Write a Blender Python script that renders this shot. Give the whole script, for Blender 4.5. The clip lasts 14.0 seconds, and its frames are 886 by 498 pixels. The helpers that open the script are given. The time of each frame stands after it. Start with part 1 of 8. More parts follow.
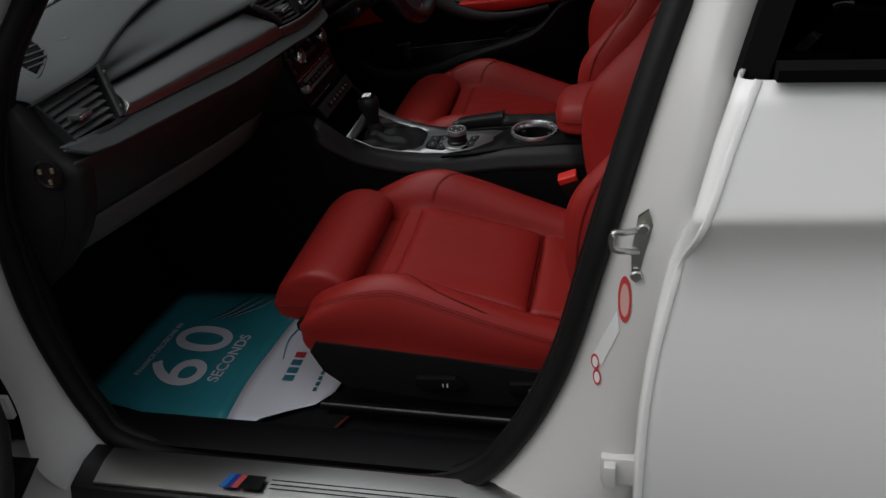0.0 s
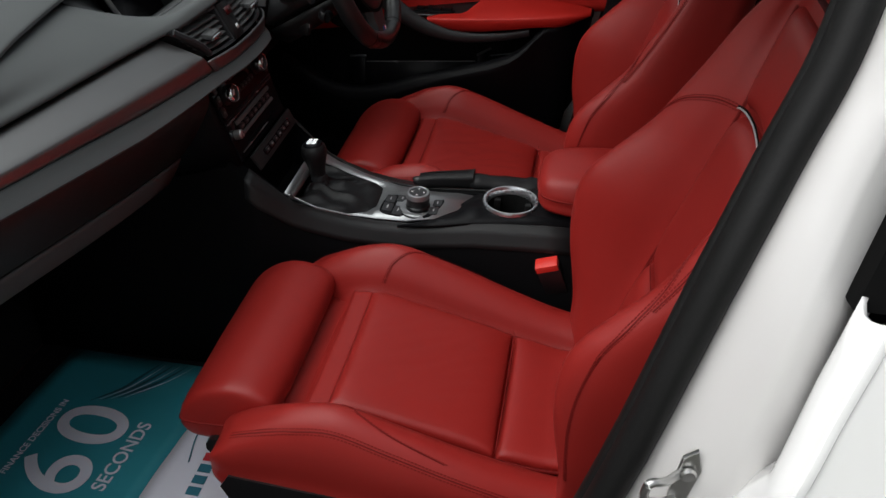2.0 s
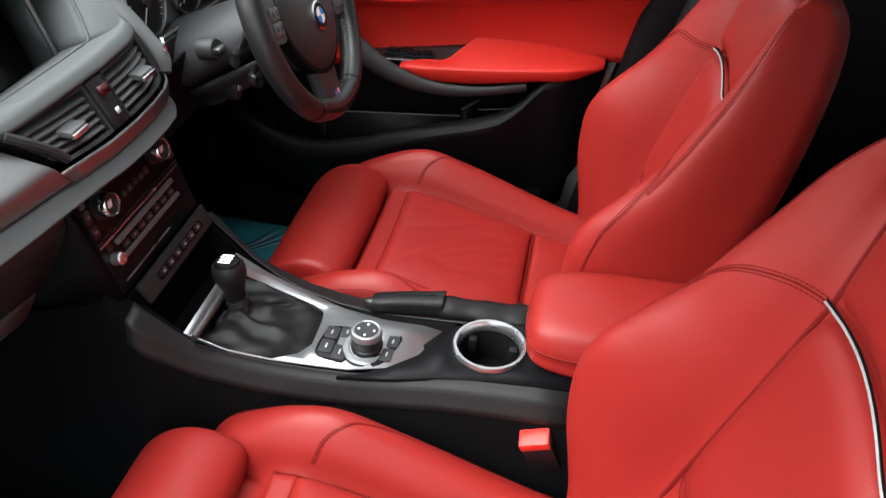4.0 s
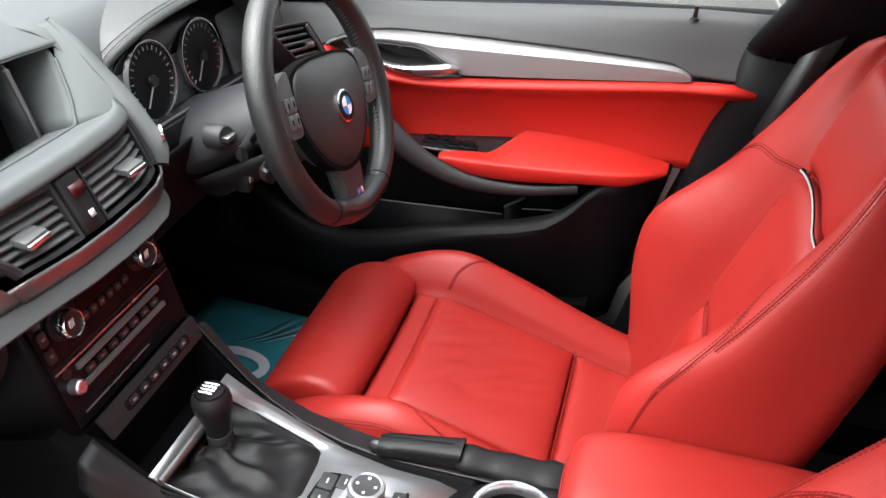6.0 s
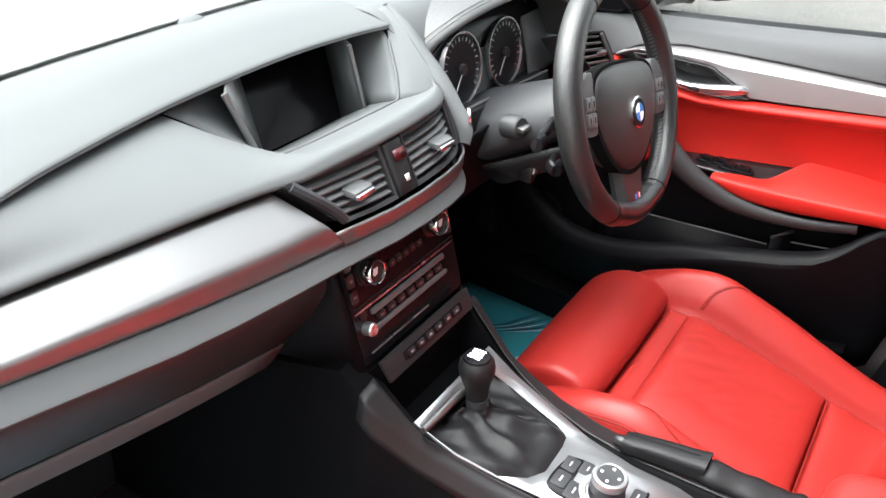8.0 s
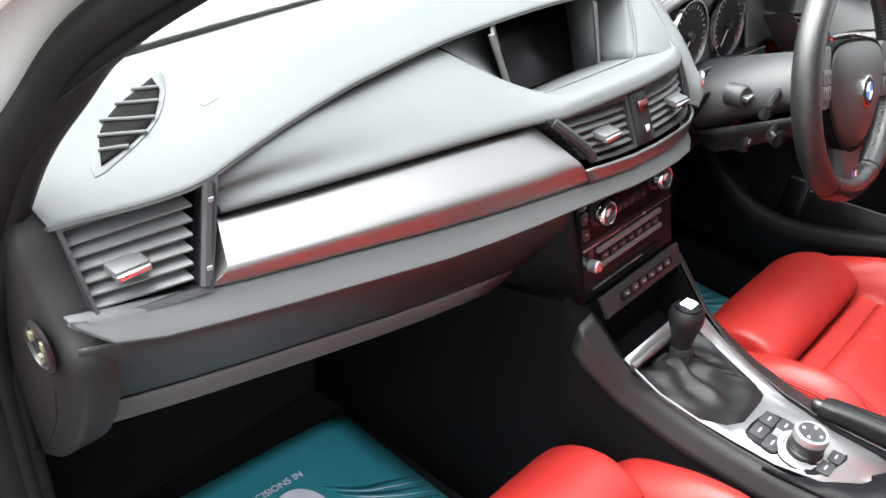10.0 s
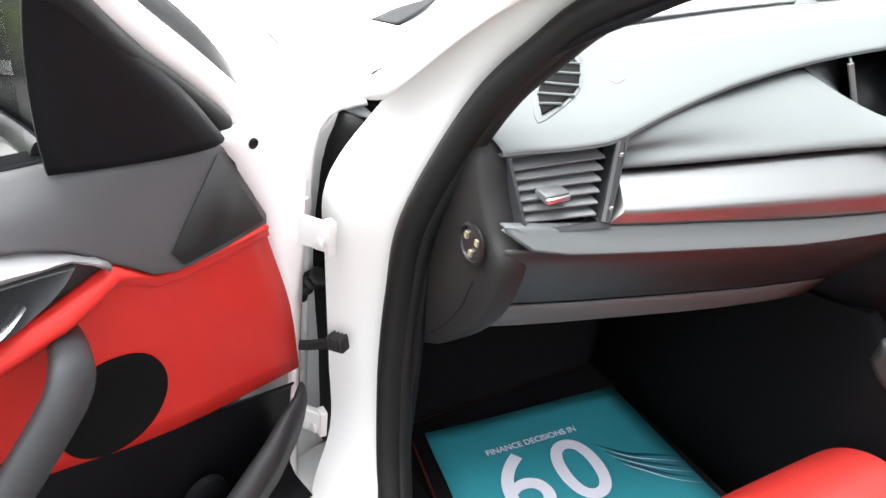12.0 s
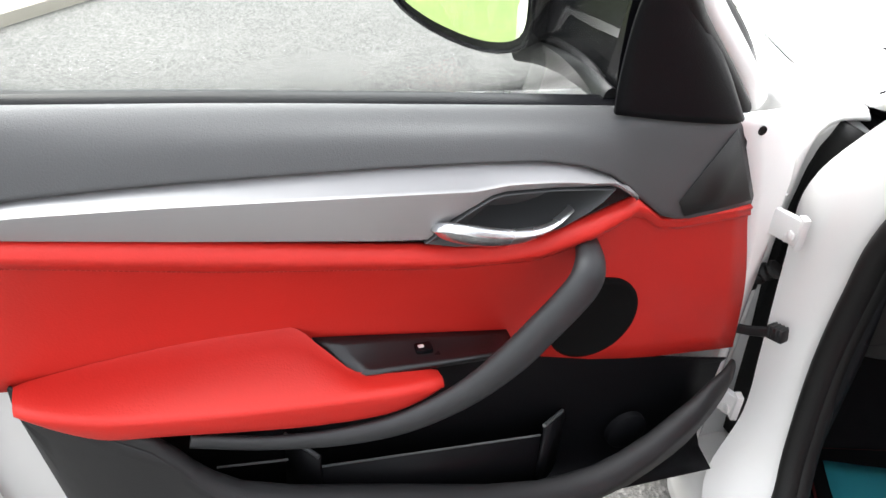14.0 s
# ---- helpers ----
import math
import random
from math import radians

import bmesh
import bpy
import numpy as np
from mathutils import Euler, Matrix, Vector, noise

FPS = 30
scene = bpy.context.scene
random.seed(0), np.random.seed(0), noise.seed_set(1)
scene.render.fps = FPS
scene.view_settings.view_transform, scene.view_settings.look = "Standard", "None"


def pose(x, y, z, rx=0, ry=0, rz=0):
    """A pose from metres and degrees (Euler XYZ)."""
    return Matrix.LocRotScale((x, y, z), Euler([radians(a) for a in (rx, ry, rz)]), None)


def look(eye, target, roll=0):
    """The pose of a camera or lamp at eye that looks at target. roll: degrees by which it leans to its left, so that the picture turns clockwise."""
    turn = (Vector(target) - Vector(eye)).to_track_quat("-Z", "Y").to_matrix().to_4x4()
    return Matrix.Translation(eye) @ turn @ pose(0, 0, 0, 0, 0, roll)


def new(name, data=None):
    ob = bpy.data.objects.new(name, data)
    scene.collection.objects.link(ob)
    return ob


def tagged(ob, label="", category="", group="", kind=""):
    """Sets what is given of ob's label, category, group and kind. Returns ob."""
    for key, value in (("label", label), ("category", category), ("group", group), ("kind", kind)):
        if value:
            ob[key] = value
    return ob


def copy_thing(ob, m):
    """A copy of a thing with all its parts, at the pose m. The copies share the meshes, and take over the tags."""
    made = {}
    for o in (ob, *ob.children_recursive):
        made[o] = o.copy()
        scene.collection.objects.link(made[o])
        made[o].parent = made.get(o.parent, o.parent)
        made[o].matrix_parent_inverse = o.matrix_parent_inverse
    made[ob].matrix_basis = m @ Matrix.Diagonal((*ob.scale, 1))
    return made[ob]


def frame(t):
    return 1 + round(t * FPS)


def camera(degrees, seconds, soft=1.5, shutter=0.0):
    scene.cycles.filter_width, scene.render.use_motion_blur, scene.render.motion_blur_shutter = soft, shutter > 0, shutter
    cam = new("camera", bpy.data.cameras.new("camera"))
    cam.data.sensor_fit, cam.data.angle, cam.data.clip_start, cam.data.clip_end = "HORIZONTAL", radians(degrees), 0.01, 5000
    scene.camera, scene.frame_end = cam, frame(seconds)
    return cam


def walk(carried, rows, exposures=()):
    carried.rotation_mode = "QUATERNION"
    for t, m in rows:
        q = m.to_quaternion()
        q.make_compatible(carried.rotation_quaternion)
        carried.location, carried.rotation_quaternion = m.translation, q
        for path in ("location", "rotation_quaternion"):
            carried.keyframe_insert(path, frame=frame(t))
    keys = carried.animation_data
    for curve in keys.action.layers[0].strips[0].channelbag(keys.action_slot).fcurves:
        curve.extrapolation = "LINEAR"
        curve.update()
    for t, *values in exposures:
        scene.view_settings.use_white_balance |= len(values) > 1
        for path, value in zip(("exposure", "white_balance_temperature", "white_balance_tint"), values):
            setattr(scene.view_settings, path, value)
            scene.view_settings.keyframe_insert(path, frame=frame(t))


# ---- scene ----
cam = camera(55.0, 14.0)
PATH = [
    (0, (0.126, -1.79, 1.49), (-0.301, -0.139, 0.446), -5.7),
    (0.5, (0.116, -1.717, 1.498), (-0.294, -0.059, 0.457), -4.9),
    (1, (0.084, -1.613, 1.529), (-0.27, 0.059, 0.491), -0.9),
    (1.5, (0.039, -1.493, 1.538), (-0.258, 0.153, 0.441), 0.9),
    (2, (0.0, -1.398, 1.537), (-0.26, 0.227, 0.401), 1.4),
    (2.5, (0.003, -1.304, 1.529), (-0.273, 0.307, 0.377), 1.0),
    (3, (0.018, -1.148, 1.521), (-0.287, 0.443, 0.349), 1.1),
    (3.5, (0.011, -1.025, 1.537), (-0.294, 0.564, 0.361), 2.3),
    (3.7, (-0.009, -0.975, 1.531), (-0.267, 0.613, 0.343), 2.9),
    (5.8, (-0.048, -0.677, 1.497), (-0.362, 0.971, 0.408), 5.0),
    (6, (-0.046, -0.684, 1.498), (-0.428, 0.951, 0.411), 4.7),
    (6.5, (-0.06, -0.706, 1.496), (-0.579, 0.899, 0.421), 4.2),
    (7, (-0.074, -0.729, 1.498), (-0.727, 0.829, 0.427), 4.2),
    (7.5, (-0.085, -0.752, 1.495), (-0.838, 0.756, 0.418), 4.7),
    (8, (-0.097, -0.776, 1.49), (-0.941, 0.678, 0.407), 4.6),
    (8.5, (-0.12, -0.804, 1.48), (-1.032, 0.59, 0.374), 4.8),
    (9, (-0.153, -0.846, 1.467), (-1.145, 0.475, 0.338), 4.8),
    (9.2, (-0.17, -0.858, 1.463), (-1.158, 0.453, 0.321), 5.6),
    (11.3, (-0.126, -1.166, 1.489), (-1.298, 0.025, 0.39), 7.1),
    (11.5, (-0.134, -1.191, 1.487), (-1.333, -0.037, 0.378), 7.6),
    (12, (-0.116, -1.232, 1.484), (-1.481, -0.297, 0.362), 7.7),
    (12.5, (-0.068, -1.259, 1.49), (-1.565, -0.555, 0.366), 7.0),
    (13, (-0.024, -1.299, 1.493), (-1.602, -0.809, 0.367), 6.6),
    (13.5, (0.014, -1.343, 1.487), (-1.604, -1.045, 0.349), 6.0),
    (14, (0.036, -1.415, 1.478), (-1.612, -1.288, 0.352), 5.3),
]
EXPOSURES = [(0, -0.17), (0.5, 0.22), (1.0, 0.42), (1.5, 0.6), (2.0, 0.6), (2.5, 0.95), (3.0, 1.4), (3.7, 2.02), (5.8, 2.72), (6.5, 3.0), (7.5, 3.2), (9.0, 3.34), (11.5, 3.54), (12.5, 3.35), (14.0, 2.97)]
walk(cam, [(t, look(eye, target, roll)) for t, eye, target, roll in PATH], EXPOSURES)

# ---- world and light ----
world = bpy.data.worlds.new("overcast")
scene.world = world
world.use_nodes = True
wn, wl = world.node_tree.nodes, world.node_tree.links
sky = wn.new("ShaderNodeTexSky")
sky.sky_type, sky.sun_disc = "NISHITA", False
sky.sun_elevation, sky.sun_rotation = radians(60), radians(242)
sky.air_density, sky.dust_density = 1.6, 4.0
grey = wn.new("ShaderNodeHueSaturation")
grey.inputs["Saturation"].default_value = 0.22
wl.new(sky.outputs[0], grey.inputs["Color"])
wl.new(grey.outputs[0], wn["Background"].inputs["Color"])
wn["Background"].inputs["Strength"].default_value = 0.09
sun = new("sun", bpy.data.lights.new("sun", "SUN"))
sun.data.energy, sun.data.angle, sun.data.color = 1.5, radians(80), (0.97, 0.985, 1.0)
sun.matrix_world = look((-3.0, -1.6, 6.0), (0, 0, 0))


# ---- materials ----
def material(name, base, rough, metal=0.0, grain=0.0, scale=500.0, var=0.12, vscale=9.0, coat=0.0, spec=0.5,
             cells=False, folds=0.0, fscale=14.0, rvar=0.06):
    """Surface with fine relief (grain), broad colour variation (var) and optional soft folds."""
    m = bpy.data.materials.new(name)
    m.use_nodes = True
    n, l = m.node_tree.nodes, m.node_tree.links
    b = n["Principled BSDF"]
    co = n.new("ShaderNodeTexCoord")
    b.inputs["Metallic"].default_value = metal
    b.inputs["Coat Weight"].default_value = coat
    b.inputs["Coat Roughness"].default_value = 0.04
    b.inputs["Specular IOR Level"].default_value = spec
    big = n.new("ShaderNodeTexNoise")
    big.inputs["Scale"].default_value, big.inputs["Detail"].default_value = vscale, 5.0
    l.new(co.outputs["Object"], big.inputs["Vector"])
    mix = n.new("ShaderNodeMix")
    mix.data_type = "RGBA"
    mix.inputs[6].default_value = (*[c * (1 - var) for c in base], 1)
    mix.inputs[7].default_value = (*[min(1.0, c * (1 + var)) for c in base], 1)
    l.new(big.outputs["Fac"], mix.inputs[0])
    l.new(mix.outputs[2], b.inputs["Base Color"])
    rr = n.new("ShaderNodeMapRange")
    rr.inputs["To Min"].default_value, rr.inputs["To Max"].default_value = max(0.02, rough - rvar), min(1.0, rough + rvar)
    l.new(big.outputs["Fac"], rr.inputs["Value"])
    l.new(rr.outputs[0], b.inputs["Roughness"])
    height = None
    if grain:
        if cells:
            t = n.new("ShaderNodeTexVoronoi")
            t.feature = "SMOOTH_F1"
            out = t.outputs["Distance"]
        else:
            t = n.new("ShaderNodeTexNoise")
            t.inputs["Detail"].default_value = 3.0
            out = t.outputs["Fac"]
        t.inputs["Scale"].default_value = scale
        l.new(co.outputs["Object"], t.inputs["Vector"])
        bu = n.new("ShaderNodeBump")
        bu.inputs["Strength"].default_value, bu.inputs["Distance"].default_value = grain, 0.0006
        l.new(out, bu.inputs["Height"])
        height = bu
    if folds:
        w = n.new("ShaderNodeTexNoise")
        w.inputs["Scale"].default_value, w.inputs["Distortion"].default_value = fscale, 1.4
        w.inputs["Detail"].default_value = 2.0
        mp = n.new("ShaderNodeMapping")
        mp.inputs["Scale"].default_value = (1.6, 0.6, 1.0)
        l.new(co.outputs["Object"], mp.inputs["Vector"])
        l.new(mp.outputs[0], w.inputs["Vector"])
        fb = n.new("ShaderNodeBump")
        fb.inputs["Strength"].default_value, fb.inputs["Distance"].default_value = folds, 0.012
        l.new(w.outputs["Fac"], fb.inputs["Height"])
        if height:
            l.new(height.outputs[0], fb.inputs["Normal"])
        height = fb
    if height:
        l.new(height.outputs[0], b.inputs["Normal"])
    return m


RED = material("red_leather", (0.285, 0.0165, 0.0132), 0.44, grain=0.22, scale=480, cells=True, folds=0.05, fscale=9, var=0.06, spec=0.36)
RED_DOOR = material("red_door_leather", (0.47, 0.019, 0.0135), 0.48, grain=0.3, scale=480, cells=True, var=0.06, spec=0.3)
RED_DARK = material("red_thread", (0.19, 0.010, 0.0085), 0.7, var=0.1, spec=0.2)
# leather red darkened to stand for the shade down in the seams
SEAM_SHADE = material("red_seam_shade", (0.15, 0.008, 0.007), 0.6, var=0.1, spec=0.15)
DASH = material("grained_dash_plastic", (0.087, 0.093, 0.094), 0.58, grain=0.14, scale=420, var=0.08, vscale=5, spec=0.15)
SHOULDER = material("grained_door_plastic", (0.052, 0.053, 0.055), 0.52, grain=0.5, scale=600, var=0.10, vscale=5, spec=0.42)
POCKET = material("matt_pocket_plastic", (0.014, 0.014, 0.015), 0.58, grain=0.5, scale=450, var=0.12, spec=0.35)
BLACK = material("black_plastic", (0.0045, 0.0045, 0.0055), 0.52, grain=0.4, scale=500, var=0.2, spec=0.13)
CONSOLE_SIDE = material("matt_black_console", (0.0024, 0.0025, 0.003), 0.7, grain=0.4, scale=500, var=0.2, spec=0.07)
SLAT = material("vent_slat_plastic", (0.085, 0.088, 0.089), 0.4, grain=0.2, scale=500, var=0.1)
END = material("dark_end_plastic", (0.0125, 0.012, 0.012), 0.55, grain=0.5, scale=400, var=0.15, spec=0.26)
# dash-like plastic; the lip's shadow on the lid is put into this base
GLOVE = material("shaded_glovebox_plastic", (0.019, 0.0182, 0.0182), 0.46, grain=0.2, scale=600, var=0.1, spec=0.35)
GRIP = material("soft_touch_grip", (0.023, 0.024, 0.026), 0.5, grain=0.3, scale=700, var=0.1, spec=0.4)
DIM = material("dark_grey_plastic", (0.011, 0.0113, 0.012), 0.5, grain=0.3, scale=500, var=0.15, spec=0.35)
HANDLE = material("satin_chrome", (0.62, 0.63, 0.65), 0.27, metal=0.95, var=0.05)
SATIN = material("satin_black_plastic", (0.009, 0.009, 0.010), 0.32, grain=0.1, scale=700, var=0.2)
GLOSS = material("gloss_black_panel", (0.005, 0.005, 0.006), 0.25, var=0.3, coat=0.0, spec=0.14)
VOID = material("dark_recess", (0.005, 0.005, 0.005), 0.9, spec=0.06)
SILVER = material("satin_silver_trim", (0.26, 0.258, 0.256), 0.36, metal=0.92, grain=0.12, scale=1500, var=0.04, rvar=0.02)
DOOR_SILVER = material("satin_silver_door_trim", (0.31, 0.306, 0.31), 0.48, metal=0.65, grain=0.1, scale=1500, var=0.04, rvar=0.02)
CONSOLE_SILVER = material("silver_console_plate", (0.34, 0.35, 0.36), 0.36, metal=0.75, grain=0.1, scale=1500, var=0.04)
CHROME = material("chrome", (0.82, 0.83, 0.84), 0.10, metal=1.0, var=0.03, rvar=0.03)
STEEL = material("zinc_steel", (0.48, 0.48, 0.47), 0.3, metal=1.0, grain=0.3, scale=160, var=0.15)
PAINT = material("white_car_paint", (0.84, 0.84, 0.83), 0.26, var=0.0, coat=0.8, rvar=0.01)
# the same white with a darker base, carrying the soft shade of the flanges
SHADED_PAINT = material("shaded_white_paint", (0.61, 0.60, 0.59), 0.35, var=0.04, coat=0.5, grain=0.25, scale=120)
RUBBER = material("rubber_seal", (0.007, 0.007, 0.007), 0.55, grain=0.5, scale=260, var=0.2, spec=0.22)
CARPET = material("black_carpet", (0.010, 0.0102, 0.0112), 0.95, grain=1.0, scale=900, var=0.35, vscale=30, spec=0.1)
LEATHER = material("black_leather", (0.0085, 0.0085, 0.0092), 0.48, grain=0.35, scale=900, cells=True, folds=0.05, fscale=26, spec=0.25)
RIM_LEATHER = material("smooth_wheel_leather", (0.011, 0.0112, 0.0115), 0.33, grain=0.10, scale=900, cells=True, var=0.08, spec=0.6)
RIM_PERF = material("perforated_wheel_leather", (0.011, 0.0112, 0.0115), 0.36, grain=0.55, scale=520, cells=True, var=0.12, spec=0.6)
PAD = material("airbag_cover_plastic", (0.022, 0.0222, 0.0226), 0.46, grain=0.35, scale=900, var=0.08, spec=0.45)
PERF = material("perforated_black_leather", (0.045, 0.046, 0.047), 0.40, grain=0.8, scale=1000, cells=True, var=0.15)
TEAL = material("teal_printed_paper", (0.036, 0.275, 0.325), 0.42, var=0.22, vscale=5.5)
TEAL_DARK = material("dark_teal_print", (0.012, 0.09, 0.115), 0.42, var=0.2, vscale=8)
WHITE_PRINT = material("white_print", (0.78, 0.78, 0.86), 0.42, var=0.03)
PAPER = material("white_paper", (0.76, 0.76, 0.84), 0.5, var=0.03)
INK = material("printed_ink", (0.03, 0.16, 0.22), 0.5)
INK_RED = material("red_ink", (0.5, 0.03, 0.04), 0.5)
WHITE_MARK = material("white_marking", (0.75, 0.75, 0.75), 0.4)
SIGN_RED = material("red_sticker", (0.5, 0.05, 0.05), 0.4)
FADED = material("faded_red_print", (0.62, 0.36, 0.33), 0.4)
KEY_MARK = material("pale_key_marking", (0.17, 0.165, 0.16), 0.4)
PIPING = material("grey_piping", (0.40, 0.40, 0.40), 0.5)
MARK_GREY = material("grey_marking", (0.22, 0.22, 0.22), 0.4)
BUCKLE_RED = material("red_buckle_button", (0.75, 0.04, 0.03), 0.25)
BLUE = material("badge_blue", (0.03, 0.19, 0.55), 0.15, coat=0.5)
BLUE_DARK = material("badge_dark_blue", (0.02, 0.04, 0.25), 0.2)
HAZARD = material("dark_hazard_red", (0.05, 0.004, 0.005), 0.3)
BINDING = material("dark_red_binding", (0.12, 0.012, 0.012), 0.8)
TYRE = material("tyre_rubber", (0.018, 0.018, 0.018), 0.8, grain=0.6, scale=90)
ALLOY = material("alloy_wheel", (0.5, 0.5, 0.52), 0.3, metal=0.9)
FENCE = material("galvanised_fence", (0.55, 0.56, 0.57), 0.45, metal=0.5)
KERB = material("kerb_concrete", (0.36, 0.33, 0.28), 0.85, grain=1.0, scale=60, var=0.25, vscale=7)
SCREEN = material("screen_glass", (0.0022, 0.0021, 0.0026), 0.2, var=0.1, spec=0.10)
DIAL = material("dial_face", (0.004, 0.004, 0.005), 0.4, spec=0.15)
CREAM = material("lock_dial_gold", (0.42, 0.38, 0.26), 0.3, metal=0.6)


def ground_material(name, a, b, scale, rough, bump, dist):
    m = bpy.data.materials.new(name)
    m.use_nodes = True
    n, l = m.node_tree.nodes, m.node_tree.links
    p = n["Principled BSDF"]
    co = n.new("ShaderNodeTexCoord")
    v = n.new("ShaderNodeTexVoronoi")
    v.inputs["Scale"].default_value = scale
    big = n.new("ShaderNodeTexNoise")
    big.inputs["Scale"].default_value, big.inputs["Detail"].default_value = 0.7, 7.0
    l.new(co.outputs["Object"], v.inputs["Vector"])
    l.new(co.outputs["Object"], big.inputs["Vector"])
    sep = n.new("ShaderNodeSeparateColor")
    l.new(v.outputs["Color"], sep.inputs[0])
    add = n.new("ShaderNodeMath")
    add.operation = "MULTIPLY_ADD"
    add.inputs[1].default_value = 0.6
    l.new(sep.outputs[0], add.inputs[0])
    half = n.new("ShaderNodeMath")
    half.operation = "MULTIPLY"
    half.inputs[1].default_value = 0.5
    l.new(big.outputs["Fac"], half.inputs[0])
    l.new(half.outputs[0], add.inputs[2])
    mix = n.new("ShaderNodeMix")
    mix.data_type = "RGBA"
    mix.inputs[6].default_value, mix.inputs[7].default_value = (*a, 1), (*b, 1)
    l.new(add.outputs[0], mix.inputs[0])
    l.new(mix.outputs[2], p.inputs["Base Color"])
    p.inputs["Roughness"].default_value = rough
    bu = n.new("ShaderNodeBump")
    bu.inputs["Strength"].default_value, bu.inputs["Distance"].default_value = bump, dist
    l.new(v.outputs["Distance"], bu.inputs["Height"])
    l.new(bu.outputs[0], p.inputs["Normal"])
    return m


ASPHALT = ground_material("asphalt_with_stone_chips", (0.004, 0.004, 0.004), (0.115, 0.111, 0.103), 110, 0.75, 0.6, 0.006)
GRASS = ground_material("mown_grass", (0.05, 0.09, 0.014), (0.17, 0.22, 0.05), 45, 0.9, 0.8, 0.02)


def glass_material(name, tint, clear):
    """Thin pane: mostly clear, with a real reflecting surface."""
    m = bpy.data.materials.new(name)
    m.use_nodes = True
    n, l = m.node_tree.nodes, m.node_tree.links
    n.remove(n["Principled BSDF"])
    tr, gl, mx, fr, pw, ad = (n.new(k) for k in ("ShaderNodeBsdfTransparent", "ShaderNodeBsdfGlossy", "ShaderNodeMixShader", "ShaderNodeLayerWeight", "ShaderNodeMath", "ShaderNodeMath"))
    tr.inputs[0].default_value = (*tint, 1)
    gl.inputs["Roughness"].default_value = 0.01
    fr.inputs["Blend"].default_value = 0.5
    pw.operation, ad.operation = "POWER", "MULTIPLY_ADD"
    pw.inputs[1].default_value = 5.0
    ad.inputs[1].default_value, ad.inputs[2].default_value = 0.9, clear
    l.new(fr.outputs["Facing"], pw.inputs[0])
    l.new(pw.outputs[0], ad.inputs[0])
    l.new(ad.outputs[0], mx.inputs[0])
    l.new(tr.outputs[0], mx.inputs[1])
    l.new(gl.outputs[0], mx.inputs[2])
    l.new(mx.outputs[0], n["Material Output"].inputs["Surface"])
    return m


GLASS = glass_material("window_glass", (0.93, 0.95, 0.94), 0.025)
TINT = glass_material("privacy_glass", (0.02, 0.02, 0.022), 0.03)
MIRROR = material("mirror_glass", (0.9, 0.9, 0.9), 0.02, metal=1.0, var=0.0, rvar=0.0)


# ---- mesh tools ----
from mathutils.bvhtree import BVHTree


def V(*a):
    return Vector(a)


def spline(pts, n=6, closed=False):
    """Smooth curve through the points, n steps a span."""
    p = [Vector(q) for q in pts]
    k = len(p)
    out = []
    for i in range(k if closed else k - 1):
        b, c = p[i], p[(i + 1) % k]
        a = p[i - 1] if (closed or i > 0) else b * 2 - c
        d = p[(i + 2) % k] if (closed or i + 2 < k) else c * 2 - b
        for j in range(n):
            t = j / n
            out.append(0.5 * (2 * b + (c - a) * t + (2 * a - 5 * b + 4 * c - d) * t * t + (3 * b - a - 3 * c + d) * t ** 3))
    if not closed:
        out.append(p[-1].copy())
    return out


def mesh_rows(bm, rows, closed_row=False, closed_col=False, caps=False):
    vs = [[bm.verts.new(p) for p in r] for r in rows]
    m = len(rows[0])
    for i in range(len(vs) - (0 if closed_col else 1)):
        a, b = vs[i], vs[(i + 1) % len(vs)]
        for j in range(m - (0 if closed_row else 1)):
            k = (j + 1) % m
            bm.faces.new((a[j], a[k], b[k], b[j]))
    if caps:
        bm.faces.new(vs[0][::-1])
        bm.faces.new(vs[-1])
    return vs


def net(bm, rows, n=5, m=5, closed_row=False, closed_col=False, caps=False):
    """Smooth surface through a net of control points."""
    fine = [spline(r, n, closed_row) for r in rows]
    cols = [spline([r[j] for r in fine], m, closed_col) for j in range(len(fine[0]))]
    mesh_rows(bm, [[c[i] for c in cols] for i in range(len(cols[0]))], closed_row, closed_col, caps)


def tube(bm, pts, r, seg=8, closed=False, wide=1.0, side=None, taper=None):
    """Rod along a line of points; wide stretches its section along side."""
    p = [Vector(q) for q in pts]
    rows = []
    ref = Vector(side) if side else None
    for i, q in enumerate(p):
        if closed:
            d = p[(i + 1) % len(p)] - p[i - 1]
        else:
            d = p[min(i + 1, len(p) - 1)] - p[max(i - 1, 0)]
        d.normalize()
        s = ref or (Vector((0, 0, 1)) if abs(d.z) < 0.9 else Vector((1, 0, 0)))
        x = (s - d * s.dot(d)).normalized()
        y = d.cross(x)
        k = r * (taper(i / (len(p) - 1)) if taper else 1.0)
        rows.append([q + x * (math.cos(a) * k * wide) + y * (math.sin(a) * k) for a in (2 * math.pi * j / seg for j in range(seg))])
    mesh_rows(bm, rows, True, closed, not closed)


def block(bm, lo, hi, bevel=0.003, seg=2, m=None):
    """Box between two corners with rounded edges."""
    made = bmesh.ops.create_cube(bm, size=1)["verts"]
    for v in made:
        v.co = Vector([(lo[i] + hi[i]) / 2 + v.co[i] * (hi[i] - lo[i]) for i in range(3)])
    if m:
        bmesh.ops.transform(bm, matrix=m, verts=made)
    if bevel:
        es = {e for v in made for e in v.link_edges}
        bmesh.ops.bevel(bm, geom=list(es), offset=bevel, segments=seg, profile=0.6, affect="EDGES", clamp_overlap=True)


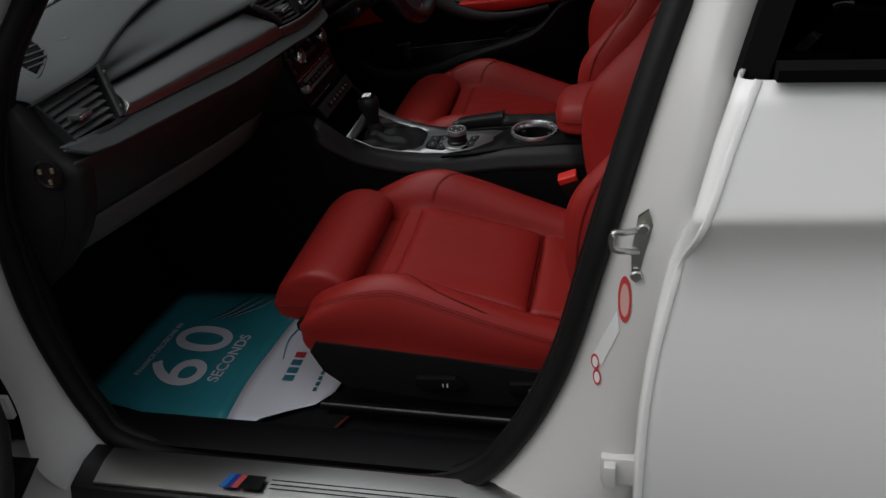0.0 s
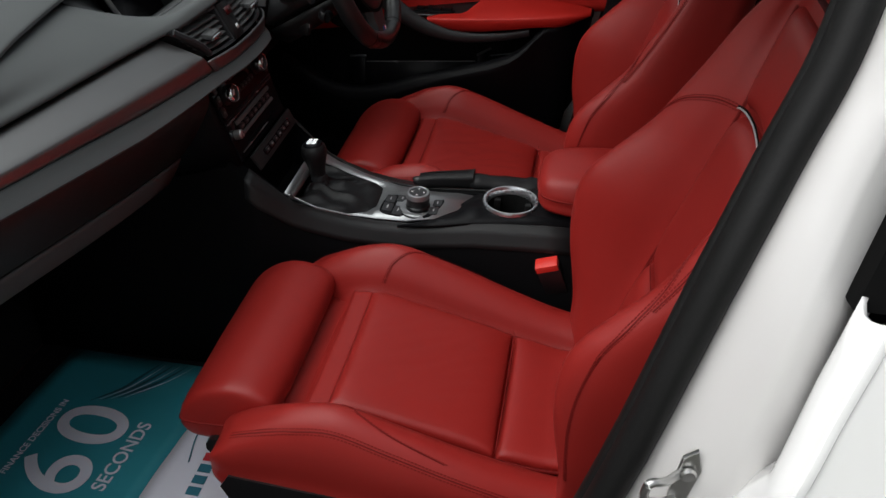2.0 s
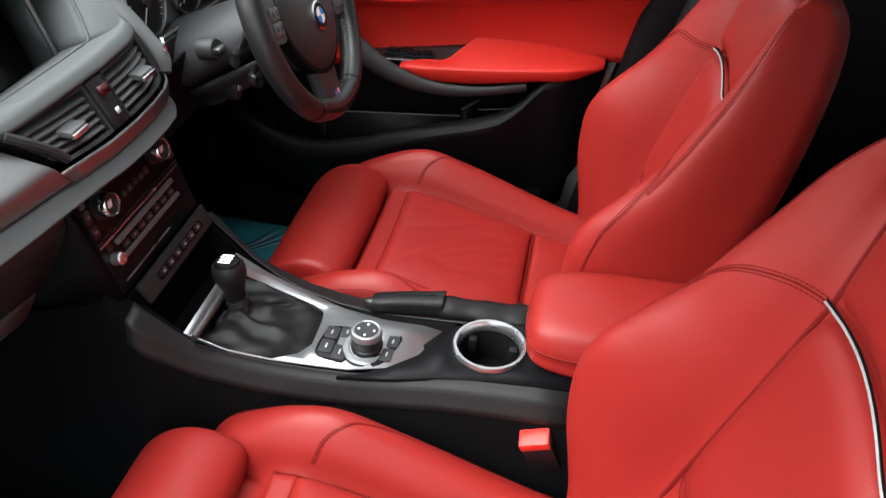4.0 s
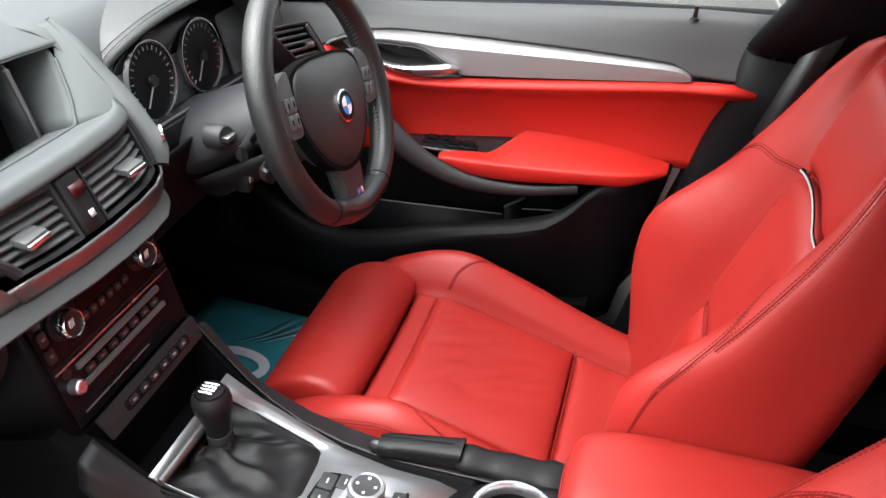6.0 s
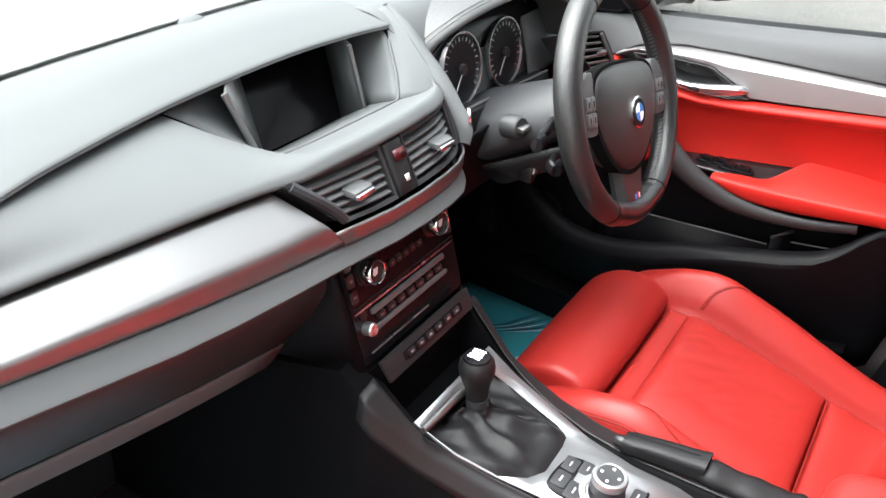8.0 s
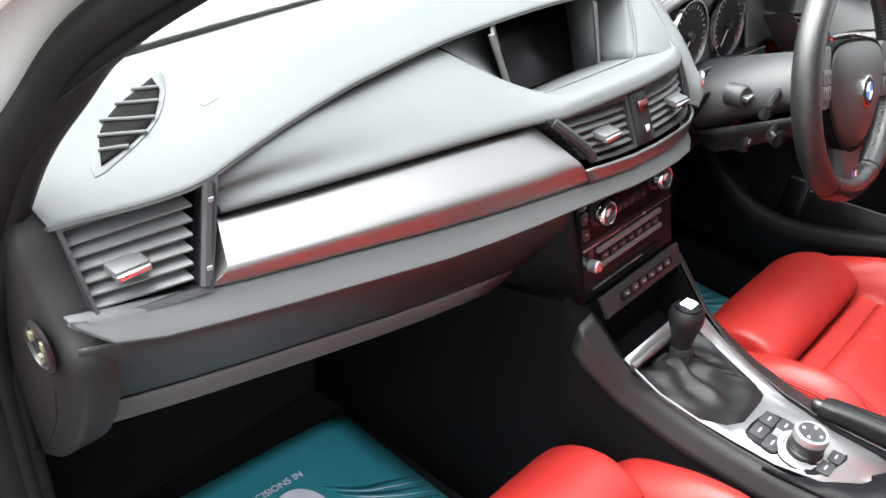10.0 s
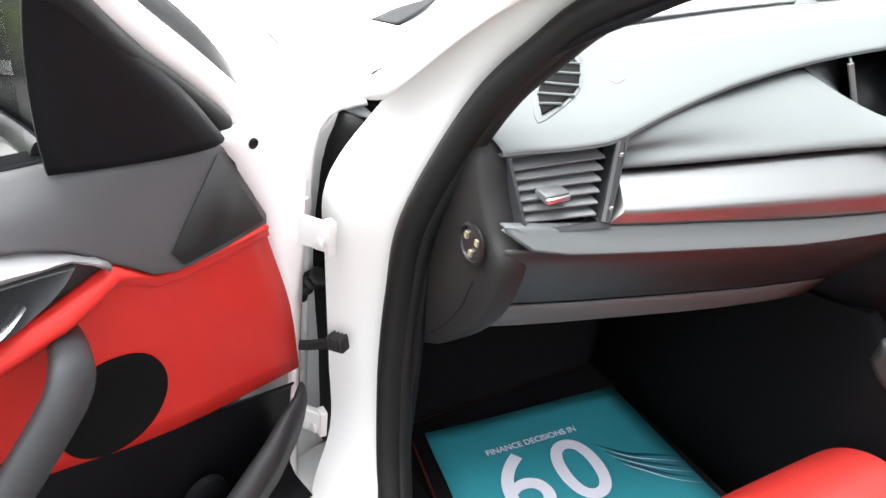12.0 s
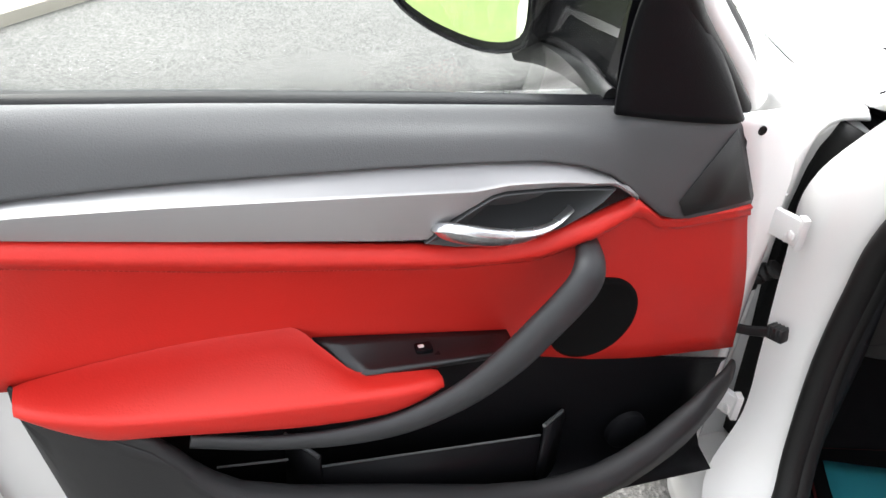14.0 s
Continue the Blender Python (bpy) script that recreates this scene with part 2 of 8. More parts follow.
def plate(bm, poly, put, depth, bevel=0.0, seg=2):
    """Outline (u, v) pushed out by depth; put(u, v, w) gives the place."""
    lo = [bm.verts.new(put(u, v, 0)) for u, v in poly]
    hi = [bm.verts.new(put(u, v, depth)) for u, v in poly]
    k = len(poly)
    bm.faces.new(lo[::-1])
    top = bm.faces.new(hi)
    for i in range(k):
        bm.faces.new((lo[i], lo[(i + 1) % k], hi[(i + 1) % k], hi[i]))
    if bevel:
        bmesh.ops.bevel(bm, geom=list(top.edges), offset=bevel, segments=seg, profile=0.6, affect="EDGES", clamp_overlap=True)


def disc(bm, c, axis, prof, seg=28, caps=True):
    """Turned body: prof is a list of (radius, height along axis)."""
    z = Vector(axis).normalized()
    x = z.orthogonal().normalized()
    y = z.cross(x)
    rows = [[Vector(c) + z * h + (x * math.cos(a) + y * math.sin(a)) * max(r, 1e-4) for a in (2 * math.pi * j / seg for j in range(seg))]
            for r, h in prof]
    mesh_rows(bm, rows, True, False, caps)


def round_poly(w, h, r, n=4):
    """Rounded rectangle outline about the origin."""
    out = []
    for cx, cy, a0 in ((w / 2 - r, h / 2 - r, 0), (-w / 2 + r, h / 2 - r, 90), (-w / 2 + r, -h / 2 + r, 180), (w / 2 - r, -h / 2 + r, 270)):
        for i in range(n + 1):
            a = radians(a0 + 90 * i / n)
            out.append((cx + r * math.cos(a), cy + r * math.sin(a)))
    return out


def stitches(bm, pts, gap=0.0052, length=0.0040, r=0.00045):
    """A run of short threads along a line."""
    run, prev = 0.0, Vector(pts[0])
    for q in pts[1:]:
        q = Vector(q)
        seg = (q - prev).length
        d = (q - prev).normalized() if seg else Vector((1, 0, 0))
        while run < seg:
            c = prev + d * run
            m = Matrix.Translation(c) @ d.to_track_quat("X", "Z").to_matrix().to_4x4()
            made = bmesh.ops.create_cube(bm, size=1, matrix=m @ Matrix.Diagonal((length, 2 * r, 2 * r, 1)))
            run += gap
        run -= seg
        prev = q


def snap(ob, pts, lift=0.0004):
    """The points laid on the surface of ob, a little proud of it."""
    me, at = ob.data, ROOTS[ob]
    tree = BVHTree.FromPolygons([v.co + at for v in me.vertices], [tuple(p.vertices) for p in me.polygons])
    out = []
    for q in pts:
        place, normal, *_ = tree.find_nearest(Vector(q))
        out.append(place + normal * lift)
    return out


ROOTS = {}


def thing(name, label, category, at=(0, 0, 0), group="", kind=""):
    ob = tagged(new(name), label, category, group, kind)
    ob.empty_display_size = 0.1
    ob.location = at
    ROOTS[ob] = Vector(at)
    return ob


def part(name, bm, mat, parent=None, label="", shell=0.0, angle=38, offset=-1.0, shadow=True):
    """Links a bmesh as one mesh object under a thing or part; the points are in world places."""
    origin = ROOTS[parent] if parent else Vector()
    bmesh.ops.recalc_face_normals(bm, faces=bm.faces)
    if parent:
        bmesh.ops.translate(bm, vec=-origin, verts=bm.verts)
    me = bpy.data.meshes.new(name)
    bm.to_mesh(me)
    bm.free()
    me.materials.append(mat)
    me.shade_smooth()
    me.set_sharp_from_angle(angle=radians(angle))
    ob = new(name, me)
    ob.parent = parent
    if parent:
        ROOTS[ob] = origin
    if label:
        ob["label"] = label
    if shell:
        s = ob.modifiers.new("shell", "SOLIDIFY")
        s.thickness, s.offset = shell, offset
    ob.visible_shadow = shadow
    return ob


def B():
    return bmesh.new()


def lettering(name, text, size, m, mat, parent, label, bold=0.0, extrude=0.0004, width=1.0):
    """Raised printed words in the built-in font, as a mesh."""
    cu = bpy.data.curves.new(name, "FONT")
    cu.body, cu.size, cu.extrude, cu.offset = text, size, extrude, bold
    cu.align_x, cu.align_y = "CENTER", "CENTER"
    tmp = new(name + "_source", cu)
    me = bpy.data.meshes.new_from_object(tmp.evaluated_get(bpy.context.evaluated_depsgraph_get()))
    bpy.data.objects.remove(tmp)
    me.transform(Matrix.Translation(-ROOTS[parent]) @ m @ Matrix.Diagonal((width, 1, 1, 1)))
    me.materials.clear()
    me.materials.append(mat)
    ob = new(name, me)
    ob.parent = parent
    ROOTS[ob] = ROOTS[parent]
    ob["label"] = label
    return ob


def lerp(a, b, t):
    return a + (b - a) * t


def along(x, table):
    """Straight-line reading of a table of (x, value)."""
    if x <= table[0][0]:
        return table[0][1]
    for (x0, y0), (x1, y1) in zip(table, table[1:]):
        if x <= x1:
            return lerp(y0, y1, (x - x0) / (x1 - x0))
    return table[-1][1]


# ---- ground and surroundings ----
def sheet(name, poly, z, mat, label, category):
    bm = B()
    bm.faces.new([bm.verts.new((x, y, z)) for x, y in poly])
    return tagged(part(name, bm, mat), label, category, kind="structure")


sheet("ground", [(-300, -300), (300, -300), (300, 300), (-300, 300)], 0.0, ASPHALT, "grey asphalt with pale stone chips", "ground")

# the verge runs past the car at a slant; kerb stones stand proud of the road
VERGE_A, VERGE_D = Vector((-3.86, -3.10, 0)), Vector((-0.86, 0.50, 0)).normalized()
VERGE_N = Vector((-VERGE_D.y, VERGE_D.x, 0))
if VERGE_N.y > 0:
    VERGE_N = -VERGE_N


def verge(s, w, z):
    return VERGE_A + VERGE_D * s + VERGE_N * w + Vector((0, 0, z))


kerb = thing("kerb", "weathered concrete kerb along the grass verge", "kerb", kind="structure")
for i in range(40):
    bm = B()
    s0 = -14 + i * 0.915
    rows = [[verge(s, 0, 0), verge(s, 0.006, 0.055), verge(s, 0.03, 0.075), verge(s, 0.125, 0.08), verge(s, 0.125, 0)] for s in (s0, s0 + 0.905)]
    mesh_rows(bm, rows, True, False, True)
    part("kerb_stone", bm, KERB, kerb)
bm = B()
rows = []
for i in range(60):
    s = -40 + i * 1.6
    rows.append([verge(s, 0.125 + w, 0.07 + 0.03 * noise.noise(Vector((s, w, 0))) + (0.02 if w > 0.2 else 0)) for w in (0, 0.15, 0.5, 1.2, 3, 8, 20, 40)])
mesh_rows(bm, rows)
tagged(part("grass_verge", bm, GRASS), "short bright green grass verge behind a kerb", "grass", kind="structure")
bm = B()
rnd = random.Random(4)
for i in range(9000):
    s, w = rnd.uniform(-6, 6), 0.13 + abs(rnd.gauss(0, 0.9))
    p = verge(s, w, 0.08)
    h, a = rnd.uniform(0.025, 0.06), rnd.uniform(0, 6.28)
    d = Vector((math.cos(a), math.sin(a), 0))
    tip = p + Vector((rnd.uniform(-0.02, 0.02), rnd.uniform(-0.02, 0.02), h))
    bm.faces.new([bm.verts.new(p - d * 0.004), bm.verts.new(p + d * 0.004), bm.verts.new(tip)])
tagged(part("grass_blades", bm, GRASS), "short mown grass blades", "grass", kind="stuff")

fence = thing("mesh_fence", "galvanised weld-mesh fence panels on round posts", "fence", (0, 7.2, 0))
for i in range(7):
    x = -9 + i * 2.6
    bm = B()
    tube(bm, [(x, 7.2, 0), (x, 7.2, 1.9)], 0.028, 10)
    part("post", bm, FENCE, fence)
    bm = B()
    tube(bm, [(x + 0.09, 7.2, 0), (x + 0.09, 7.2, 1.9)], 0.02, 8)
    part("panel_edge", bm, FENCE, fence)
bm = B()
for k in range(12):
    z = 0.12 + k * 0.15
    block(bm, (-9, 7.196, z - 0.004), (6.6, 7.204, z + 0.004), 0)
for k in range(150):
    x = -9 + k * 0.104
    block(bm, (x - 0.002, 7.190, 0.1), (x + 0.002, 7.196, 1.85), 0)
part("wire_mesh", bm, FENCE, fence)
bm = B()
block(bm, (-12, 7.05, 0), (9, 7.35, 0.09), 0.02)
tagged(part("far_kerb", bm, KERB), "pale concrete kerb below the fence", "kerb", kind="structure")


# ---- car body ----
def side_y(z):
    """Half width of the door opening at height z."""
    return 0.80 - max(0.0, z - 0.95) * 0.40


OPENING = [(-0.25, 1.50, 0), (-0.46, 1.405, 0), (-0.690, 1.255, 0.005), (-0.767, 1.171, 0.012), (-0.815, 1.085, 0.016), (-0.864, 0.925, 0.035), (-0.882, 0.80, 0.035), (-0.885, 0.68, 0.035),
           (-0.868, 0.57, 0.032), (-0.835, 0.475, 0.025), (-0.765, 0.405, 0.01), (-0.50, 0.375, 0), (-0.25, 0.375, 0), (-0.13, 0.405, 0), (-0.05, 0.495, 0),
           (0.028, 0.66, 0), (0.085, 0.88, -0.010), (0.141, 1.084, -0.022), (0.179, 1.20, -0.029), (0.212, 1.30, -0.033), (0.230, 1.43, -0.03), (0.18, 1.50, -0.02)]


def opening(sy, out=0.0, grow=0.0):
    """Closed line round the front door opening on side sy."""
    c = Vector((-0.35, 0, 0.95))
    pts = []
    for x, z, inset in OPENING:
        d = Vector((x, 0, z)) - c
        d.normalize()
        pts.append((x + d.x * grow, sy * (side_y(z) - inset + out), z + d.z * grow))
    return spline(pts, 6, True)


car = thing("car_body", "white five-door car body with the front passenger door open", "car", (0, 0, 0))
for sy in (-1, 1):
    bm = B()
    tube(bm, opening(sy), 0.0175, 12, True, 1.25, (0, 1, 0))
    part("door_seal", bm, RUBBER, car, "thick black rubber door seal")
    bm = B()
    tube(bm, opening(sy, -0.016, -0.008), 0.012, 10, True, 1.2, (0, 1, 0))
    part("seal_lip", bm, RUBBER, car, "rolled inner lip of the rubber seal")

# painted flange round each opening, from the seal out to the body skin
EDGE = [(-0.25, 1.555), (-0.50, 1.46), (-0.735, 1.305), (-0.82, 1.215), (-0.935, 1.05), (-0.990, 0.92), (-0.982, 0.80), (-0.955, 0.64),
        (-0.940, 0.52), (-0.90, 0.395), (-0.76, 0.325), (-0.50, 0.30), (-0.25, 0.30), (-0.06, 0.31), (0.07, 0.42),
        (0.135, 0.64), (0.180, 0.88), (0.205, 1.06), (0.232, 1.19), (0.262, 1.30), (0.29, 1.44), (0.25, 1.555)]
for sy in (-1, 1):
    bm = B()
    inner = opening(sy, -0.012, 0.004)
    mid_a = opening(sy, 0.018, 0.030)
    edge = spline([(x, sy * (side_y(z) + (0.030 if x < -0.85 and z > 0.45 else 0.074 if x > 0 and z > 1.0 else 0.055) + (0.02 if z < 0.5 else 0)), z) for x, z in EDGE], 6, True)
    mid_b = [a.lerp(b, 0.72 if b.x > 0 and b.z < 1.4 else 0.62) + Vector((0, sy * (0.008 if b.x > 0 and b.z < 1.4 else 0.004), 0)) for a, b in zip(mid_a, edge)]
    rolled = [e + Vector(((e - a).x, 0, (e - a).z)).normalized() * (0.06 if e.x > -0.1 and 0.33 < e.z < 1.5 else 0.008) + Vector((0, -sy * 0.006, 0)) for a, e in zip(mid_a, edge)]
    mesh_rows(bm, [inner, mid_a, mid_b, edge, rolled], True)
    flange = part("door_frame", bm, SHADED_PAINT, car, "white painted door aperture with a soft flange", shell=0.004, angle=60)
    if sy < 0:
        FLANGE_TREE = BVHTree.FromPolygons([v.co for v in flange.data.vertices], [tuple(p.vertices) for p in flange.data.polygons])


def skin(name, rows, label="", mat=PAINT, n=5, m=5, parent=car, thick=0.006):
    bm = B()
    net(bm, rows, n, m)
    return part(name, bm, mat, parent, label, shell=thick, angle=50)


for sy in (-1, 1):
    def P(x, y, z):
        return (x, sy * y, z)
    # front wing: from the door gap forward over the wheel
    skin("front_wing", [[P(-1.03, 0.708, 0.973), P(-1.03, 0.796, 1.002), P(-1.03, 0.808, 1.018), P(-1.04, 0.872, 0.94), P(-1.045, 0.885, 0.78), P(-1.035, 0.875, 0.6), P(-1.02, 0.865, 0.34)],
                        [P(-1.25, 0.705, 0.960), P(-1.25, 0.793, 0.989), P(-1.25, 0.805, 1.005), P(-1.25, 0.878, 0.93), P(-1.25, 0.895, 0.78), P(-1.25, 0.885, 0.62), P(-1.20, 0.875, 0.34)],
                        [P(-1.6, 0.675, 0.930), P(-1.6, 0.763, 0.959), P(-1.60, 0.775, 0.975), P(-1.60, 0.868, 0.90), P(-1.60, 0.90, 0.80), P(-1.60, 0.895, 0.73), P(-1.60, 0.88, 0.70)],
                        [P(-1.95, 0.640, 0.855), P(-1.95, 0.728, 0.884), P(-1.95, 0.74, 0.90), P(-1.95, 0.83, 0.86), P(-1.95, 0.865, 0.78), P(-1.95, 0.865, 0.66), P(-1.95, 0.85, 0.60)],
                        [P(-2.25, 0.520, 0.775), P(-2.25, 0.608, 0.804), P(-2.25, 0.62, 0.82), P(-2.26, 0.70, 0.78), P(-2.28, 0.74, 0.70), P(-2.28, 0.75, 0.55), P(-2.28, 0.74, 0.36)]], "white front wing")
    skin("wing_return", [[P(-1.022, 0.80, 1.012), P(-1.032, 0.862, 0.93), P(-1.038, 0.877, 0.78), P(-1.028, 0.867, 0.6), P(-1.014, 0.857, 0.36)],
                         [P(-1.035, 0.79, 0.99), P(-1.05, 0.79, 0.92), P(-1.055, 0.79, 0.78), P(-1.05, 0.79, 0.6), P(-1.03, 0.79, 0.36)]], "", SHADED_PAINT)
    # windscreen pillar outside
    skin("windscreen_pillar", [[P(-0.985, 0.79, 1.045), P(-0.94, 0.815, 1.06), P(-0.90, 0.80, 1.075)],
                               [P(-0.82, 0.735, 1.21), P(-0.78, 0.752, 1.225), P(-0.745, 0.735, 1.25)],
                               [P(-0.58, 0.655, 1.40), P(-0.54, 0.672, 1.41), P(-0.50, 0.655, 1.43)],
                               [P(-0.30, 0.60, 1.515), P(-0.27, 0.61, 1.53), P(-0.24, 0.60, 1.548)]], "white windscreen pillar")
    bm = B()
    net(bm, [[P(-1.00, 0.765, 1.03), P(-0.94, 0.748, 1.05), P(-0.87, 0.752, 1.04)], [P(-0.84, 0.715, 1.20), P(-0.80, 0.698, 1.205), P(-0.735, 0.70, 1.185)],
             [P(-0.58, 0.64, 1.385), P(-0.53, 0.618, 1.385), P(-0.48, 0.625, 1.375)], [P(-0.30, 0.585, 1.515), P(-0.26, 0.575, 1.51), P(-0.24, 0.585, 1.505)]])
    part("pillar_trim", bm, BLACK, car, "grey inner pillar trim", shell=0.004)
    # rear quarter with wheel arch
    skin("rear_quarter", [[P(1.12, 0.875, 1.10), P(1.10, 0.90, 0.96), P(1.06, 0.905, 0.80), P(1.03, 0.90, 0.66), P(1.02, 0.885, 0.60)],
                          [P(1.45, 0.85, 1.10), P(1.45, 0.90, 0.96), P(1.45, 0.915, 0.85), P(1.45, 0.91, 0.77), P(1.45, 0.90, 0.74)],
                          [P(1.85, 0.76, 1.08), P(1.88, 0.82, 0.95), P(1.9, 0.84, 0.78), P(1.9, 0.835, 0.6), P(1.88, 0.80, 0.40)]], "white rear quarter panel")
    skin("rear_pillar", [[P(1.10, 0.86, 1.11), P(1.30, 0.845, 1.11), P(1.80, 0.76, 1.09)],
                         [P(1.12, 0.74, 1.32), P(1.35, 0.72, 1.32), P(1.72, 0.66, 1.28)],
                         [P(1.05, 0.62, 1.51), P(1.30, 0.60, 1.50), P(1.62, 0.56, 1.45)]], "white rear pillar")
    # sill
    bm = B()
    prof = [(0.70, 0.30), (0.705, 0.375), (0.80, 0.392), (0.855, 0.385), (0.882, 0.36), (0.888, 0.31), (0.87, 0.24), (0.80, 0.22)]
    mesh_rows(bm, [[P(x, y, z) for y, z in prof] for x in (-1.02, -0.6, -0.2, 0.2, 0.6, 1.02)], True, False, True)
    part("sill", bm, SHADED_PAINT, car, "white painted sill", angle=60)
    bm = B()
    prof = [(0.79, 0.386), (0.80, 0.408), (0.845, 0.411), (0.895, 0.398), (0.905, 0.37), (0.885, 0.365)]
    mesh_rows(bm, [[P(x, y, z) for y, z in prof] for x in (-0.83, -0.80, -0.4, 0.0, 0.04)], True, False, True)
    part("sill_cover", bm, SATIN, car, "black plastic sill cover")
    bm = B()
    prof = [(0.690, 0.295), (0.695, 0.382), (0.798, 0.400), (0.798, 0.394), (0.703, 0.376), (0.698, 0.298)]
    mesh_rows(bm, [[P(x, y, z) for y, z in prof] for x in (0.16, 0.5, 0.8, 1.0)], True, False, True)
    part("rear_sill_cover", bm, BLACK, car, "black inner cover of the rear sill")
    bm = B()
    prof = [(0.812, 0.4105), (0.812, 0.4165), (0.845, 0.4175), (0.888, 0.4085), (0.888, 0.402)]
    mesh_rows(bm, [[P(x, y, z) for y, z in prof] for x in (-0.785, -0.50, -0.2, 0.0)], True, False, True)
    tread = part("tread_plate", bm, STEEL, car, "brushed metal tread plate with printed lines")
    if sy < 0:
        for k, (c, y0) in enumerate(((BLUE, 0.0), (BLUE_DARK, 0.011), (SIGN_RED, 0.022))):
            bm = B()
            plate(bm, [(-0.545 + y0, 0.879), (-0.534 + y0, 0.879), (-0.522 + y0, 0.853), (-0.533 + y0, 0.853)], lambda u, v, w: V(u, -v, 0.4195 + (0.888 - v) * 0.18 - 0.0025 + w), 0.001)
            part("badge_stripe", bm, c, tread)
        bm = B()
        plate(bm, [(-0.509, 0.879), (-0.470, 0.879), (-0.466, 0.853), (-0.499, 0.853)], lambda u, v, w: V(u, -v, 0.4195 + (0.888 - v) * 0.18 - 0.0025 + w), 0.001)
        part("badge_block", bm, GLOSS, tread)
        for k in range(3):
            bm = B()
            y = 0.858 + k * 0.008
            block(bm, (-0.455, -y - 0.0008, 0.4175 + (0.888 - y) * 0.18), (-0.06, -y + 0.0008, 0.4185 + (0.888 - y) * 0.18), 0)
            part("tread_line", bm, VOID, tread)

# bonnet, with its centre flutes
rows = []
for x, half, z in ((-1.02, 0.8055, 1.030), (-1.20, 0.8035, 1.028), (-1.5, 0.780, 1.005), (-1.8, 0.735, 0.965), (-2.1, 0.62, 0.895), (-2.26, 0.50, 0.83)):
    rows.append([(x - 0.02 * math.cos(y * 1.4), y * half, z + 0.02 * math.cos(y * 1.45) - (0.012 if abs(y) == 1 else 0)) for y in (-1, -0.93, -0.7, -0.4, 0, 0.4, 0.7, 0.93, 1)])
skin("bonnet", rows, "white bonnet with soft ridges")
for sy in (-1, 1):
    bm = B()
    net(bm, [[(-1.230, sy * 0.655, 1.0375), (-1.262, sy * 0.59, 1.0405), (-1.287, sy * 0.510, 1.043)], [(-1.192, sy * 0.628, 1.041), (-1.222, sy * 0.580, 1.043), (-1.280, sy * 0.512, 1.043)]])
    part("washer_jet_recess", bm, BLACK, car, "dark grey recess in the bonnet", shell=0.003)
# scuttle panel below the windscreen
bm = B()
rows = [[(x + 0.06 * (y / 0.74) ** 2, y, z) for y in (-0.68, -0.4, 0, 0.4, 0.68)] for x, z in ((-1.20, 1.02), (-1.14, 1.04), (-1.08, 1.035), (-1.03, 1.04))]
net(bm, rows)
scuttle = part("scuttle_panel", bm, SLAT, car, "grey plastic scuttle panel with grille slots", shell=0.004)
for i in range(34):
    bm = B()
    y = -0.66 + i * 0.04
    x = -1.115 + 0.06 * (y / 0.74) ** 2
    block(bm, (x - 0.022, y - 0.009, 1.040), (x + 0.004, y + 0.009, 1.0445), 0)
    part("grille_slot", bm, VOID, scuttle)
# glass
bm = B()
net(bm, [[(-1.03, -0.735, 1.045), (-1.06, -0.4, 1.05), (-1.07, 0, 1.052), (-1.06, 0.4, 1.05), (-1.03, 0.735, 1.045)],
         [(-0.64, -0.645, 1.345), (-0.68, -0.34, 1.36), (-0.69, 0, 1.365), (-0.68, 0.34, 1.36), (-0.64, 0.645, 1.345)],
         [(-0.27, -0.575, 1.52), (-0.30, -0.3, 1.54), (-0.31, 0, 1.545), (-0.30, 0.3, 1.54), (-0.27, 0.575, 1.52)]])
part("windscreen", bm, GLASS, car, "clear laminated windscreen", shell=0.004, shadow=False)
bm = B()
net(bm, [[(-1.05, -0.745, 1.036), (-1.08, -0.4, 1.040), (-1.09, 0, 1.042), (-1.08, 0.4, 1.040), (-1.05, 0.745, 1.036)],
         [(-1.005, -0.732, 1.072), (-1.035, -0.4, 1.076), (-1.045, 0, 1.078), (-1.035, 0.4, 1.076), (-1.005, 0.732, 1.072)]])
part("windscreen_band", bm, GLOSS, car, "black edge band of the windscreen", shell=0.002)
# roof and lining
ROOF = [(-0.25, 0.585, 1.545), (0.1, 0.59, 1.585), (0.6, 0.595, 1.59), (1.1, 0.585, 1.57), (1.58, 0.55, 1.52)]
skin("roof", [[(x, -y, z - 0.012), (x, -y * 0.9, z + 0.004), (x, 0, z + 0.02), (x, y * 0.9, z + 0.004), (x, y, z - 0.012)] for x, y, z in ROOF], "white roof panel")
skin("headlining", [[(x, -y * 0.97, z - 0.028), (x, -y * 0.8, z - 0.022), (x, 0, z - 0.012), (x, y * 0.8, z - 0.022), (x, y * 0.97, z - 0.028)] for x, y, z in ROOF],
     "pale grey fabric headlining", material("grey_headlining", (0.55, 0.55, 0.53), 0.9, grain=0.6, scale=700))
skin("tailgate", [[(1.60, -0.54, 1.50), (1.62, 0, 1.515), (1.60, 0.54, 1.50)], [(1.80, -0.70, 1.10), (1.85, 0, 1.11), (1.80, 0.70, 1.10)],
                  [(1.92, -0.74, 0.85), (1.97, 0, 0.86), (1.92, 0.74, 0.85)], [(1.93, -0.72, 0.45), (2.0, 0, 0.44), (1.93, 0.72, 0.45)]], "white tailgate and bumper")
skin("front_bumper", [[(-2.24, -0.66, 0.80), (-2.33, 0, 0.83), (-2.24, 0.66, 0.80)], [(-2.32, -0.72, 0.62), (-2.42, 0, 0.64), (-2.32, 0.72, 0.62)],
                      [(-2.30, -0.74, 0.30), (-2.42, 0, 0.30), (-2.30, 0.74, 0.30)]], "white front bumper")
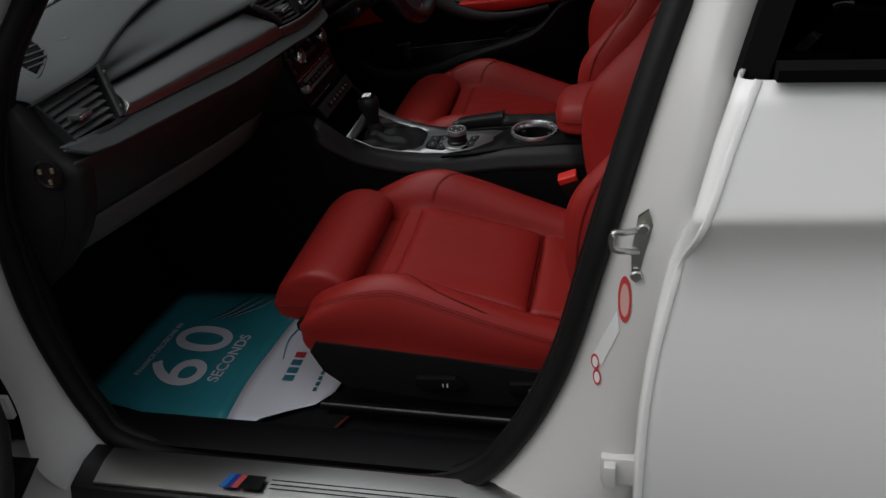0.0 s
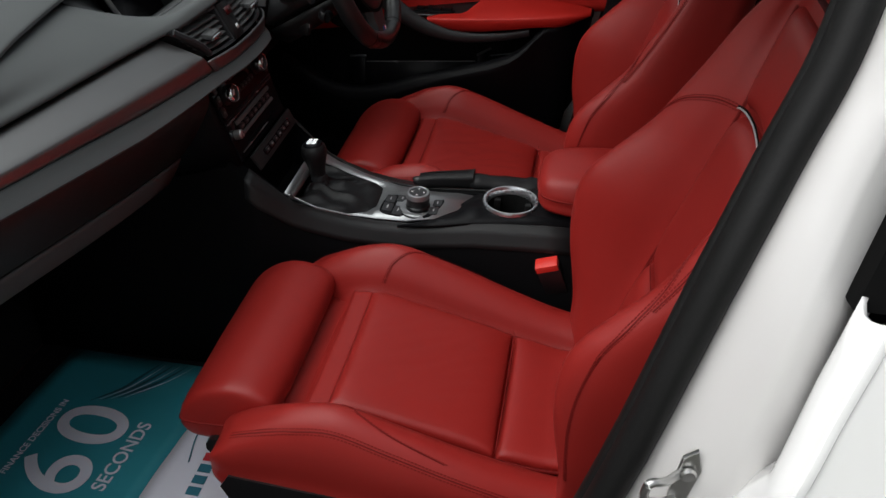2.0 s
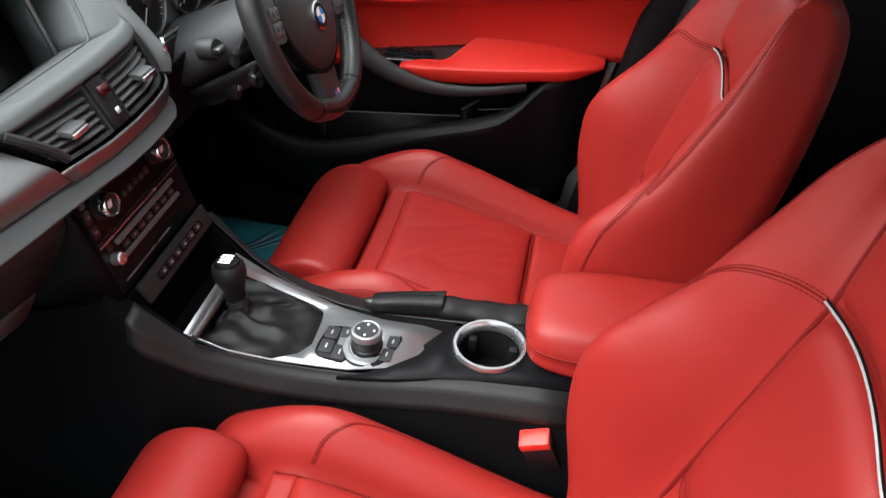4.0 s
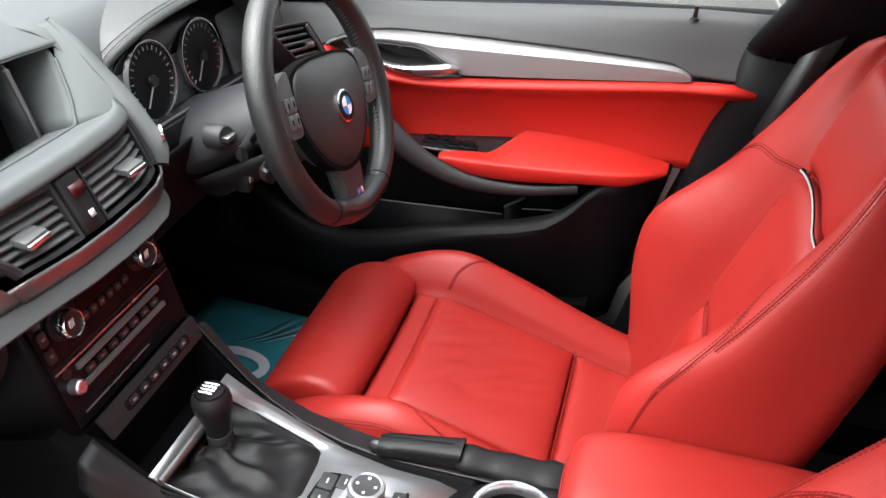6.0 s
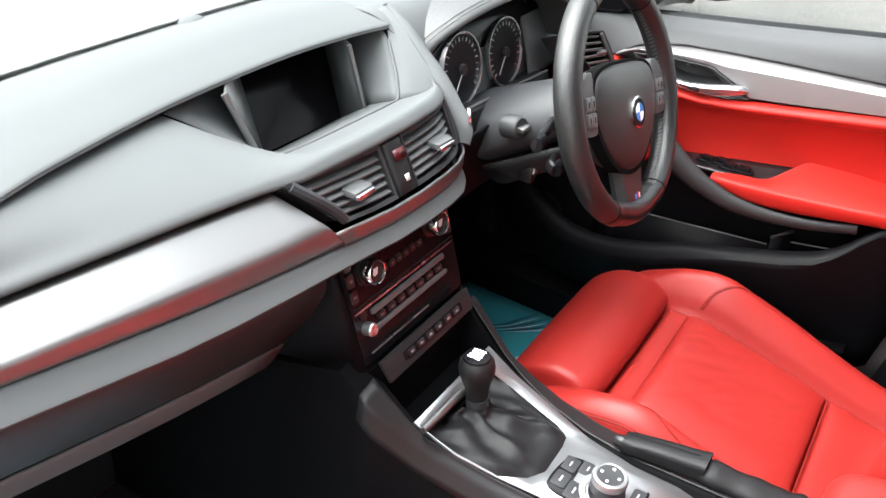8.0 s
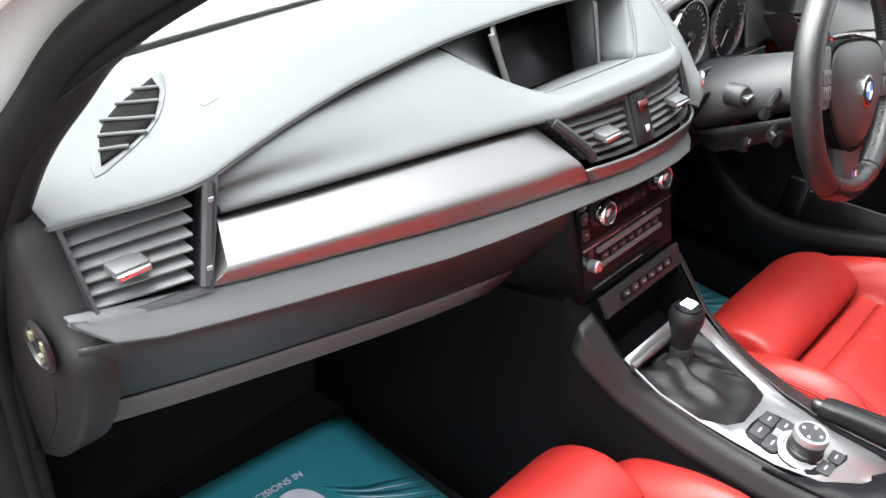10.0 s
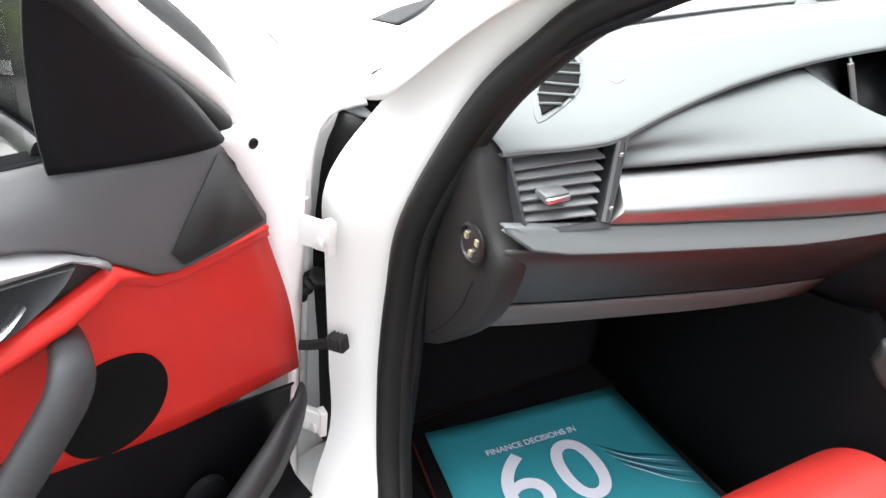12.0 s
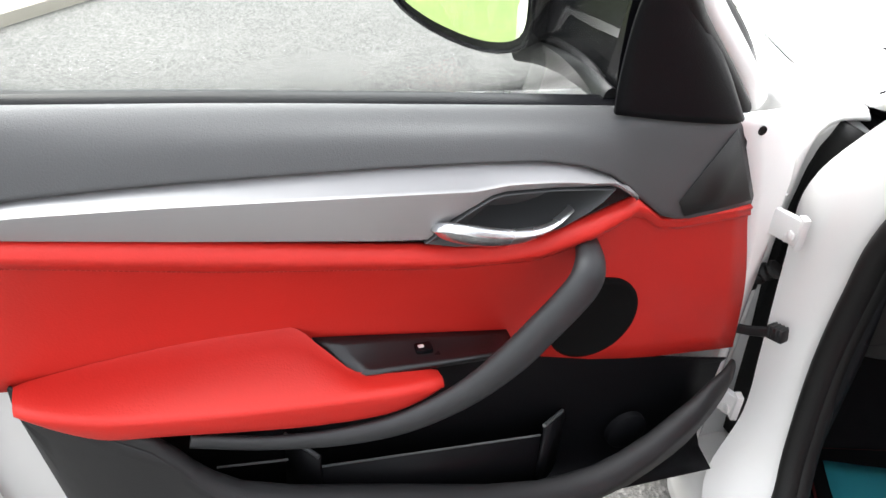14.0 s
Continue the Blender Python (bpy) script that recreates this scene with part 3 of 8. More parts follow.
for nm, lo, hi, bv in (("floor_pan", (-1.0, -0.80, 0.235), (1.0, 0.80, 0.285), 0.01), ("engine_bay", (-2.2, -0.62, 0.22), (-1.25, 0.62, 0.80), 0.03), ("boot_floor", (1.0, -0.72, 0.25), (1.9, 0.72, 0.50), 0.03)):
    bm = B()
    block(bm, lo, hi, bv)
    part(nm, bm, VOID, car, "black underbody")
for x in (-1.63, 1.13 + 0.28):
    for sy in (-1, 1):
        bm = B()
        disc(bm, (x, sy * 0.80, 0.325), (0, sy, 0), [(0.215, -0.11), (0.30, -0.115), (0.325, -0.08), (0.325, 0.04), (0.30, 0.075), (0.222, 0.07), (0.215, 0.05)], 40)
        w = part("wheel", bm, TYRE, car, "black road tyre on an alloy rim")
        bm = B()
        disc(bm, (x, sy * 0.80, 0.325), (0, sy, 0), [(0.214, -0.09), (0.216, 0.06), (0.20, 0.062), (0.19, 0.02), (0.06, 0.01), (0.05, 0.045), (0.0, 0.05)], 40)
        for k in range(5):
            a = 2 * math.pi * k / 5
            tube(bm, [(x + math.cos(a) * r, sy * (0.835 + r * 0.05), 0.325 + math.sin(a) * r) for r in (0.04, 0.12, 0.2)], 0.02, 8)
        part("rim", bm, ALLOY, w)

# striker, stickers and door brake fittings on the open side
striker = thing("door_striker", "zinc-plated steel door striker loop on the pillar", "striker", (0.13, -0.835, 0.86))
bm = B()
plate(bm, [(0.130, 0.858), (0.1365, 0.853), (0.1445, 0.892), (0.1545, 0.934), (0.1485, 0.956), (0.136, 0.946), (0.129, 0.900)],
      lambda u, v, w: V(u, -0.8345 - (0.948 - v) * 0.11 - w, v), 0.005, 0.0012)
base = part("base_plate", bm, STEEL, striker)
bm = B()
tube(bm, spline([(0.141, -0.834, 0.926), (0.122, -0.858, 0.934), (0.108, -0.866, 0.938), (0.104, -0.867, 0.928), (0.107, -0.866, 0.914), (0.122, -0.859, 0.907), (0.141, -0.837, 0.893)], 5), 0.0043, 10)
part("loop", bm, STEEL, striker)
for z in (0.866, 0.932):
    bm = B()
    disc(bm, (0.139 + (z - 0.9) * 0.1, -0.841 - (0.948 - z) * 0.11, z), (0.15, -0.98, 0), [(0.007, 0), (0.008, 0.003), (0.006, 0.005), (0, 0.005)], 16)
    part("bolt", bm, STEEL, striker)
    
def pillar_place(u, v, w):
    """On the flange below the striker: u along the car, v up."""
    hit = FLANGE_TREE.ray_cast(Vector((u, -1.2, v)), Vector((0, 1, 0)))[0]
    return V(u, hit.y - w - 0.0006, v)

sticker = thing("warning_sticker", "white and red warning stickers on the pillar", "sticker", (0.1, -0.84, 0.72))
bm = B()
plate(bm, [(0.1225 + 0.009 * math.cos(a), 0.820 + 0.035 * math.sin(a)) for a in (2 * math.pi * k / 24 for k in range(24))], pillar_place, 0.0012)
disc_red = part("red_disc", bm, SIGN_RED, sticker)
bm = B()
plate(bm, [(0.1225 + 0.006 * math.cos(a), 0.820 + 0.025 * math.sin(a)) for a in (2 * math.pi * k / 20 for k in range(20))], lambda u, v, w: pillar_place(u, v, w + 0.0012), 0.0005)
part("faded_symbol", bm, FADED, disc_red)
bm = B()
plate(bm, [(0.080, 0.712), (0.093, 0.700), (0.117, 0.770), (0.113, 0.800)], pillar_place, 0.0008)
part("white_label", bm, WHITE_MARK, sticker)
for uu, vv in ((0.084, 0.703), (0.087, 0.678)):
    bm = B()
    plate(bm, [(uu + 0.006 * math.cos(a), vv + 0.013 * math.sin(a)) for a in (2 * math.pi * k / 18 for k in range(18))], pillar_place, 0.0014)
    ring = part("ring_mark", bm, SIGN_RED, sticker)
    bm = B()
    plate(bm, [(uu + 0.004 * math.cos(a), vv + 0.009 * math.sin(a)) for a in (2 * math.pi * k / 18 for k in range(18))], lambda u, v, w: pillar_place(u, v, w + 0.0014), 0.0005)
    part("ring_centre", bm, WHITE_MARK, ring)

# rear doors with black windows
for sy in (-1, 1):
    def P(x, y, z):
        return (x, sy * y, z)
    rd = thing("rear_door", "closed white rear door with dark tinted window", "car door", (0.65, sy * 0.88, 0.3), "rear doors")
    lead = [(0.238, 1.13), (0.2165, 1.06), (0.195, 0.974), (0.177, 0.91), (0.169, 0.871), (0.156, 0.79), (0.1465, 0.70), (0.143, 0.60), (0.143, 0.46), (0.155, 0.36)]
    def skin_y(x, z):
        z -= 0.008 + 0.045 * (x - 0.2)
        b = along(z, [(0.30, 0.880), (0.45, 0.905), (0.62, 0.912), (0.76, 0.900), (0.90, 0.878), (0.968, 0.905), (0.974, 0.905), (1.06, 0.874), (1.14, 0.843)])
        return b
    fine = []
    zs = [1.13, 1.10, 1.06, 1.04, 1.03, 1.02, 1.012, 1.006, 1.0, 0.994, 0.988, 0.984, 0.980, 0.976, 0.972, 0.966, 0.96, 0.94, 0.90, 0.84, 0.76, 0.68, 0.60, 0.50, 0.42, 0.36]
    for z in zs:
        x0 = along(-z, [(-zz, xx) for xx, zz in lead])
        r = [(x0 + 0.012, skin_y(0.2, z) - 0.05), (x0 + 0.003, skin_y(0.2, z) - 0.03), (x0, skin_y(0.2, z) - 0.012), (x0 + 0.004, skin_y(0.2, z) - 0.004), (x0 + 0.012, skin_y(0.2, z))]
        r += [(xx, skin_y(xx, z)) for xx in (lerp(x0 + 0.03, 1.04 if z > 0.7 else 0.99, k / 7) for k in range(8))]
        fine.append([P(x, y, z) for x, y in r])
    bm = B()
    mesh_rows(bm, fine)
    part("door_skin", bm, PAINT, rd, "white painted door skin with a crease", shell=0.005, angle=60)
    bm = B()
    tube(bm, spline([P(x0 + along(z, [(0.5, 0.010), (0.8, 0.011), (0.92, 0.014), (1.1, 0.021)]), skin_y(0.2, z) + 0.0005, z) for x0, z in lead], 6), 0.0032, 8, False, 1.5, (1, 0, 0))
    part("door_hem", bm, PAINT, rd, "folded white hem along the leading edge")
    bm = B()
    mesh_rows(bm, [[P(x, y, z) for y, z in ((0.870, 1.134), (0.874, 1.149), (0.862, 1.153), (0.845, 1.150), (0.845, 1.130))] for x in (0.275, 0.5, 0.8, 1.06)], True, False, True)
    part("waist_strip", bm, VOID, rd, "gloss black waist strip", angle=60)
    bm = B()
    mesh_rows(bm, [[P(x + 0.006 + dx, side_y(z) + 0.074 + dy, z) for dx, dy in ((0, 0), (0.003, 0.012), (0.036, 0.012), (0.039, 0.0), (0.039, -0.02), (0, -0.02))]
                   for x, z in ((0.231, 1.118), (0.262, 1.22), (0.288, 1.32), (0.31, 1.42), (0.32, 1.52))], True, False, True)
    part("pillar_cover", bm, VOID, rd, "black pillar cover strip", angle=60)
    bm = B()
    mesh_rows(bm, [[P(x, side_y(z) + 0.062, z) for x in (0.262 + (z - 1.14) * 0.25, 0.6, 1.08 - (z - 1.14) * 0.2)] for z in (1.14, 1.3, 1.5)])
    part("window_pane", bm, TINT, rd, "near-black privacy glass", shell=0.004)
    bm = B()
    block(bm, *((0.78, sy * 0.90 - 0.0, 1.0), (0.95, sy * 0.925, 1.03)) if sy > 0 else ((0.78, -0.925, 1.0), (0.95, -0.90, 1.03)), 0.008)
    part("handle", bm, PAINT, rd)
    bm = B()
    mesh_rows(bm, [[P(x, y, z) for y, z in ((0.79, 0.40), (0.76, 0.7), (0.74, 1.05), (0.80, 1.13))] for x in (0.30, 1.0)])
    part("inner_panel", bm, BLACK, rd, shell=0.01)
# bracket of the rear door hinge on the pillar
bm = B()
for z in (0.530,):
    block(bm, (0.095, -0.872, z - 0.03), (0.152, -0.852, z + 0.025), 0.006)
    block(bm, (0.10, -0.886, z - 0.025), (0.118, -0.868, z + 0.02), 0.004)
part("hinge_bracket", bm, SHADED_PAINT, car, "white painted hinge bracket")

# rear bench, seen dark behind the front seats
bench = thing("rear_seat", "red leather rear bench in shadow", "seat", (0.95, 0, 0.3))
bm = B()
net(bm, [[(x, -0.62, z - 0.03), (x, -0.3, z), (x, 0, z + 0.005), (x, 0.3, z), (x, 0.62, z - 0.03)] for x, z in ((0.62, 0.40), (0.63, 0.56), (0.80, 0.60), (1.05, 0.56), (1.12, 0.52))])
part("bench_cushion", bm, RED, bench, shell=0.03)
bm = B()
net(bm, [[(x, -0.62, z), (x - 0.02, -0.3, z), (x, 0, z), (x - 0.02, 0.3, z), (x, 0.62, z)] for x, z in ((1.06, 0.54), (1.10, 0.7), (1.20, 0.95), (1.28, 1.16), (1.34, 1.17))])
part("bench_back", bm, RED, bench, shell=0.03)

# floor, bulkhead and footwell
bm = B()
net(bm, [[(x, -0.745, z), (x, -0.4, z), (x, 0, z), (x, 0.4, z), (x, 0.745, z)] for x, z in ((-1.28, 0.62), (-1.22, 0.46), (-1.10, 0.335), (-0.98, 0.300), (-0.6, 0.292), (0.0, 0.292), (0.6, 0.30), (1.1, 0.42))])
tagged(part("floor", bm, CARPET, None, shell=0.01), "black carpeted car floor and footwell", "floor", kind="structure")
bm = B()
net(bm, [[(-1.24, -0.74, 0.60), (-1.26, 0, 0.60), (-1.24, 0.74, 0.60)], [(-1.14, -0.74, 0.80), (-1.16, 0, 0.80), (-1.14, 0.74, 0.80)], [(-1.06, -0.74, 1.03), (-1.09, 0, 1.03), (-1.06, 0.74, 1.03)]])
tagged(part("bulkhead", bm, CARPET, None, shell=0.01), "dark insulated bulkhead behind the dashboard", "bulkhead", kind="structure")
for sy in (-1, 1):
    bm = B()
    net(bm, [[(x, sy * 0.745, z) for x in (-1.2, -1.0, -0.86)] for z in (0.28, 0.5, 0.8, 1.0)])
    part("kick_panel", bm, BLACK, car, "black kick panel", shell=0.012)
    bm = B()
    net(bm, [[(0.10, sy * 0.745, 0.30), (0.24, sy * 0.75, 0.30), (0.36, sy * 0.75, 0.30)], [(0.10, sy * 0.745, 0.70), (0.22, sy * 0.735, 0.7), (0.36, sy * 0.74, 0.7)],
             [(0.155, sy * 0.745, 1.08), (0.25, sy * 0.715, 1.08), (0.38, sy * 0.73, 1.08)], [(0.245, sy * 0.60, 1.45), (0.27, sy * 0.57, 1.45), (0.36, sy * 0.585, 1.45)]])
    part("pillar_lining", bm, BLACK, car, "black inner pillar lining", shell=0.012)
    if sy > 0:
        for nm, edge in (("pillar_cover", ((-0.03, 0.30), (0.015, 0.55), (0.040, 0.70), (0.064, 0.843), (0.086, 0.95), (0.103, 1.054))), ("upper_pillar_cover", ((0.104, 1.060), (0.139, 1.143), (0.175, 1.25), (0.215, 1.36), (0.25, 1.47)))):
            bm = B()
            rows = []
            for x, z in edge:
                y = 0.748 - max(0.0, z - 1.0) * 0.36
                rows.append(spline([(x + 0.004, y + 0.045, z), (x - 0.003, y + 0.012, z), (x + 0.002, y - 0.006, z), (x + 0.014, y - 0.016, z), (x + 0.05, y - 0.024, z), (x + 0.14, y - 0.024, z), (x + 0.22, y - 0.01, z)], 3))
            mesh_rows(bm, rows)
            part(nm, bm, BLACK, car, "dark grey moulded pillar cover", shell=0.004, angle=60)
    bm = B()
    mesh_rows(bm, [[(x, sy * (y + 0.0), z) for x, y, z in ((0.215, 0.665, 1.25), (0.135, 0.725, 0.9), (0.10, 0.70, 0.45))],
                   [(x, sy * (y + 0.0), z) for x, y, z in ((0.26, 0.655, 1.25), (0.175, 0.715, 0.9), (0.145, 0.69, 0.45))]])
    part("seat_belt", bm, SATIN, car, "black woven seat belt webbing", shell=0.0015)
    bm = B()
    prof = [(0.70, 0.29), (0.70, 0.40), (0.745, 0.425), (0.79, 0.41), (0.79, 0.29)]
    mesh_rows(bm, [[(x, sy * y, z) for y, z in prof] for x in (-1.03, -0.88, -0.4, 0.1)], True, False, True)
    part("sill_lining", bm, BLACK, car, "black inner sill lining", angle=50)


# ---- dashboard ----
dash = thing("dashboard", "grey-black dashboard with satin silver trim and glovebox", "dashboard", (-0.8, 0, 0.7))

XB = [(-0.75, -0.749), (-0.66, -0.719), (-0.58, -0.695), (-0.50, -0.675), (-0.37, -0.646), (-0.25, -0.624), (-0.125, -0.607), (0.0, -0.600), (0.10, -0.604), (0.15, -0.618), (0.175, -0.640), (0.19, -0.675)]
YS = [-0.725, -0.7125, -0.70, -0.66, -0.61, -0.56, -0.50, -0.43, -0.36, -0.29, -0.22, -0.16, -0.10, -0.04, 0.02, 0.08, 0.12, 0.15, 0.165, 0.178, 0.186]


XB_FINE = [(p.x, p.y) for p in spline([(a, b, 0) for a, b in XB], 8)]
ZT_FINE = [(p.x, p.y) for p in spline([(-0.75, 1.019, 0), (-0.60, 1.0205, 0), (-0.50, 1.0225, 0), (-0.40, 1.026, 0), (-0.30, 1.028, 0), (-0.21, 1.027, 0), (-0.16, 1.030, 0), (-0.016, 1.031, 0), (0.2, 1.028, 0)], 8)]
ZB_FINE = [(p.x, p.y) for p in spline([(-0.75, 0.982, 0), (-0.61, 0.979, 0), (-0.48, 0.9745, 0), (-0.30, 0.9645, 0), (-0.14, 0.957, 0), (-0.07, 0.951, 0), (-0.02, 0.947, 0), (0.05, 0.945, 0), (0.11, 0.943, 0), (0.20, 0.943, 0)], 8)]
VENT_LOW = [(-0.75, 0.967), (-0.70, 0.970), (-0.606, 0.977), (-0.16, 0.984), (-0.12, 0.979), (-0.065, 0.972), (-0.01, 0.969), (0.09, 0.968), (0.18, 0.967)]
VENT_TOP = [(-0.75, 1.032), (-0.70, 1.041), (-0.636, 1.053), (-0.574, 1.062), (-0.19, 1.038), (-0.016, 1.031), (0.2, 1.029)]


def xb(y):
    """Face line of the silver trim's lower edge."""
    return along(y, XB_FINE)


def zt(y):
    """Height of the trim's upper edge."""
    return along(y, ZT_FINE)


def zb(y):
    """Height of the trim's lower edge."""
    return along(y, ZB_FINE)


CREASE = [(-0.74, -0.80, 1.035), (-0.70, -0.785, 1.046), (-0.64, -0.757, 1.056), (-0.585, -0.746, 1.062), (-0.53, -0.757, 1.068), (-0.465, -0.769, 1.076), (-0.40, -0.780, 1.082), (-0.334, -0.790, 1.086), (-0.174, -0.808, 1.090),
          (0.015, -0.812, 1.092), (0.14, -0.800, 1.092), (0.205, -0.785, 1.092)]


crease_line = spline(CREASE, 8)
CREASE_X = [(p.x, p.y) for p in crease_line]
CREASE_Z = [(p.x, p.z) for p in crease_line]


def crease(y):
    return along(y, CREASE_X), along(y, CREASE_Z)


# upper pad, from the windscreen to its rolled overhanging edge
bm = B()
rows = []
for k in range(41):
    y = lerp(-0.708, 0.208, k / 40)
    cx, cz = crease(y)
    fx = -1.075 + 0.05 * (y / 0.74) ** 2
    rows.append([(fx, y, 1.040), (lerp(fx, cx, 0.25), y, 1.088), (lerp(fx, cx, 0.6), y, cz + 0.016), (cx - 0.04, y, cz + 0.010), (cx - 0.008, y, cz + 0.0045), (cx - 0.001, y, cz + 0.002),
                 (cx, y, cz - 0.0005), (cx - 0.002, y, cz - 0.004), (cx - 0.03, y, cz - 0.007)])
bm_rows = [spline(r, 4) for r in rows]
mesh_rows(bm, bm_rows)
upper = part("upper_pad", bm, DASH, dash, "soft grained upper dashboard pad")
# upper pad on the driver's side, running under the instrument hood
bm = B()
net(bm, [[(-1.07 + 0.05 * (y / 0.74) ** 2, y, 1.040), (-0.98, y, 1.088), (-0.86, y, 1.104), (-0.80, y, 1.10), (-0.75 - 0.05 * (y - 0.2), y, 1.06), (-0.72 - 0.05 * (y - 0.2), y, 1.0), (-0.72, y, 0.93)]
         for y in (0.204, 0.3, 0.45, 0.6, 0.735)])
part("driver_pad", bm, DASH, dash, "soft grained dashboard pad on the driver side", shell=0.004)

# lower pad between the crease and the bullnose over the trim
bm = B()
TOP = [(-0.570, -0.774, 1.042), (-0.567, -0.758, 1.055), (-0.55, -0.761, 1.0585), (-0.50, -0.769, 1.0655), (-0.43, -0.781, 1.0715), (-0.36, -0.794, 1.072), (-0.29, -0.806, 1.074), (-0.22, -0.818, 1.076), (-0.185, -0.815, 1.075), (-0.15, -0.785, 1.052),
       (-0.115, -0.752, 1.026), (-0.095, -0.737, 1.013), (-0.03, -0.728, 1.015), (0.04, -0.721, 1.018), (0.11, -0.717, 1.020), (0.134, -0.716, 1.021), (0.155, -0.705, 1.024), (0.175, -0.690, 1.026)]
rows = []
for y, x, z in TOP:
    bx, bz = xb(y) - along(y, [(-0.2, 0.053), (-0.16, 0.038)]), zt(y)
    k = along(y, [(-0.570, 0.85), (-0.54, 1.0)])
    bx -= along(y, [(-0.570, 0.018), (-0.567, 0.0)])
    z += 0.002 * along(y, [(-0.56, 0), (-0.50, 1), (-0.22, 1), (-0.18, 0)])
    rows.append(spline([(x - 0.015, y, z - 0.008), (x, y, z), (lerp(x, bx, 0.5), y, lerp(z, bz + 0.022 * k, 0.5)), (bx - 0.012, y, bz + 0.020 * k), (bx + 0.002, y, bz + 0.013 * k), (bx + 0.004, y, bz + 0.006 * k), (bx - 0.006, y, bz + 0.001)], 4))
mesh_rows(bm, rows)
part("lower_pad", bm, DASH, dash, "soft grained lower dashboard pad", shell=0.003)

# silver trim strip with slanting ends; below the centre vents it narrows to a thin band
TRIM = [(0.0, -0.0005), (0.08, 0.0015), (0.18, 0.0020), (0.28, 0.0020), (0.36, 0.0018), (0.43, 0.0012), (0.50, -0.0022), (0.58, -0.0105), (0.70, -0.0235), (0.93, -0.0484), (1.0, -0.0560)]
bm = B()
rows = []
for t in [0.0, 0.0015, 0.005] + [k / 60 for k in range(1, 60)] + [0.996, 0.9985, 1.0]:
    y_lo, y_hi = lerp(-0.613, -0.122, t), lerp(-0.568, -0.180, t)
    r = []
    for h in (1.0, 0.93, 0.82, 0.70, 0.58, 0.50, 0.43, 0.36, 0.28, 0.18, 0.08, 0.0):
        y = lerp(y_lo, y_hi, h)
        r.append((xb(y) + along(h, TRIM), y, lerp(zb(y), zt(y), h)))
    rows.append(r)
rows.insert(0, [(x - 0.03, y + 0.0005, z) for x, y, z in rows[0]])
mesh_rows(bm, rows)
part("trim_strip", bm, SILVER, dash, "satin silver trim strip", shell=0.003)
bm = B()
for_rows = []
for k, y0 in enumerate([-0.1222, -0.105] + [q for q in YS if q > -0.11]):
    r = []
    for part_h in (1.0, 0.8, 0.6, 0.4, 0.2, 0.0):
        top = (along(y0, VENT_LOW) + 0.001 - zb(y0)) / (zt(y0) - zb(y0))
        h = top * part_h
        y = y0 - (0.058 * h if k == 0 else 0.02 * h if k == 1 else 0.0)
        r.append((xb(y) + along(h, TRIM), y, lerp(zb(y), zt(y), h)))
    for_rows.append(r)
mesh_rows(bm, for_rows)
part("trim_band", bm, SILVER, dash, "satin silver band below the centre vents", shell=0.003)

# lip and glovebox
bm = B()
rows = []
for y in YS:
    f = xb(y)
    k = along(y, [(-0.725, 0.0), (-0.695, 1.0), (0.12, 1.0), (0.19, 0.4)])
    q = zb(y)
    o, d = along(y, [(-0.35, 0.022), (-0.12, 0.016)]) * k, along(y, [(-0.725, 0.004), (-0.695, 0.0245), (-0.35, 0.0245), (-0.12, 0.0170)])
    rows.append(spline([(f - 0.010, y, q - 0.001), (f + 0.001, y, q - 0.0015), (f + o * 0.45, y, q - d * 0.42), (f + o * 0.93, y, q - d * 0.86), (f + o, y, q - d), (f + o * 0.75, y, q - d - 0.004), (f - 0.006, y, q - d - 0.005)], 3))
mesh_rows(bm, rows)
part("dash_lip", bm, DASH, dash, "grey moulded lip below the trim", shell=0.003)
bm = B()
rows = []
for y in [q for q in YS if q < -0.11]:
    f = xb(y)
    g = along(y, [(-0.70, 0.0), (-0.14, 1.0)])
    q = zb(y)
    rows.append(spline([(f + 0.005, y, q - 0.028), (f + 0.002, y, q - 0.048), (f - 0.020, y, q - 0.090), (f - 0.052, y, q - 0.138), (f - 0.066, y, q - 0.157 + 0.006 * g), (f - 0.076, y, q - 0.158 + 0.006 * g)], 3))
mesh_rows(bm, rows)
part("glovebox_lid", bm, GLOVE, dash, "glovebox lid darkened for the shadow of the lip", shell=0.003)
bm = B()
rows = []
for y in [q for q in YS if q < -0.11]:
    f = xb(y)
    g = along(y, [(-0.70, 0.0), (-0.14, 1.0)])
    q = zb(y) + 0.006 * g
    rows.append(spline([(f - 0.064, y, q - 0.161), (f - 0.082, y, q - 0.195), (f - 0.108, y, q - 0.228), (f - 0.16, y, q - 0.252), (f - 0.26, y, 0.703 + 0.02 * g), (f - 0.36, y, 0.72)], 3))
mesh_rows(bm, rows)
part("under_panel", bm, DASH, dash, "grey lower panel below the glovebox", shell=0.003)
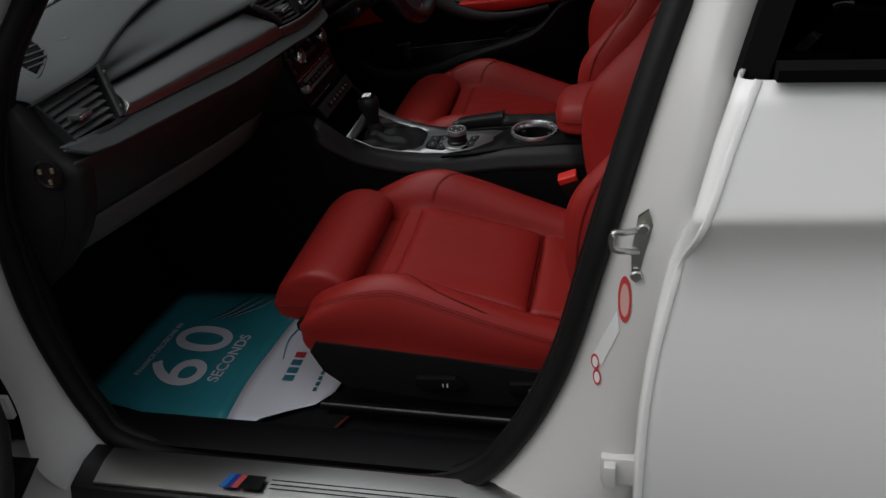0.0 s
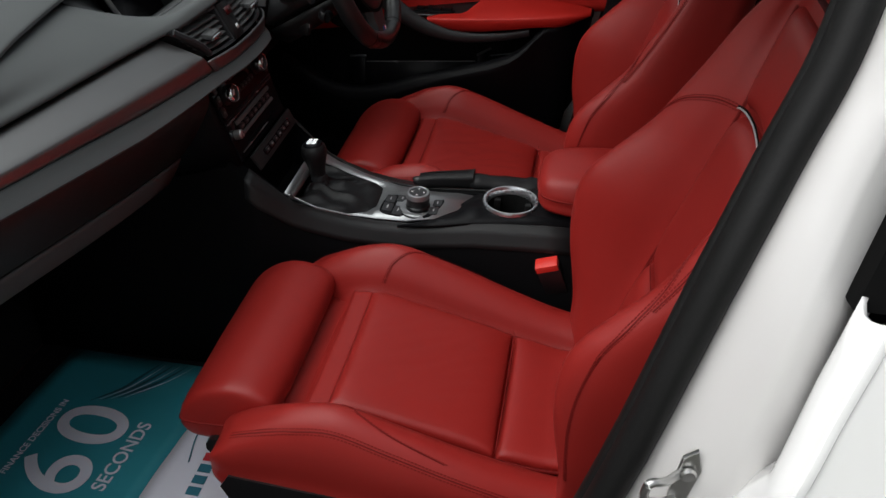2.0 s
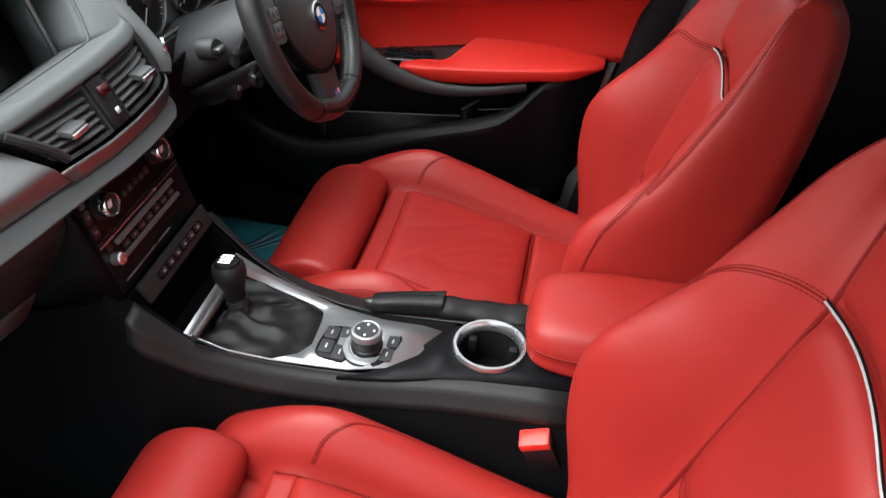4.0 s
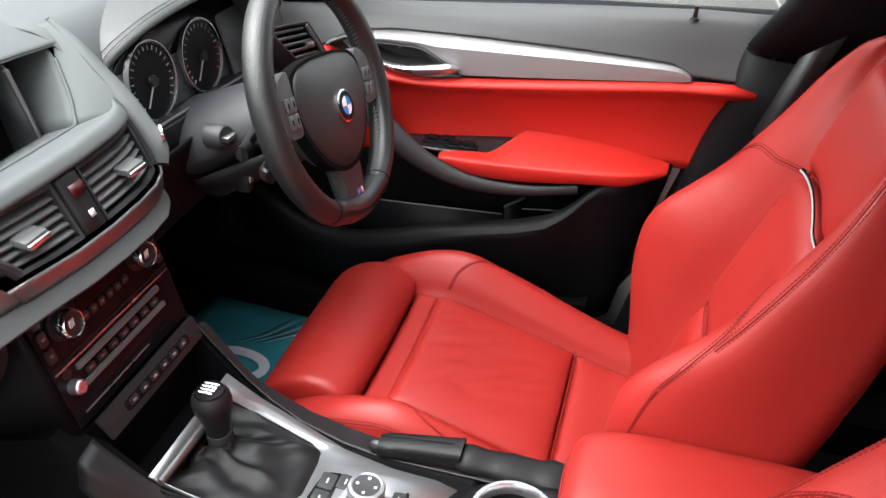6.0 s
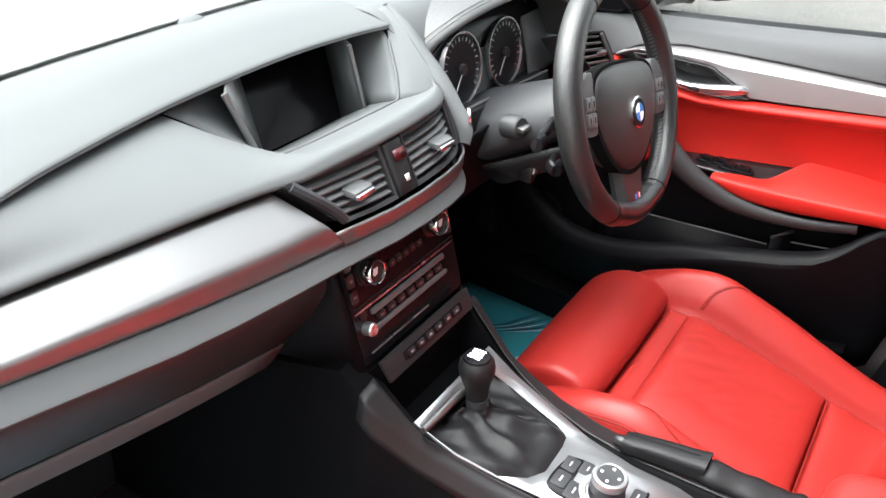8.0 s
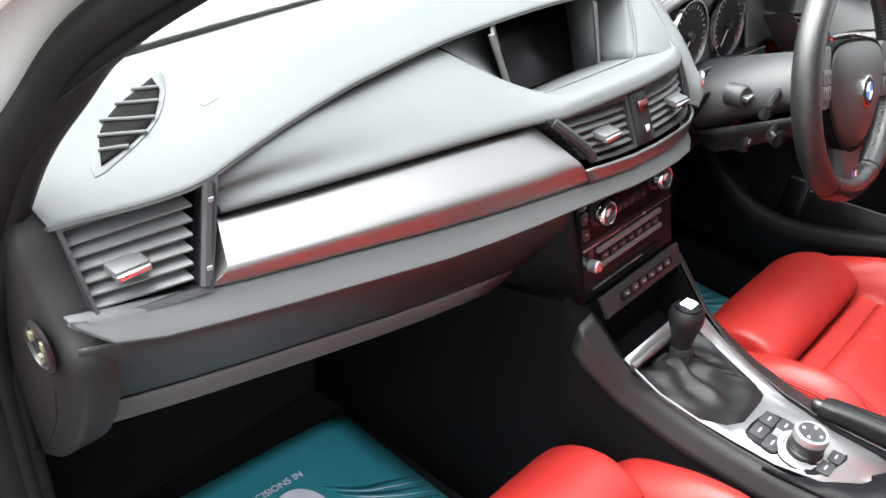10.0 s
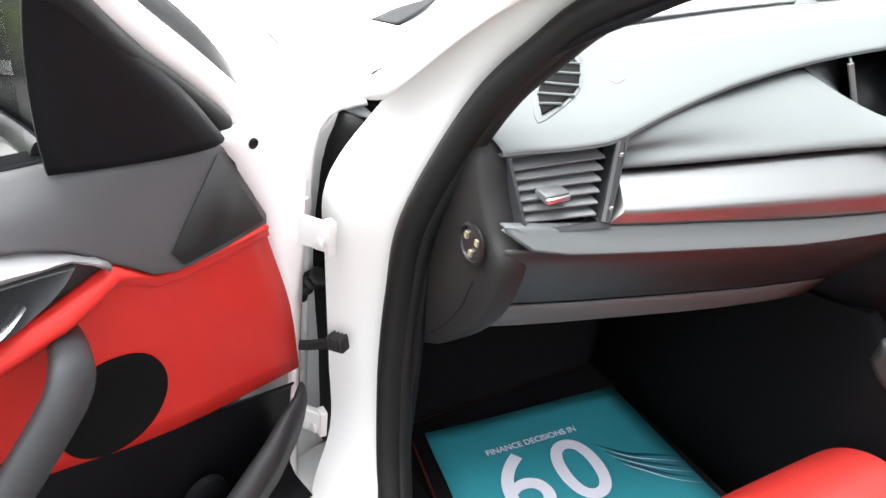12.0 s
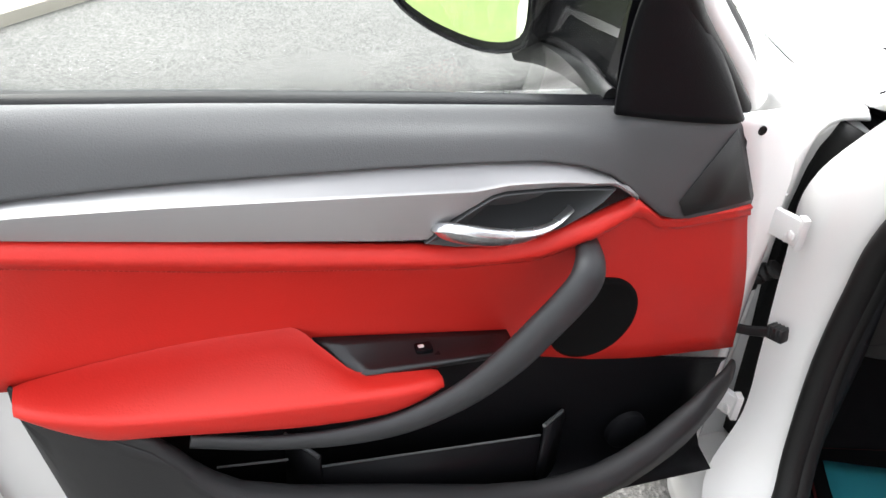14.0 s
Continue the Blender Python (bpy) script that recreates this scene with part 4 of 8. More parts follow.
# end panel at the door, with the round airbag switch
bm = B()
ring = spline([(-0.806, -0.727, 1.046), (-0.779, -0.727, 1.00), (-0.750, -0.725, 0.962), (-0.727, -0.725, 0.935), (-0.738, -0.725, 0.87), (-0.768, -0.725, 0.81), (-0.81, -0.725, 0.758), (-0.85, -0.725, 0.722), (-0.90, -0.725, 0.695), (-0.97, -0.725, 0.70), (-1.02, -0.725, 0.80), (-1.02, -0.725, 1.0), (-0.95, -0.727, 1.05), (-0.86, -0.727, 1.056)], 4, True)
cen = Vector((-0.88, -0.731, 0.88))
rows = [[p + Vector((0, 0.03, 0)) for p in ring], ring, [p.lerp(cen, 0.06) + Vector((0, -0.008, 0)) for p in ring], [p.lerp(cen, 0.5) + Vector((0, -0.010, 0)) for p in ring], [p.lerp(cen, 0.98) + Vector((0, -0.010, 0)) for p in ring]]
mesh_rows(bm, rows, True)
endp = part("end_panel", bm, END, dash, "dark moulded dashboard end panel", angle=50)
bm = B()
groove = spline([(-0.762, -0.7412, 0.895), (-0.785, -0.7412, 0.83), (-0.85, -0.7412, 0.745), (-0.94, -0.7412, 0.72)], 6)
tube(bm, groove, 0.0008, 6)
part("panel_joint", bm, BLACK, endp)
bm = B()
disc(bm, (-0.775, -0.740, 0.940), (0, -1, 0), [(0.026, 0), (0.026, 0.003), (0.022, 0.004), (0.021, 0.001), (0.0, 0.001)], 28)
sw = part("airbag_switch", bm, SATIN, endp, "round key-operated airbag switch")
for a in range(3):
    bm = B()
    q = 0.6 + 2.1 * a
    block(bm, (-0.775 + 0.013 * math.cos(q) - 0.003, -0.744, 0.940 + 0.013 * math.sin(q) - 0.004), (-0.775 + 0.013 * math.cos(q) + 0.003, -0.741, 0.940 + 0.013 * math.sin(q) + 0.004), 0)
    part("mark", bm, CREAM, sw)


def face(y, h, d=0.0):
    """On the slanted vent face: h runs 0 (lower edge) to 1 (upper edge), d is proud of it."""
    x = xb(y) - along(y, [(-0.55, 0.062), (-0.2, 0.042)]) * h - along(y, [(-0.2, 0.0), (-0.1, 0.010)]) * (1 - h)
    z = lerp(along(y, VENT_LOW), along(y, VENT_TOP), h)
    return V(x + d * 0.87, y, z + d * 0.48)


def vent(ends, slats, tag, chrome, slide):
    """ends: the two sides across the car at the lower edge, then at the upper edge."""
    (l0, r0), (l1, r1) = ends

    def yy(t, h, k=1.0):
        q = 0.5 + (t - 0.5) * k
        return lerp(lerp(l0, l1, h), lerp(r0, r1, h), q)
    v = B()
    ts = [k / 8 for k in range(9)]
    rim = [(t, 0.0) for t in ts] + [(1.0, h) for h in (0.33, 0.66)] + [(t, 1.0) for t in ts[::-1]] + [(0.0, h) for h in (0.66, 0.33)]
    o = [face(yy(t, h), h, 0.001) for t, h in rim]
    o2 = [face(yy(t, h), h, 0.006) for t, h in rim]
    i2 = [face(yy(t, h, 0.94), 0.5 + (h - 0.5) * 0.86, 0.005) for t, h in rim]
    i1 = [face(yy(t, h, 0.93), 0.5 + (h - 0.5) * 0.84, -0.035) for t, h in rim]
    mesh_rows(v, [o, o2, i2, i1], True)
    fr = part("vent_frame", v, GRIP, dash, "black " + tag + " air vent frame", angle=50)
    bm = B()
    mesh_rows(bm, [[face(yy(t, h), h, -0.034) for t in ts] for h in (0.05, 0.5, 0.95)])
    part("vent_depth", bm, VOID, fr, shell=0.002)
    for k in range(slats):
        h = 0.12 + 0.76 * (k + 0.5) / slats
        bm = B()
        rows = []
        for j in range(7):
            y = yy(j / 6 * (0.86 if slide else 1.0) + (0.0), h, 0.93)
            c = face(y, h, -0.004)
            rows.append([c + Vector(q) for q in ((0.003, 0, -0.0020), (0.0058, 0, -0.0010), (0.0056, 0, 0.0008), (0.0025, 0, 0.0018), (-0.016, 0, 0.0030), (-0.017, 0, -0.0002))])
        mesh_rows(bm, rows, True, False, True)
        part("slat", bm, SLAT, fr)
    for t in (0.33, 0.66):
        bm = B()
        y = yy(t, 0.5)
        mesh_rows(bm, [[face(y - 0.001, h, d) for d in (-0.03, -0.016)] for h in (0.1, 0.9)] + [[face(y + 0.001, h, d) for d in (-0.03, -0.016)] for h in (0.9, 0.1)], False, True)
        part("vane", bm, BLACK, fr)
    bm = B()
    c = chrome
    hm = 0.46
    block(bm, (-0.012, -0.017, -0.0045), (0.010, 0.017, 0.0045), 0.003, 2, Matrix.Translation(face(c, hm, 0.008)))
    tab = part("slider", bm, SLAT, fr, "grey slider tab")
    bm = B()
    block(bm, (0.004, -0.0165, -0.0055), (0.0125, 0.0165, 0.001), 0.002, 2, Matrix.Translation(face(c, hm, 0.009)))
    part("slider_cap", bm, HANDLE, tab, "bright silver slider cap")
    if slide:
        bm = B()
        pts = [face(yy(0.935, h), h, 0.005) for h in (0.06, 0.3, 0.7, 0.94)]
        tube(bm, spline(pts, 4), 0.0062, 8)
        wheelbar = part("flow_wheel", bm, GRIP, fr, "ribbed flow thumb wheel")
        for h in (0.22, 0.80):
            bm = B()
            block(bm, (-0.001, -0.0025, -0.002), (0.001, 0.0025, 0.002), 0, 1, Matrix.Translation(face(yy(0.935, h), h, 0.0115)))
            part("mark", bm, MARK_GREY, wheelbar)
    return fr


vent(((-0.703, -0.609), (-0.702, -0.563)), 6, "door-side", -0.665, 1)
vent(((-0.118, -0.018), (-0.176, -0.018)), 5, "centre", -0.080, 0)
vent(((0.024, 0.152), (0.024, 0.152)), 5, "centre", 0.098, 0)
# slanting thumb wheel at the outer end of the centre vents
bm = B()
tube(bm, spline([face(-0.166, 0.94, 0.005), face(-0.146, 0.6, 0.008), face(-0.128, 0.3, 0.008), face(-0.116, 0.06, 0.005)], 5), 0.0065, 8)
part("flow_wheel", bm, GRIP, dash, "black flow thumb wheel")
bm = B()
tube(bm, spline([face(0.158, 0.96, 0.004), face(0.160, 0.6, 0.006), face(0.160, 0.3, 0.006), face(0.158, 0.06, 0.004)], 5), 0.0055, 8)
part("flow_wheel", bm, GRIP, dash, "black flow thumb wheel")
# hazard switch block between the vents
bm = B()
mesh_rows(bm, [[face(y, h, d - (0.004 if h in (0.0, 1.0) else 0)) for y, d in ((-0.014, -0.02), (-0.014, 0.007), (-0.011, 0.0105), (0.016, 0.0105), (0.019, 0.007), (0.019, -0.02))] for h in (0.0, 0.03, 0.3, 0.5, 0.7, 0.97, 1.0)], True, False, True)
haz = part("switch_block", bm, DIM, dash, "black hazard and locking switch block", angle=50)
bm = B()
mesh_rows(bm, [[face(y, h, 0.0145) for y in (-0.008, 0.013)] for h in (0.62, 0.82)])
part("hazard_key", bm, HAZARD, haz, "dark red hazard triangle key", shell=0.002)
bm = B()
mesh_rows(bm, [[face(y, h, 0.0135) for y in (-0.001, 0.007)] for h in (0.22, 0.34)])
part("lock_key", bm, WHITE_MARK, haz, "white padlock symbol", shell=0.001)
bm = B()
mesh_rows(bm, [[face(y, h, 0.0075) for y in (-0.115, -0.055)] for h in (0.955, 1.06)])
part("sensor_window", bm, SATIN, dash, "small clear sensor window", shell=0.001)

# screen pocket and screen
bm = B()
net(bm, [[(-0.818, -0.182, 1.078), (-0.777, -0.139, 1.045), (-0.737, -0.095, 1.0125)], [(-0.86, -0.10, 1.085), (-0.825, -0.075, 1.032), (-0.783, -0.06, 0.985)], [(-0.93, 0.0, 1.10), (-0.865, -0.022, 1.037), (-0.812, -0.046, 0.968)]], 3, 3)
net(bm, [[(-0.737, -0.095, 1.0125), (-0.728, -0.03, 1.0145), (-0.717, 0.11, 1.0200), (-0.716, 0.134, 1.0210)], [(-0.775, -0.07, 0.992), (-0.768, -0.01, 0.994), (-0.765, 0.11, 0.997), (-0.764, 0.140, 0.999)], [(-0.815, -0.05, 0.966), (-0.815, 0.0, 0.966), (-0.815, 0.11, 0.966), (-0.815, 0.155, 0.968)]], 3, 3)
net(bm, [[(-0.716, 0.134, 1.021), (-0.743, 0.165, 1.046), (-0.778, 0.193, 1.076), (-0.80, 0.198, 1.094)], [(-0.764, 0.140, 0.999), (-0.79, 0.168, 1.035), (-0.82, 0.192, 1.075), (-0.84, 0.197, 1.094)], [(-0.815, 0.155, 0.968), (-0.85, 0.175, 1.035), (-0.88, 0.19, 1.075), (-0.90, 0.195, 1.094)]], 3, 3)
part("screen_pocket", bm, DASH, dash, "grey recessed screen surround", shell=0.002, angle=30)
bm = B()
tube(bm, spline([(-0.737, -0.093, 1.0135), (-0.728, -0.03, 1.0155), (-0.717, 0.11, 1.0210), (-0.717, 0.134, 1.0222), (-0.729, 0.150, 1.034), (-0.743, 0.165, 1.047), (-0.778, 0.194, 1.077)], 5), 0.0022, 8)
part("pocket_edge", bm, DASH, dash)
SCR = [Vector(p) for p in ((-0.808, -0.040, 0.974), (-0.808, 0.120, 0.971), (-0.905, 0.185, 1.09), (-0.905, 0.004, 1.09))]
bm = B()
plate(bm, [(0, 0), (1, 0), (1, 1), (0, 1)], lambda u, v, w: SCR[0].lerp(SCR[1], u).lerp(SCR[3].lerp(SCR[2], u), v) + Vector((0.7, 0.1, 0.6)) * w, 0.004)
part("display_screen", bm, SCREEN, dash, "black glossy navigation display, switched off", angle=8)
for lo, hi, e0, e1, rr in (((-0.765, -0.088, 1.000), (-0.797, -0.110, 1.084), SCR[0], SCR[3], 0.0045), ((-0.772, 0.134, 0.990), (-0.797, 0.127, 1.082), SCR[1], SCR[2], 0.0036)):
    bm = B()
    lo, hi = Vector(lo), Vector(hi)
    tube(bm, [lo, lo.lerp(hi, 0.5), hi], rr, 10)
    part("screen_pillar", bm, SILVER, dash, "slim silver screen pillar")
    bm = B()
    mesh_rows(bm, [[lo, lo.lerp(hi, 0.5), hi], [e0, e0.lerp(e1, 0.5), e1]])
    part("screen_cheek", bm, DASH, dash, shell=0.003)
# light sensor near the windscreen
bm = B()
disc(bm, (-0.995, 0.03, 1.086), (0.1, 0, 1), [(0.020, -0.01), (0.020, 0.004), (0.017, 0.010), (0.010, 0.0135), (0, 0.014)], 24)
part("sensor_dome", bm, DASH, dash, "small grey sensor dome")
# side demister grille
bm = B()
gp = [(-0.915, -0.524), (-0.891, -0.530), (-0.852, -0.562), (-0.830, -0.598), (-0.817, -0.639), (-0.863, -0.613), (-0.888, -0.581)]
PAD_TREE = BVHTree.FromPolygons([v.co + ROOTS[upper] for v in upper.data.vertices], [tuple(p.vertices) for p in upper.data.polygons])


def gz(u, v):
    """Height of the upper pad."""
    hit = PAD_TREE.ray_cast(Vector((u, v, 1.3)), Vector((0, 0, -1)))[0]
    return hit.z if hit else 1.07


GC = V(sum(p[0] for p in gp) / 7, sum(p[1] for p in gp) / 7, 0)
plate(bm, [(p.x, p.y) for p in spline([(lerp(GC.x, u, 1.2), lerp(GC.y, v, 1.2), 0) for u, v in gp], 3, True)], lambda u, v, w: V(u, v, gz(u, v) + w - 0.0050), 0.006, 0.001)
dem = part("demister_frame", bm, DASH, dash, "grey side window demister outlet", angle=60)
bm = B()
inset = [spline([V(*gp[0], 0).lerp(V(*gp[6], 0), t) for t in (0, 0.5, 1)] + [V(*gp[5], 0), V(*gp[4], 0)], 3), spline([V(*gp[1], 0), V(*gp[2], 0), V(*gp[3], 0), V(*gp[4], 0)], 4)]
mesh_rows(bm, [[(lambda q: (q.x, q.y, gz(q.x, q.y) + 0.0022))(a.lerp(b_, t)) for t in (0, 0.25, 0.5, 0.75, 1)] for a, b_ in zip(inset[0], inset[1])])
part("demister_depth", bm, VOID, dem, shell=0.001)
for a0, a1 in (((-0.905, -0.554), (-0.894, -0.529)), ((-0.892, -0.580), (-0.873, -0.543)), ((-0.877, -0.605), (-0.850, -0.562)), ((-0.857, -0.619), (-0.833, -0.581)), ((-0.837, -0.630), (-0.824, -0.606))):
    bm = B()
    tube(bm, [(u, v, gz(u, v) + 0.0034) for u, v in (a0, ((a0[0] + a1[0]) / 2, (a0[1] + a1[1]) / 2), a1)], 0.0021, 8)
    part("demister_bar", bm, DASH, dem)
# scuff mark on the pad
bm = B()
plate(bm, [(-0.848, -0.515), (-0.842, -0.495), (-0.838, -0.512)], lambda u, v, w: V(u, v, gz(u, v) + w), 0.0006)
part("scuff", bm, SLAT, dash)

# fin between the passenger side and the instruments
FIN_R = [(-0.812, 0.237, 1.113), (-0.760, 0.228, 1.090), (-0.722, 0.218, 1.067), (-0.684, 0.207, 1.045), (-0.649, 0.195, 1.017), (-0.621, 0.182, 0.992), (-0.618, 0.174, 0.968)]
FIN_L = [(-0.810, 0.232, 1.111), (-0.771, 0.217, 1.095), (-0.732, 0.202, 1.073), (-0.695, 0.190, 1.048), (-0.665, 0.178, 1.020), (-0.642, 0.170, 0.991), (-0.635, 0.165, 0.970)]
fr, fl = spline(FIN_R, 6), spline(FIN_L, 6)
bm = B()
mesh_rows(bm, [[a + Vector((-0.03, 0.0, -0.022)), a, a.lerp(b, 0.25) + Vector((0.002, 0, 0.002)), a.lerp(b, 0.8) + Vector((0.002, 0, 0.0022)), b, b + Vector((-0.010, 0.006, -0.006)), b + Vector((-0.075, 0.020, -0.030))] for a, b in zip(fl, fr)])
part("dash_fin", bm, DASH, dash, "grey curved fin beside the instruments", angle=50)
# smooth panel between the screen pocket and the fin
bm = B()
net(bm, [[(-0.716, 0.134, 1.020), (-0.700, 0.150, 1.024), (-0.680, 0.168, 1.022), (-0.668, 0.180, 1.020)],
         [(-0.743, 0.165, 1.046), (-0.728, 0.174, 1.050), (-0.710, 0.184, 1.049), (-0.697, 0.191, 1.047)],
         [(-0.778, 0.194, 1.076), (-0.765, 0.200, 1.078), (-0.748, 0.204, 1.077), (-0.735, 0.203, 1.072)],
         [(-0.790, 0.205, 1.090), (-0.785, 0.212, 1.092), (-0.780, 0.215, 1.094), (-0.773, 0.218, 1.094)],
         [(-0.83, 0.205, 1.100), (-0.826, 0.215, 1.103), (-0.82, 0.225, 1.106), (-0.812, 0.233, 1.110)]], 5, 4)
part("fin_cheek", bm, DASH, dash, shell=0.003, angle=60)
bm = B()
disc(bm, (-0.632, 0.184, 1.004), (0.75, 0.65, 0.1), [(0.013, 0), (0.013, 0.003), (0.010, 0.004), (0, 0.004)], 20)
part("start_button", bm, CHROME, dash, "round silver start button")

# instrument cluster
bm = B()
hood = []
for p in spline([(-0.752, 0.225, 1.010), (-0.743, 0.253, 1.054), (-0.725, 0.293, 1.081), (-0.712, 0.348, 1.097), (-0.700, 0.421, 1.106), (-0.692, 0.48, 1.104), (-0.685, 0.53, 1.095), (-0.680, 0.573, 1.076), (-0.677, 0.605, 1.048), (-0.677, 0.620, 1.005)], 3):
    x, y, z = p
    m = lambda k: 0.40 + (y - 0.40) * k
    hood.append([(-0.83, m(0.98), z + 0.004), (x - 0.035, y, z + 0.006), (x - 0.007, m(1.005), z + 0.005), (x, m(1.0), z), (x - 0.005, m(0.985), z - 0.005), (x - 0.055, m(0.95), z - 0.010)])
mesh_rows(bm, [spline(r, 3) for r in hood])
hd = part("instrument_hood", bm, PERF, dash, "stitched black leather instrument hood", angle=60)
for off in (0.0, 0.009):
    bm = B()
    stitches(bm, spline([(r[2][0] - off, r[2][1], r[2][2] + 0.0025) for r in hood], 5))
    part("stitching", bm, BLACK, hd, "black thread stitching")
bm = B()
mesh_rows(bm, [[(-0.742, y, lerp(0.94, along(y, [(0.235, 1.02), (0.253, 1.045), (0.293, 1.07), (0.348, 1.085), (0.53, 1.085), (0.59, 1.05), (0.62, 1.0)]), k)) for y in (0.235, 0.26, 0.293, 0.348, 0.45, 0.53, 0.59, 0.62)] for k in (0, 0.5, 1)])
part("cluster_face", bm, GLOSS, dash, "black instrument panel", shell=0.004)
bm = B()
mesh_rows(bm, [[(x, y, z - 0.06 * (y - 0.195)) for y in (0.195, 0.30, 0.40, 0.55)] for x, z in ((-0.735, 0.962), (-0.685, 0.972), (-0.680, 0.968), (-0.675, 0.92), (-0.72, 0.84))])
part("cluster_sill", bm, DIM, dash, "grey panel under the instruments", shell=0.004)
bm = B()
tube(bm, [(-0.684, 0.20, 0.9745), (-0.684, 0.38, 0.9637), (-0.684, 0.55, 0.9535)], 0.0024, 8)
part("cluster_trim", bm, SILVER, dash, "thin silver line below the instruments")
for y, z in ((0.314, 1.012), (0.453, 1.003)):
    bm = B()
    disc(bm, (-0.727, y, z), (1, 0, 0.2), [(0.057, 0), (0.057, 0.008), (0.0550, 0.008), (0.0545, 0.002), (0, 0.002)], 40)
    g = part("gauge_ring", bm, HANDLE, dash, "bright silver gauge bezel")
    bm = B()
    disc(bm, (-0.7235, y, z), (1, 0, 0.2), [(0.0535, 0), (0.0535, 0.001), (0, 0.001)], 40)
    part("gauge_face", bm, DIAL, g)
    for k in range(21):
        a = radians(220 - 260 * k / 20)
        bm = B()
        c = Vector((-0.7215, y, z))
        d = Vector((-0.2 * math.sin(a), math.cos(a), math.sin(a)))
        tube(bm, [c + d * 0.043, c + d * 0.049], 0.0006 if k % 2 else 0.001, 5)
        part("tick", bm, SIGN_RED if (k > 16 and y > 0.4) else MARK_GREY, g)
    bm = B()
    a = radians(228)
    d = Vector((-0.2 * math.sin(a), math.cos(a), math.sin(a)))
    tube(bm, [Vector((-0.719, y, z)), Vector((-0.719, y, z)) + d * 0.040], 0.0012, 6)
    part("needle", bm, MARK_GREY, g)
    bm = B()
    disc(bm, (-0.722, y, z), (1, 0, 0.2), [(0.009, 0), (0.008, 0.006), (0, 0.006)], 16)
    part("hub", bm, SATIN, g)
# driver side vent
bm = B()
VQ = [V(-0.630, 0.605, 0.955), V(-0.622, 0.705, 0.938), V(-0.645, 0.674, 1.001), V(-0.660, 0.555, 1.021)]
VN = (VQ[1] - VQ[0]).cross(VQ[3] - VQ[0]).normalized()


def vf(s, t, d=0.0):
    """On the driver's outer vent: s across, t up, d proud of it."""
    return VQ[0].lerp(VQ[1], s).lerp(VQ[3].lerp(VQ[2], s), t) + VN * d


ring_st = [(0, 0), (0.5, -0.03), (1, 0), (1.03, 0.5), (1, 1), (0.5, 1.03), (0, 1), (-0.02, 0.5)]
mesh_rows(bm, [[vf(0.5 + (s - 0.5) * k, 0.5 + (t - 0.5) * k, d) for s, t in ring_st] for k, d in ((1.10, -0.045), (1.09, 0.002), (1.04, 0.006), (0.94, 0.004), (0.92, -0.035))], True)
dv = part("vent_frame", bm, GRIP, dash, "black driver side air vent frame", angle=40)
bm = B()
mesh_rows(bm, [[vf(s, t, -0.030) for s in (0.02, 0.98)] for t in (0.02, 0.98)])
part("vent_depth", bm, VOID, dv, shell=0.002)
for k in range(5):
    bm = B()
    t = 0.12 + k * 0.19
    mesh_rows(bm, [[vf(s, t - 0.035, -0.003), vf(s, t - 0.02, 0.002), vf(s, t + 0.02, 0.003), vf(s, t + 0.055, -0.001), vf(s, t + 0.03, -0.018), vf(s, t - 0.03, -0.018)] for s in (0.04, 0.3, 0.6, 0.86)], True, False, True)
    part("slat", bm, SLAT, dv)
bm = B()
tube(bm, [vf(0.93, t, 0.005) for t in (0.06, 0.35, 0.65, 0.94)], 0.0036, 8)
part("bezel", bm, SLAT, dv, "grey thumb wheel at the vent's edge")
bm = B()
tube(bm, [vf(s, 0.40, 0.009) for s in (0.52, 0.62, 0.72)], 0.0042, 8)
part("slider_cap", bm, HANDLE, dv, "bright silver slider cap")
bm = B()
net(bm, [[(-0.66, y, 0.945), (-0.668, y, 0.90), (-0.70, y, 0.80), (-0.80, y, 0.72), (-1.0, y, 0.71)] for y in (0.17, 0.35, 0.55, 0.735)])
part("knee_panel", bm, BLACK, dash, "black panel below the steering column", shell=0.004)
bm = B()
net(bm, [[(-0.745, y, 1.05), (-0.735, y, 1.02), (-0.722, y, 0.98), (-0.71, y, 0.94)] for y in (0.53, 0.60, 0.70, 0.735)])
part("vent_surround", bm, DASH, dash, shell=0.004)

# centre stack
def stack(u, s, d=0.0):
    """u across, s down the slanted face from its top, d proud."""
    x = lerp(-0.628, -0.578, s / 0.165)
    return V(x + d * 0.955, u, 0.938 - s * 0.955 + d * 0.28)


for sgn in (-1, 1):
    bm = B()
    mesh_rows(bm, [[stack(sgn * 0.118, -0.02, -0.01), stack(sgn * 0.118, 0.06, -0.004), stack(sgn * 0.116, 0.17, -0.002)],
                   [stack(sgn * 0.124, -0.02, -0.02), stack(sgn * 0.124, 0.06, -0.014), stack(sgn * 0.122, 0.17, -0.012)],
                   [(-0.70, sgn * 0.135, 0.935), (-0.70, sgn * 0.135, 0.85), (-0.66, sgn * 0.135, 0.765)],
                   [(-0.78, sgn * 0.155, 0.91), (-0.80, sgn * 0.16, 0.83), (-0.80, sgn * 0.165, 0.75)],
                   [(-1.0, sgn * 0.17, 0.80), (-1.0, sgn * 0.175, 0.78), (-1.0, sgn * 0.18, 0.74)]])
    part("stack_cheek", bm, BLACK, dash, "dark grey side cheek of the centre stack", shell=0.004)
bm = B()
plate(bm, [(-0.118, -0.005), (0.118, -0.005), (0.114, 0.165), (-0.114, 0.165)], lambda u, v, w: stack(u, v, w - 0.004), 0.004)
face_panel = part("stack_panel", bm, GLOSS, dash, "gloss black climate and radio panel")
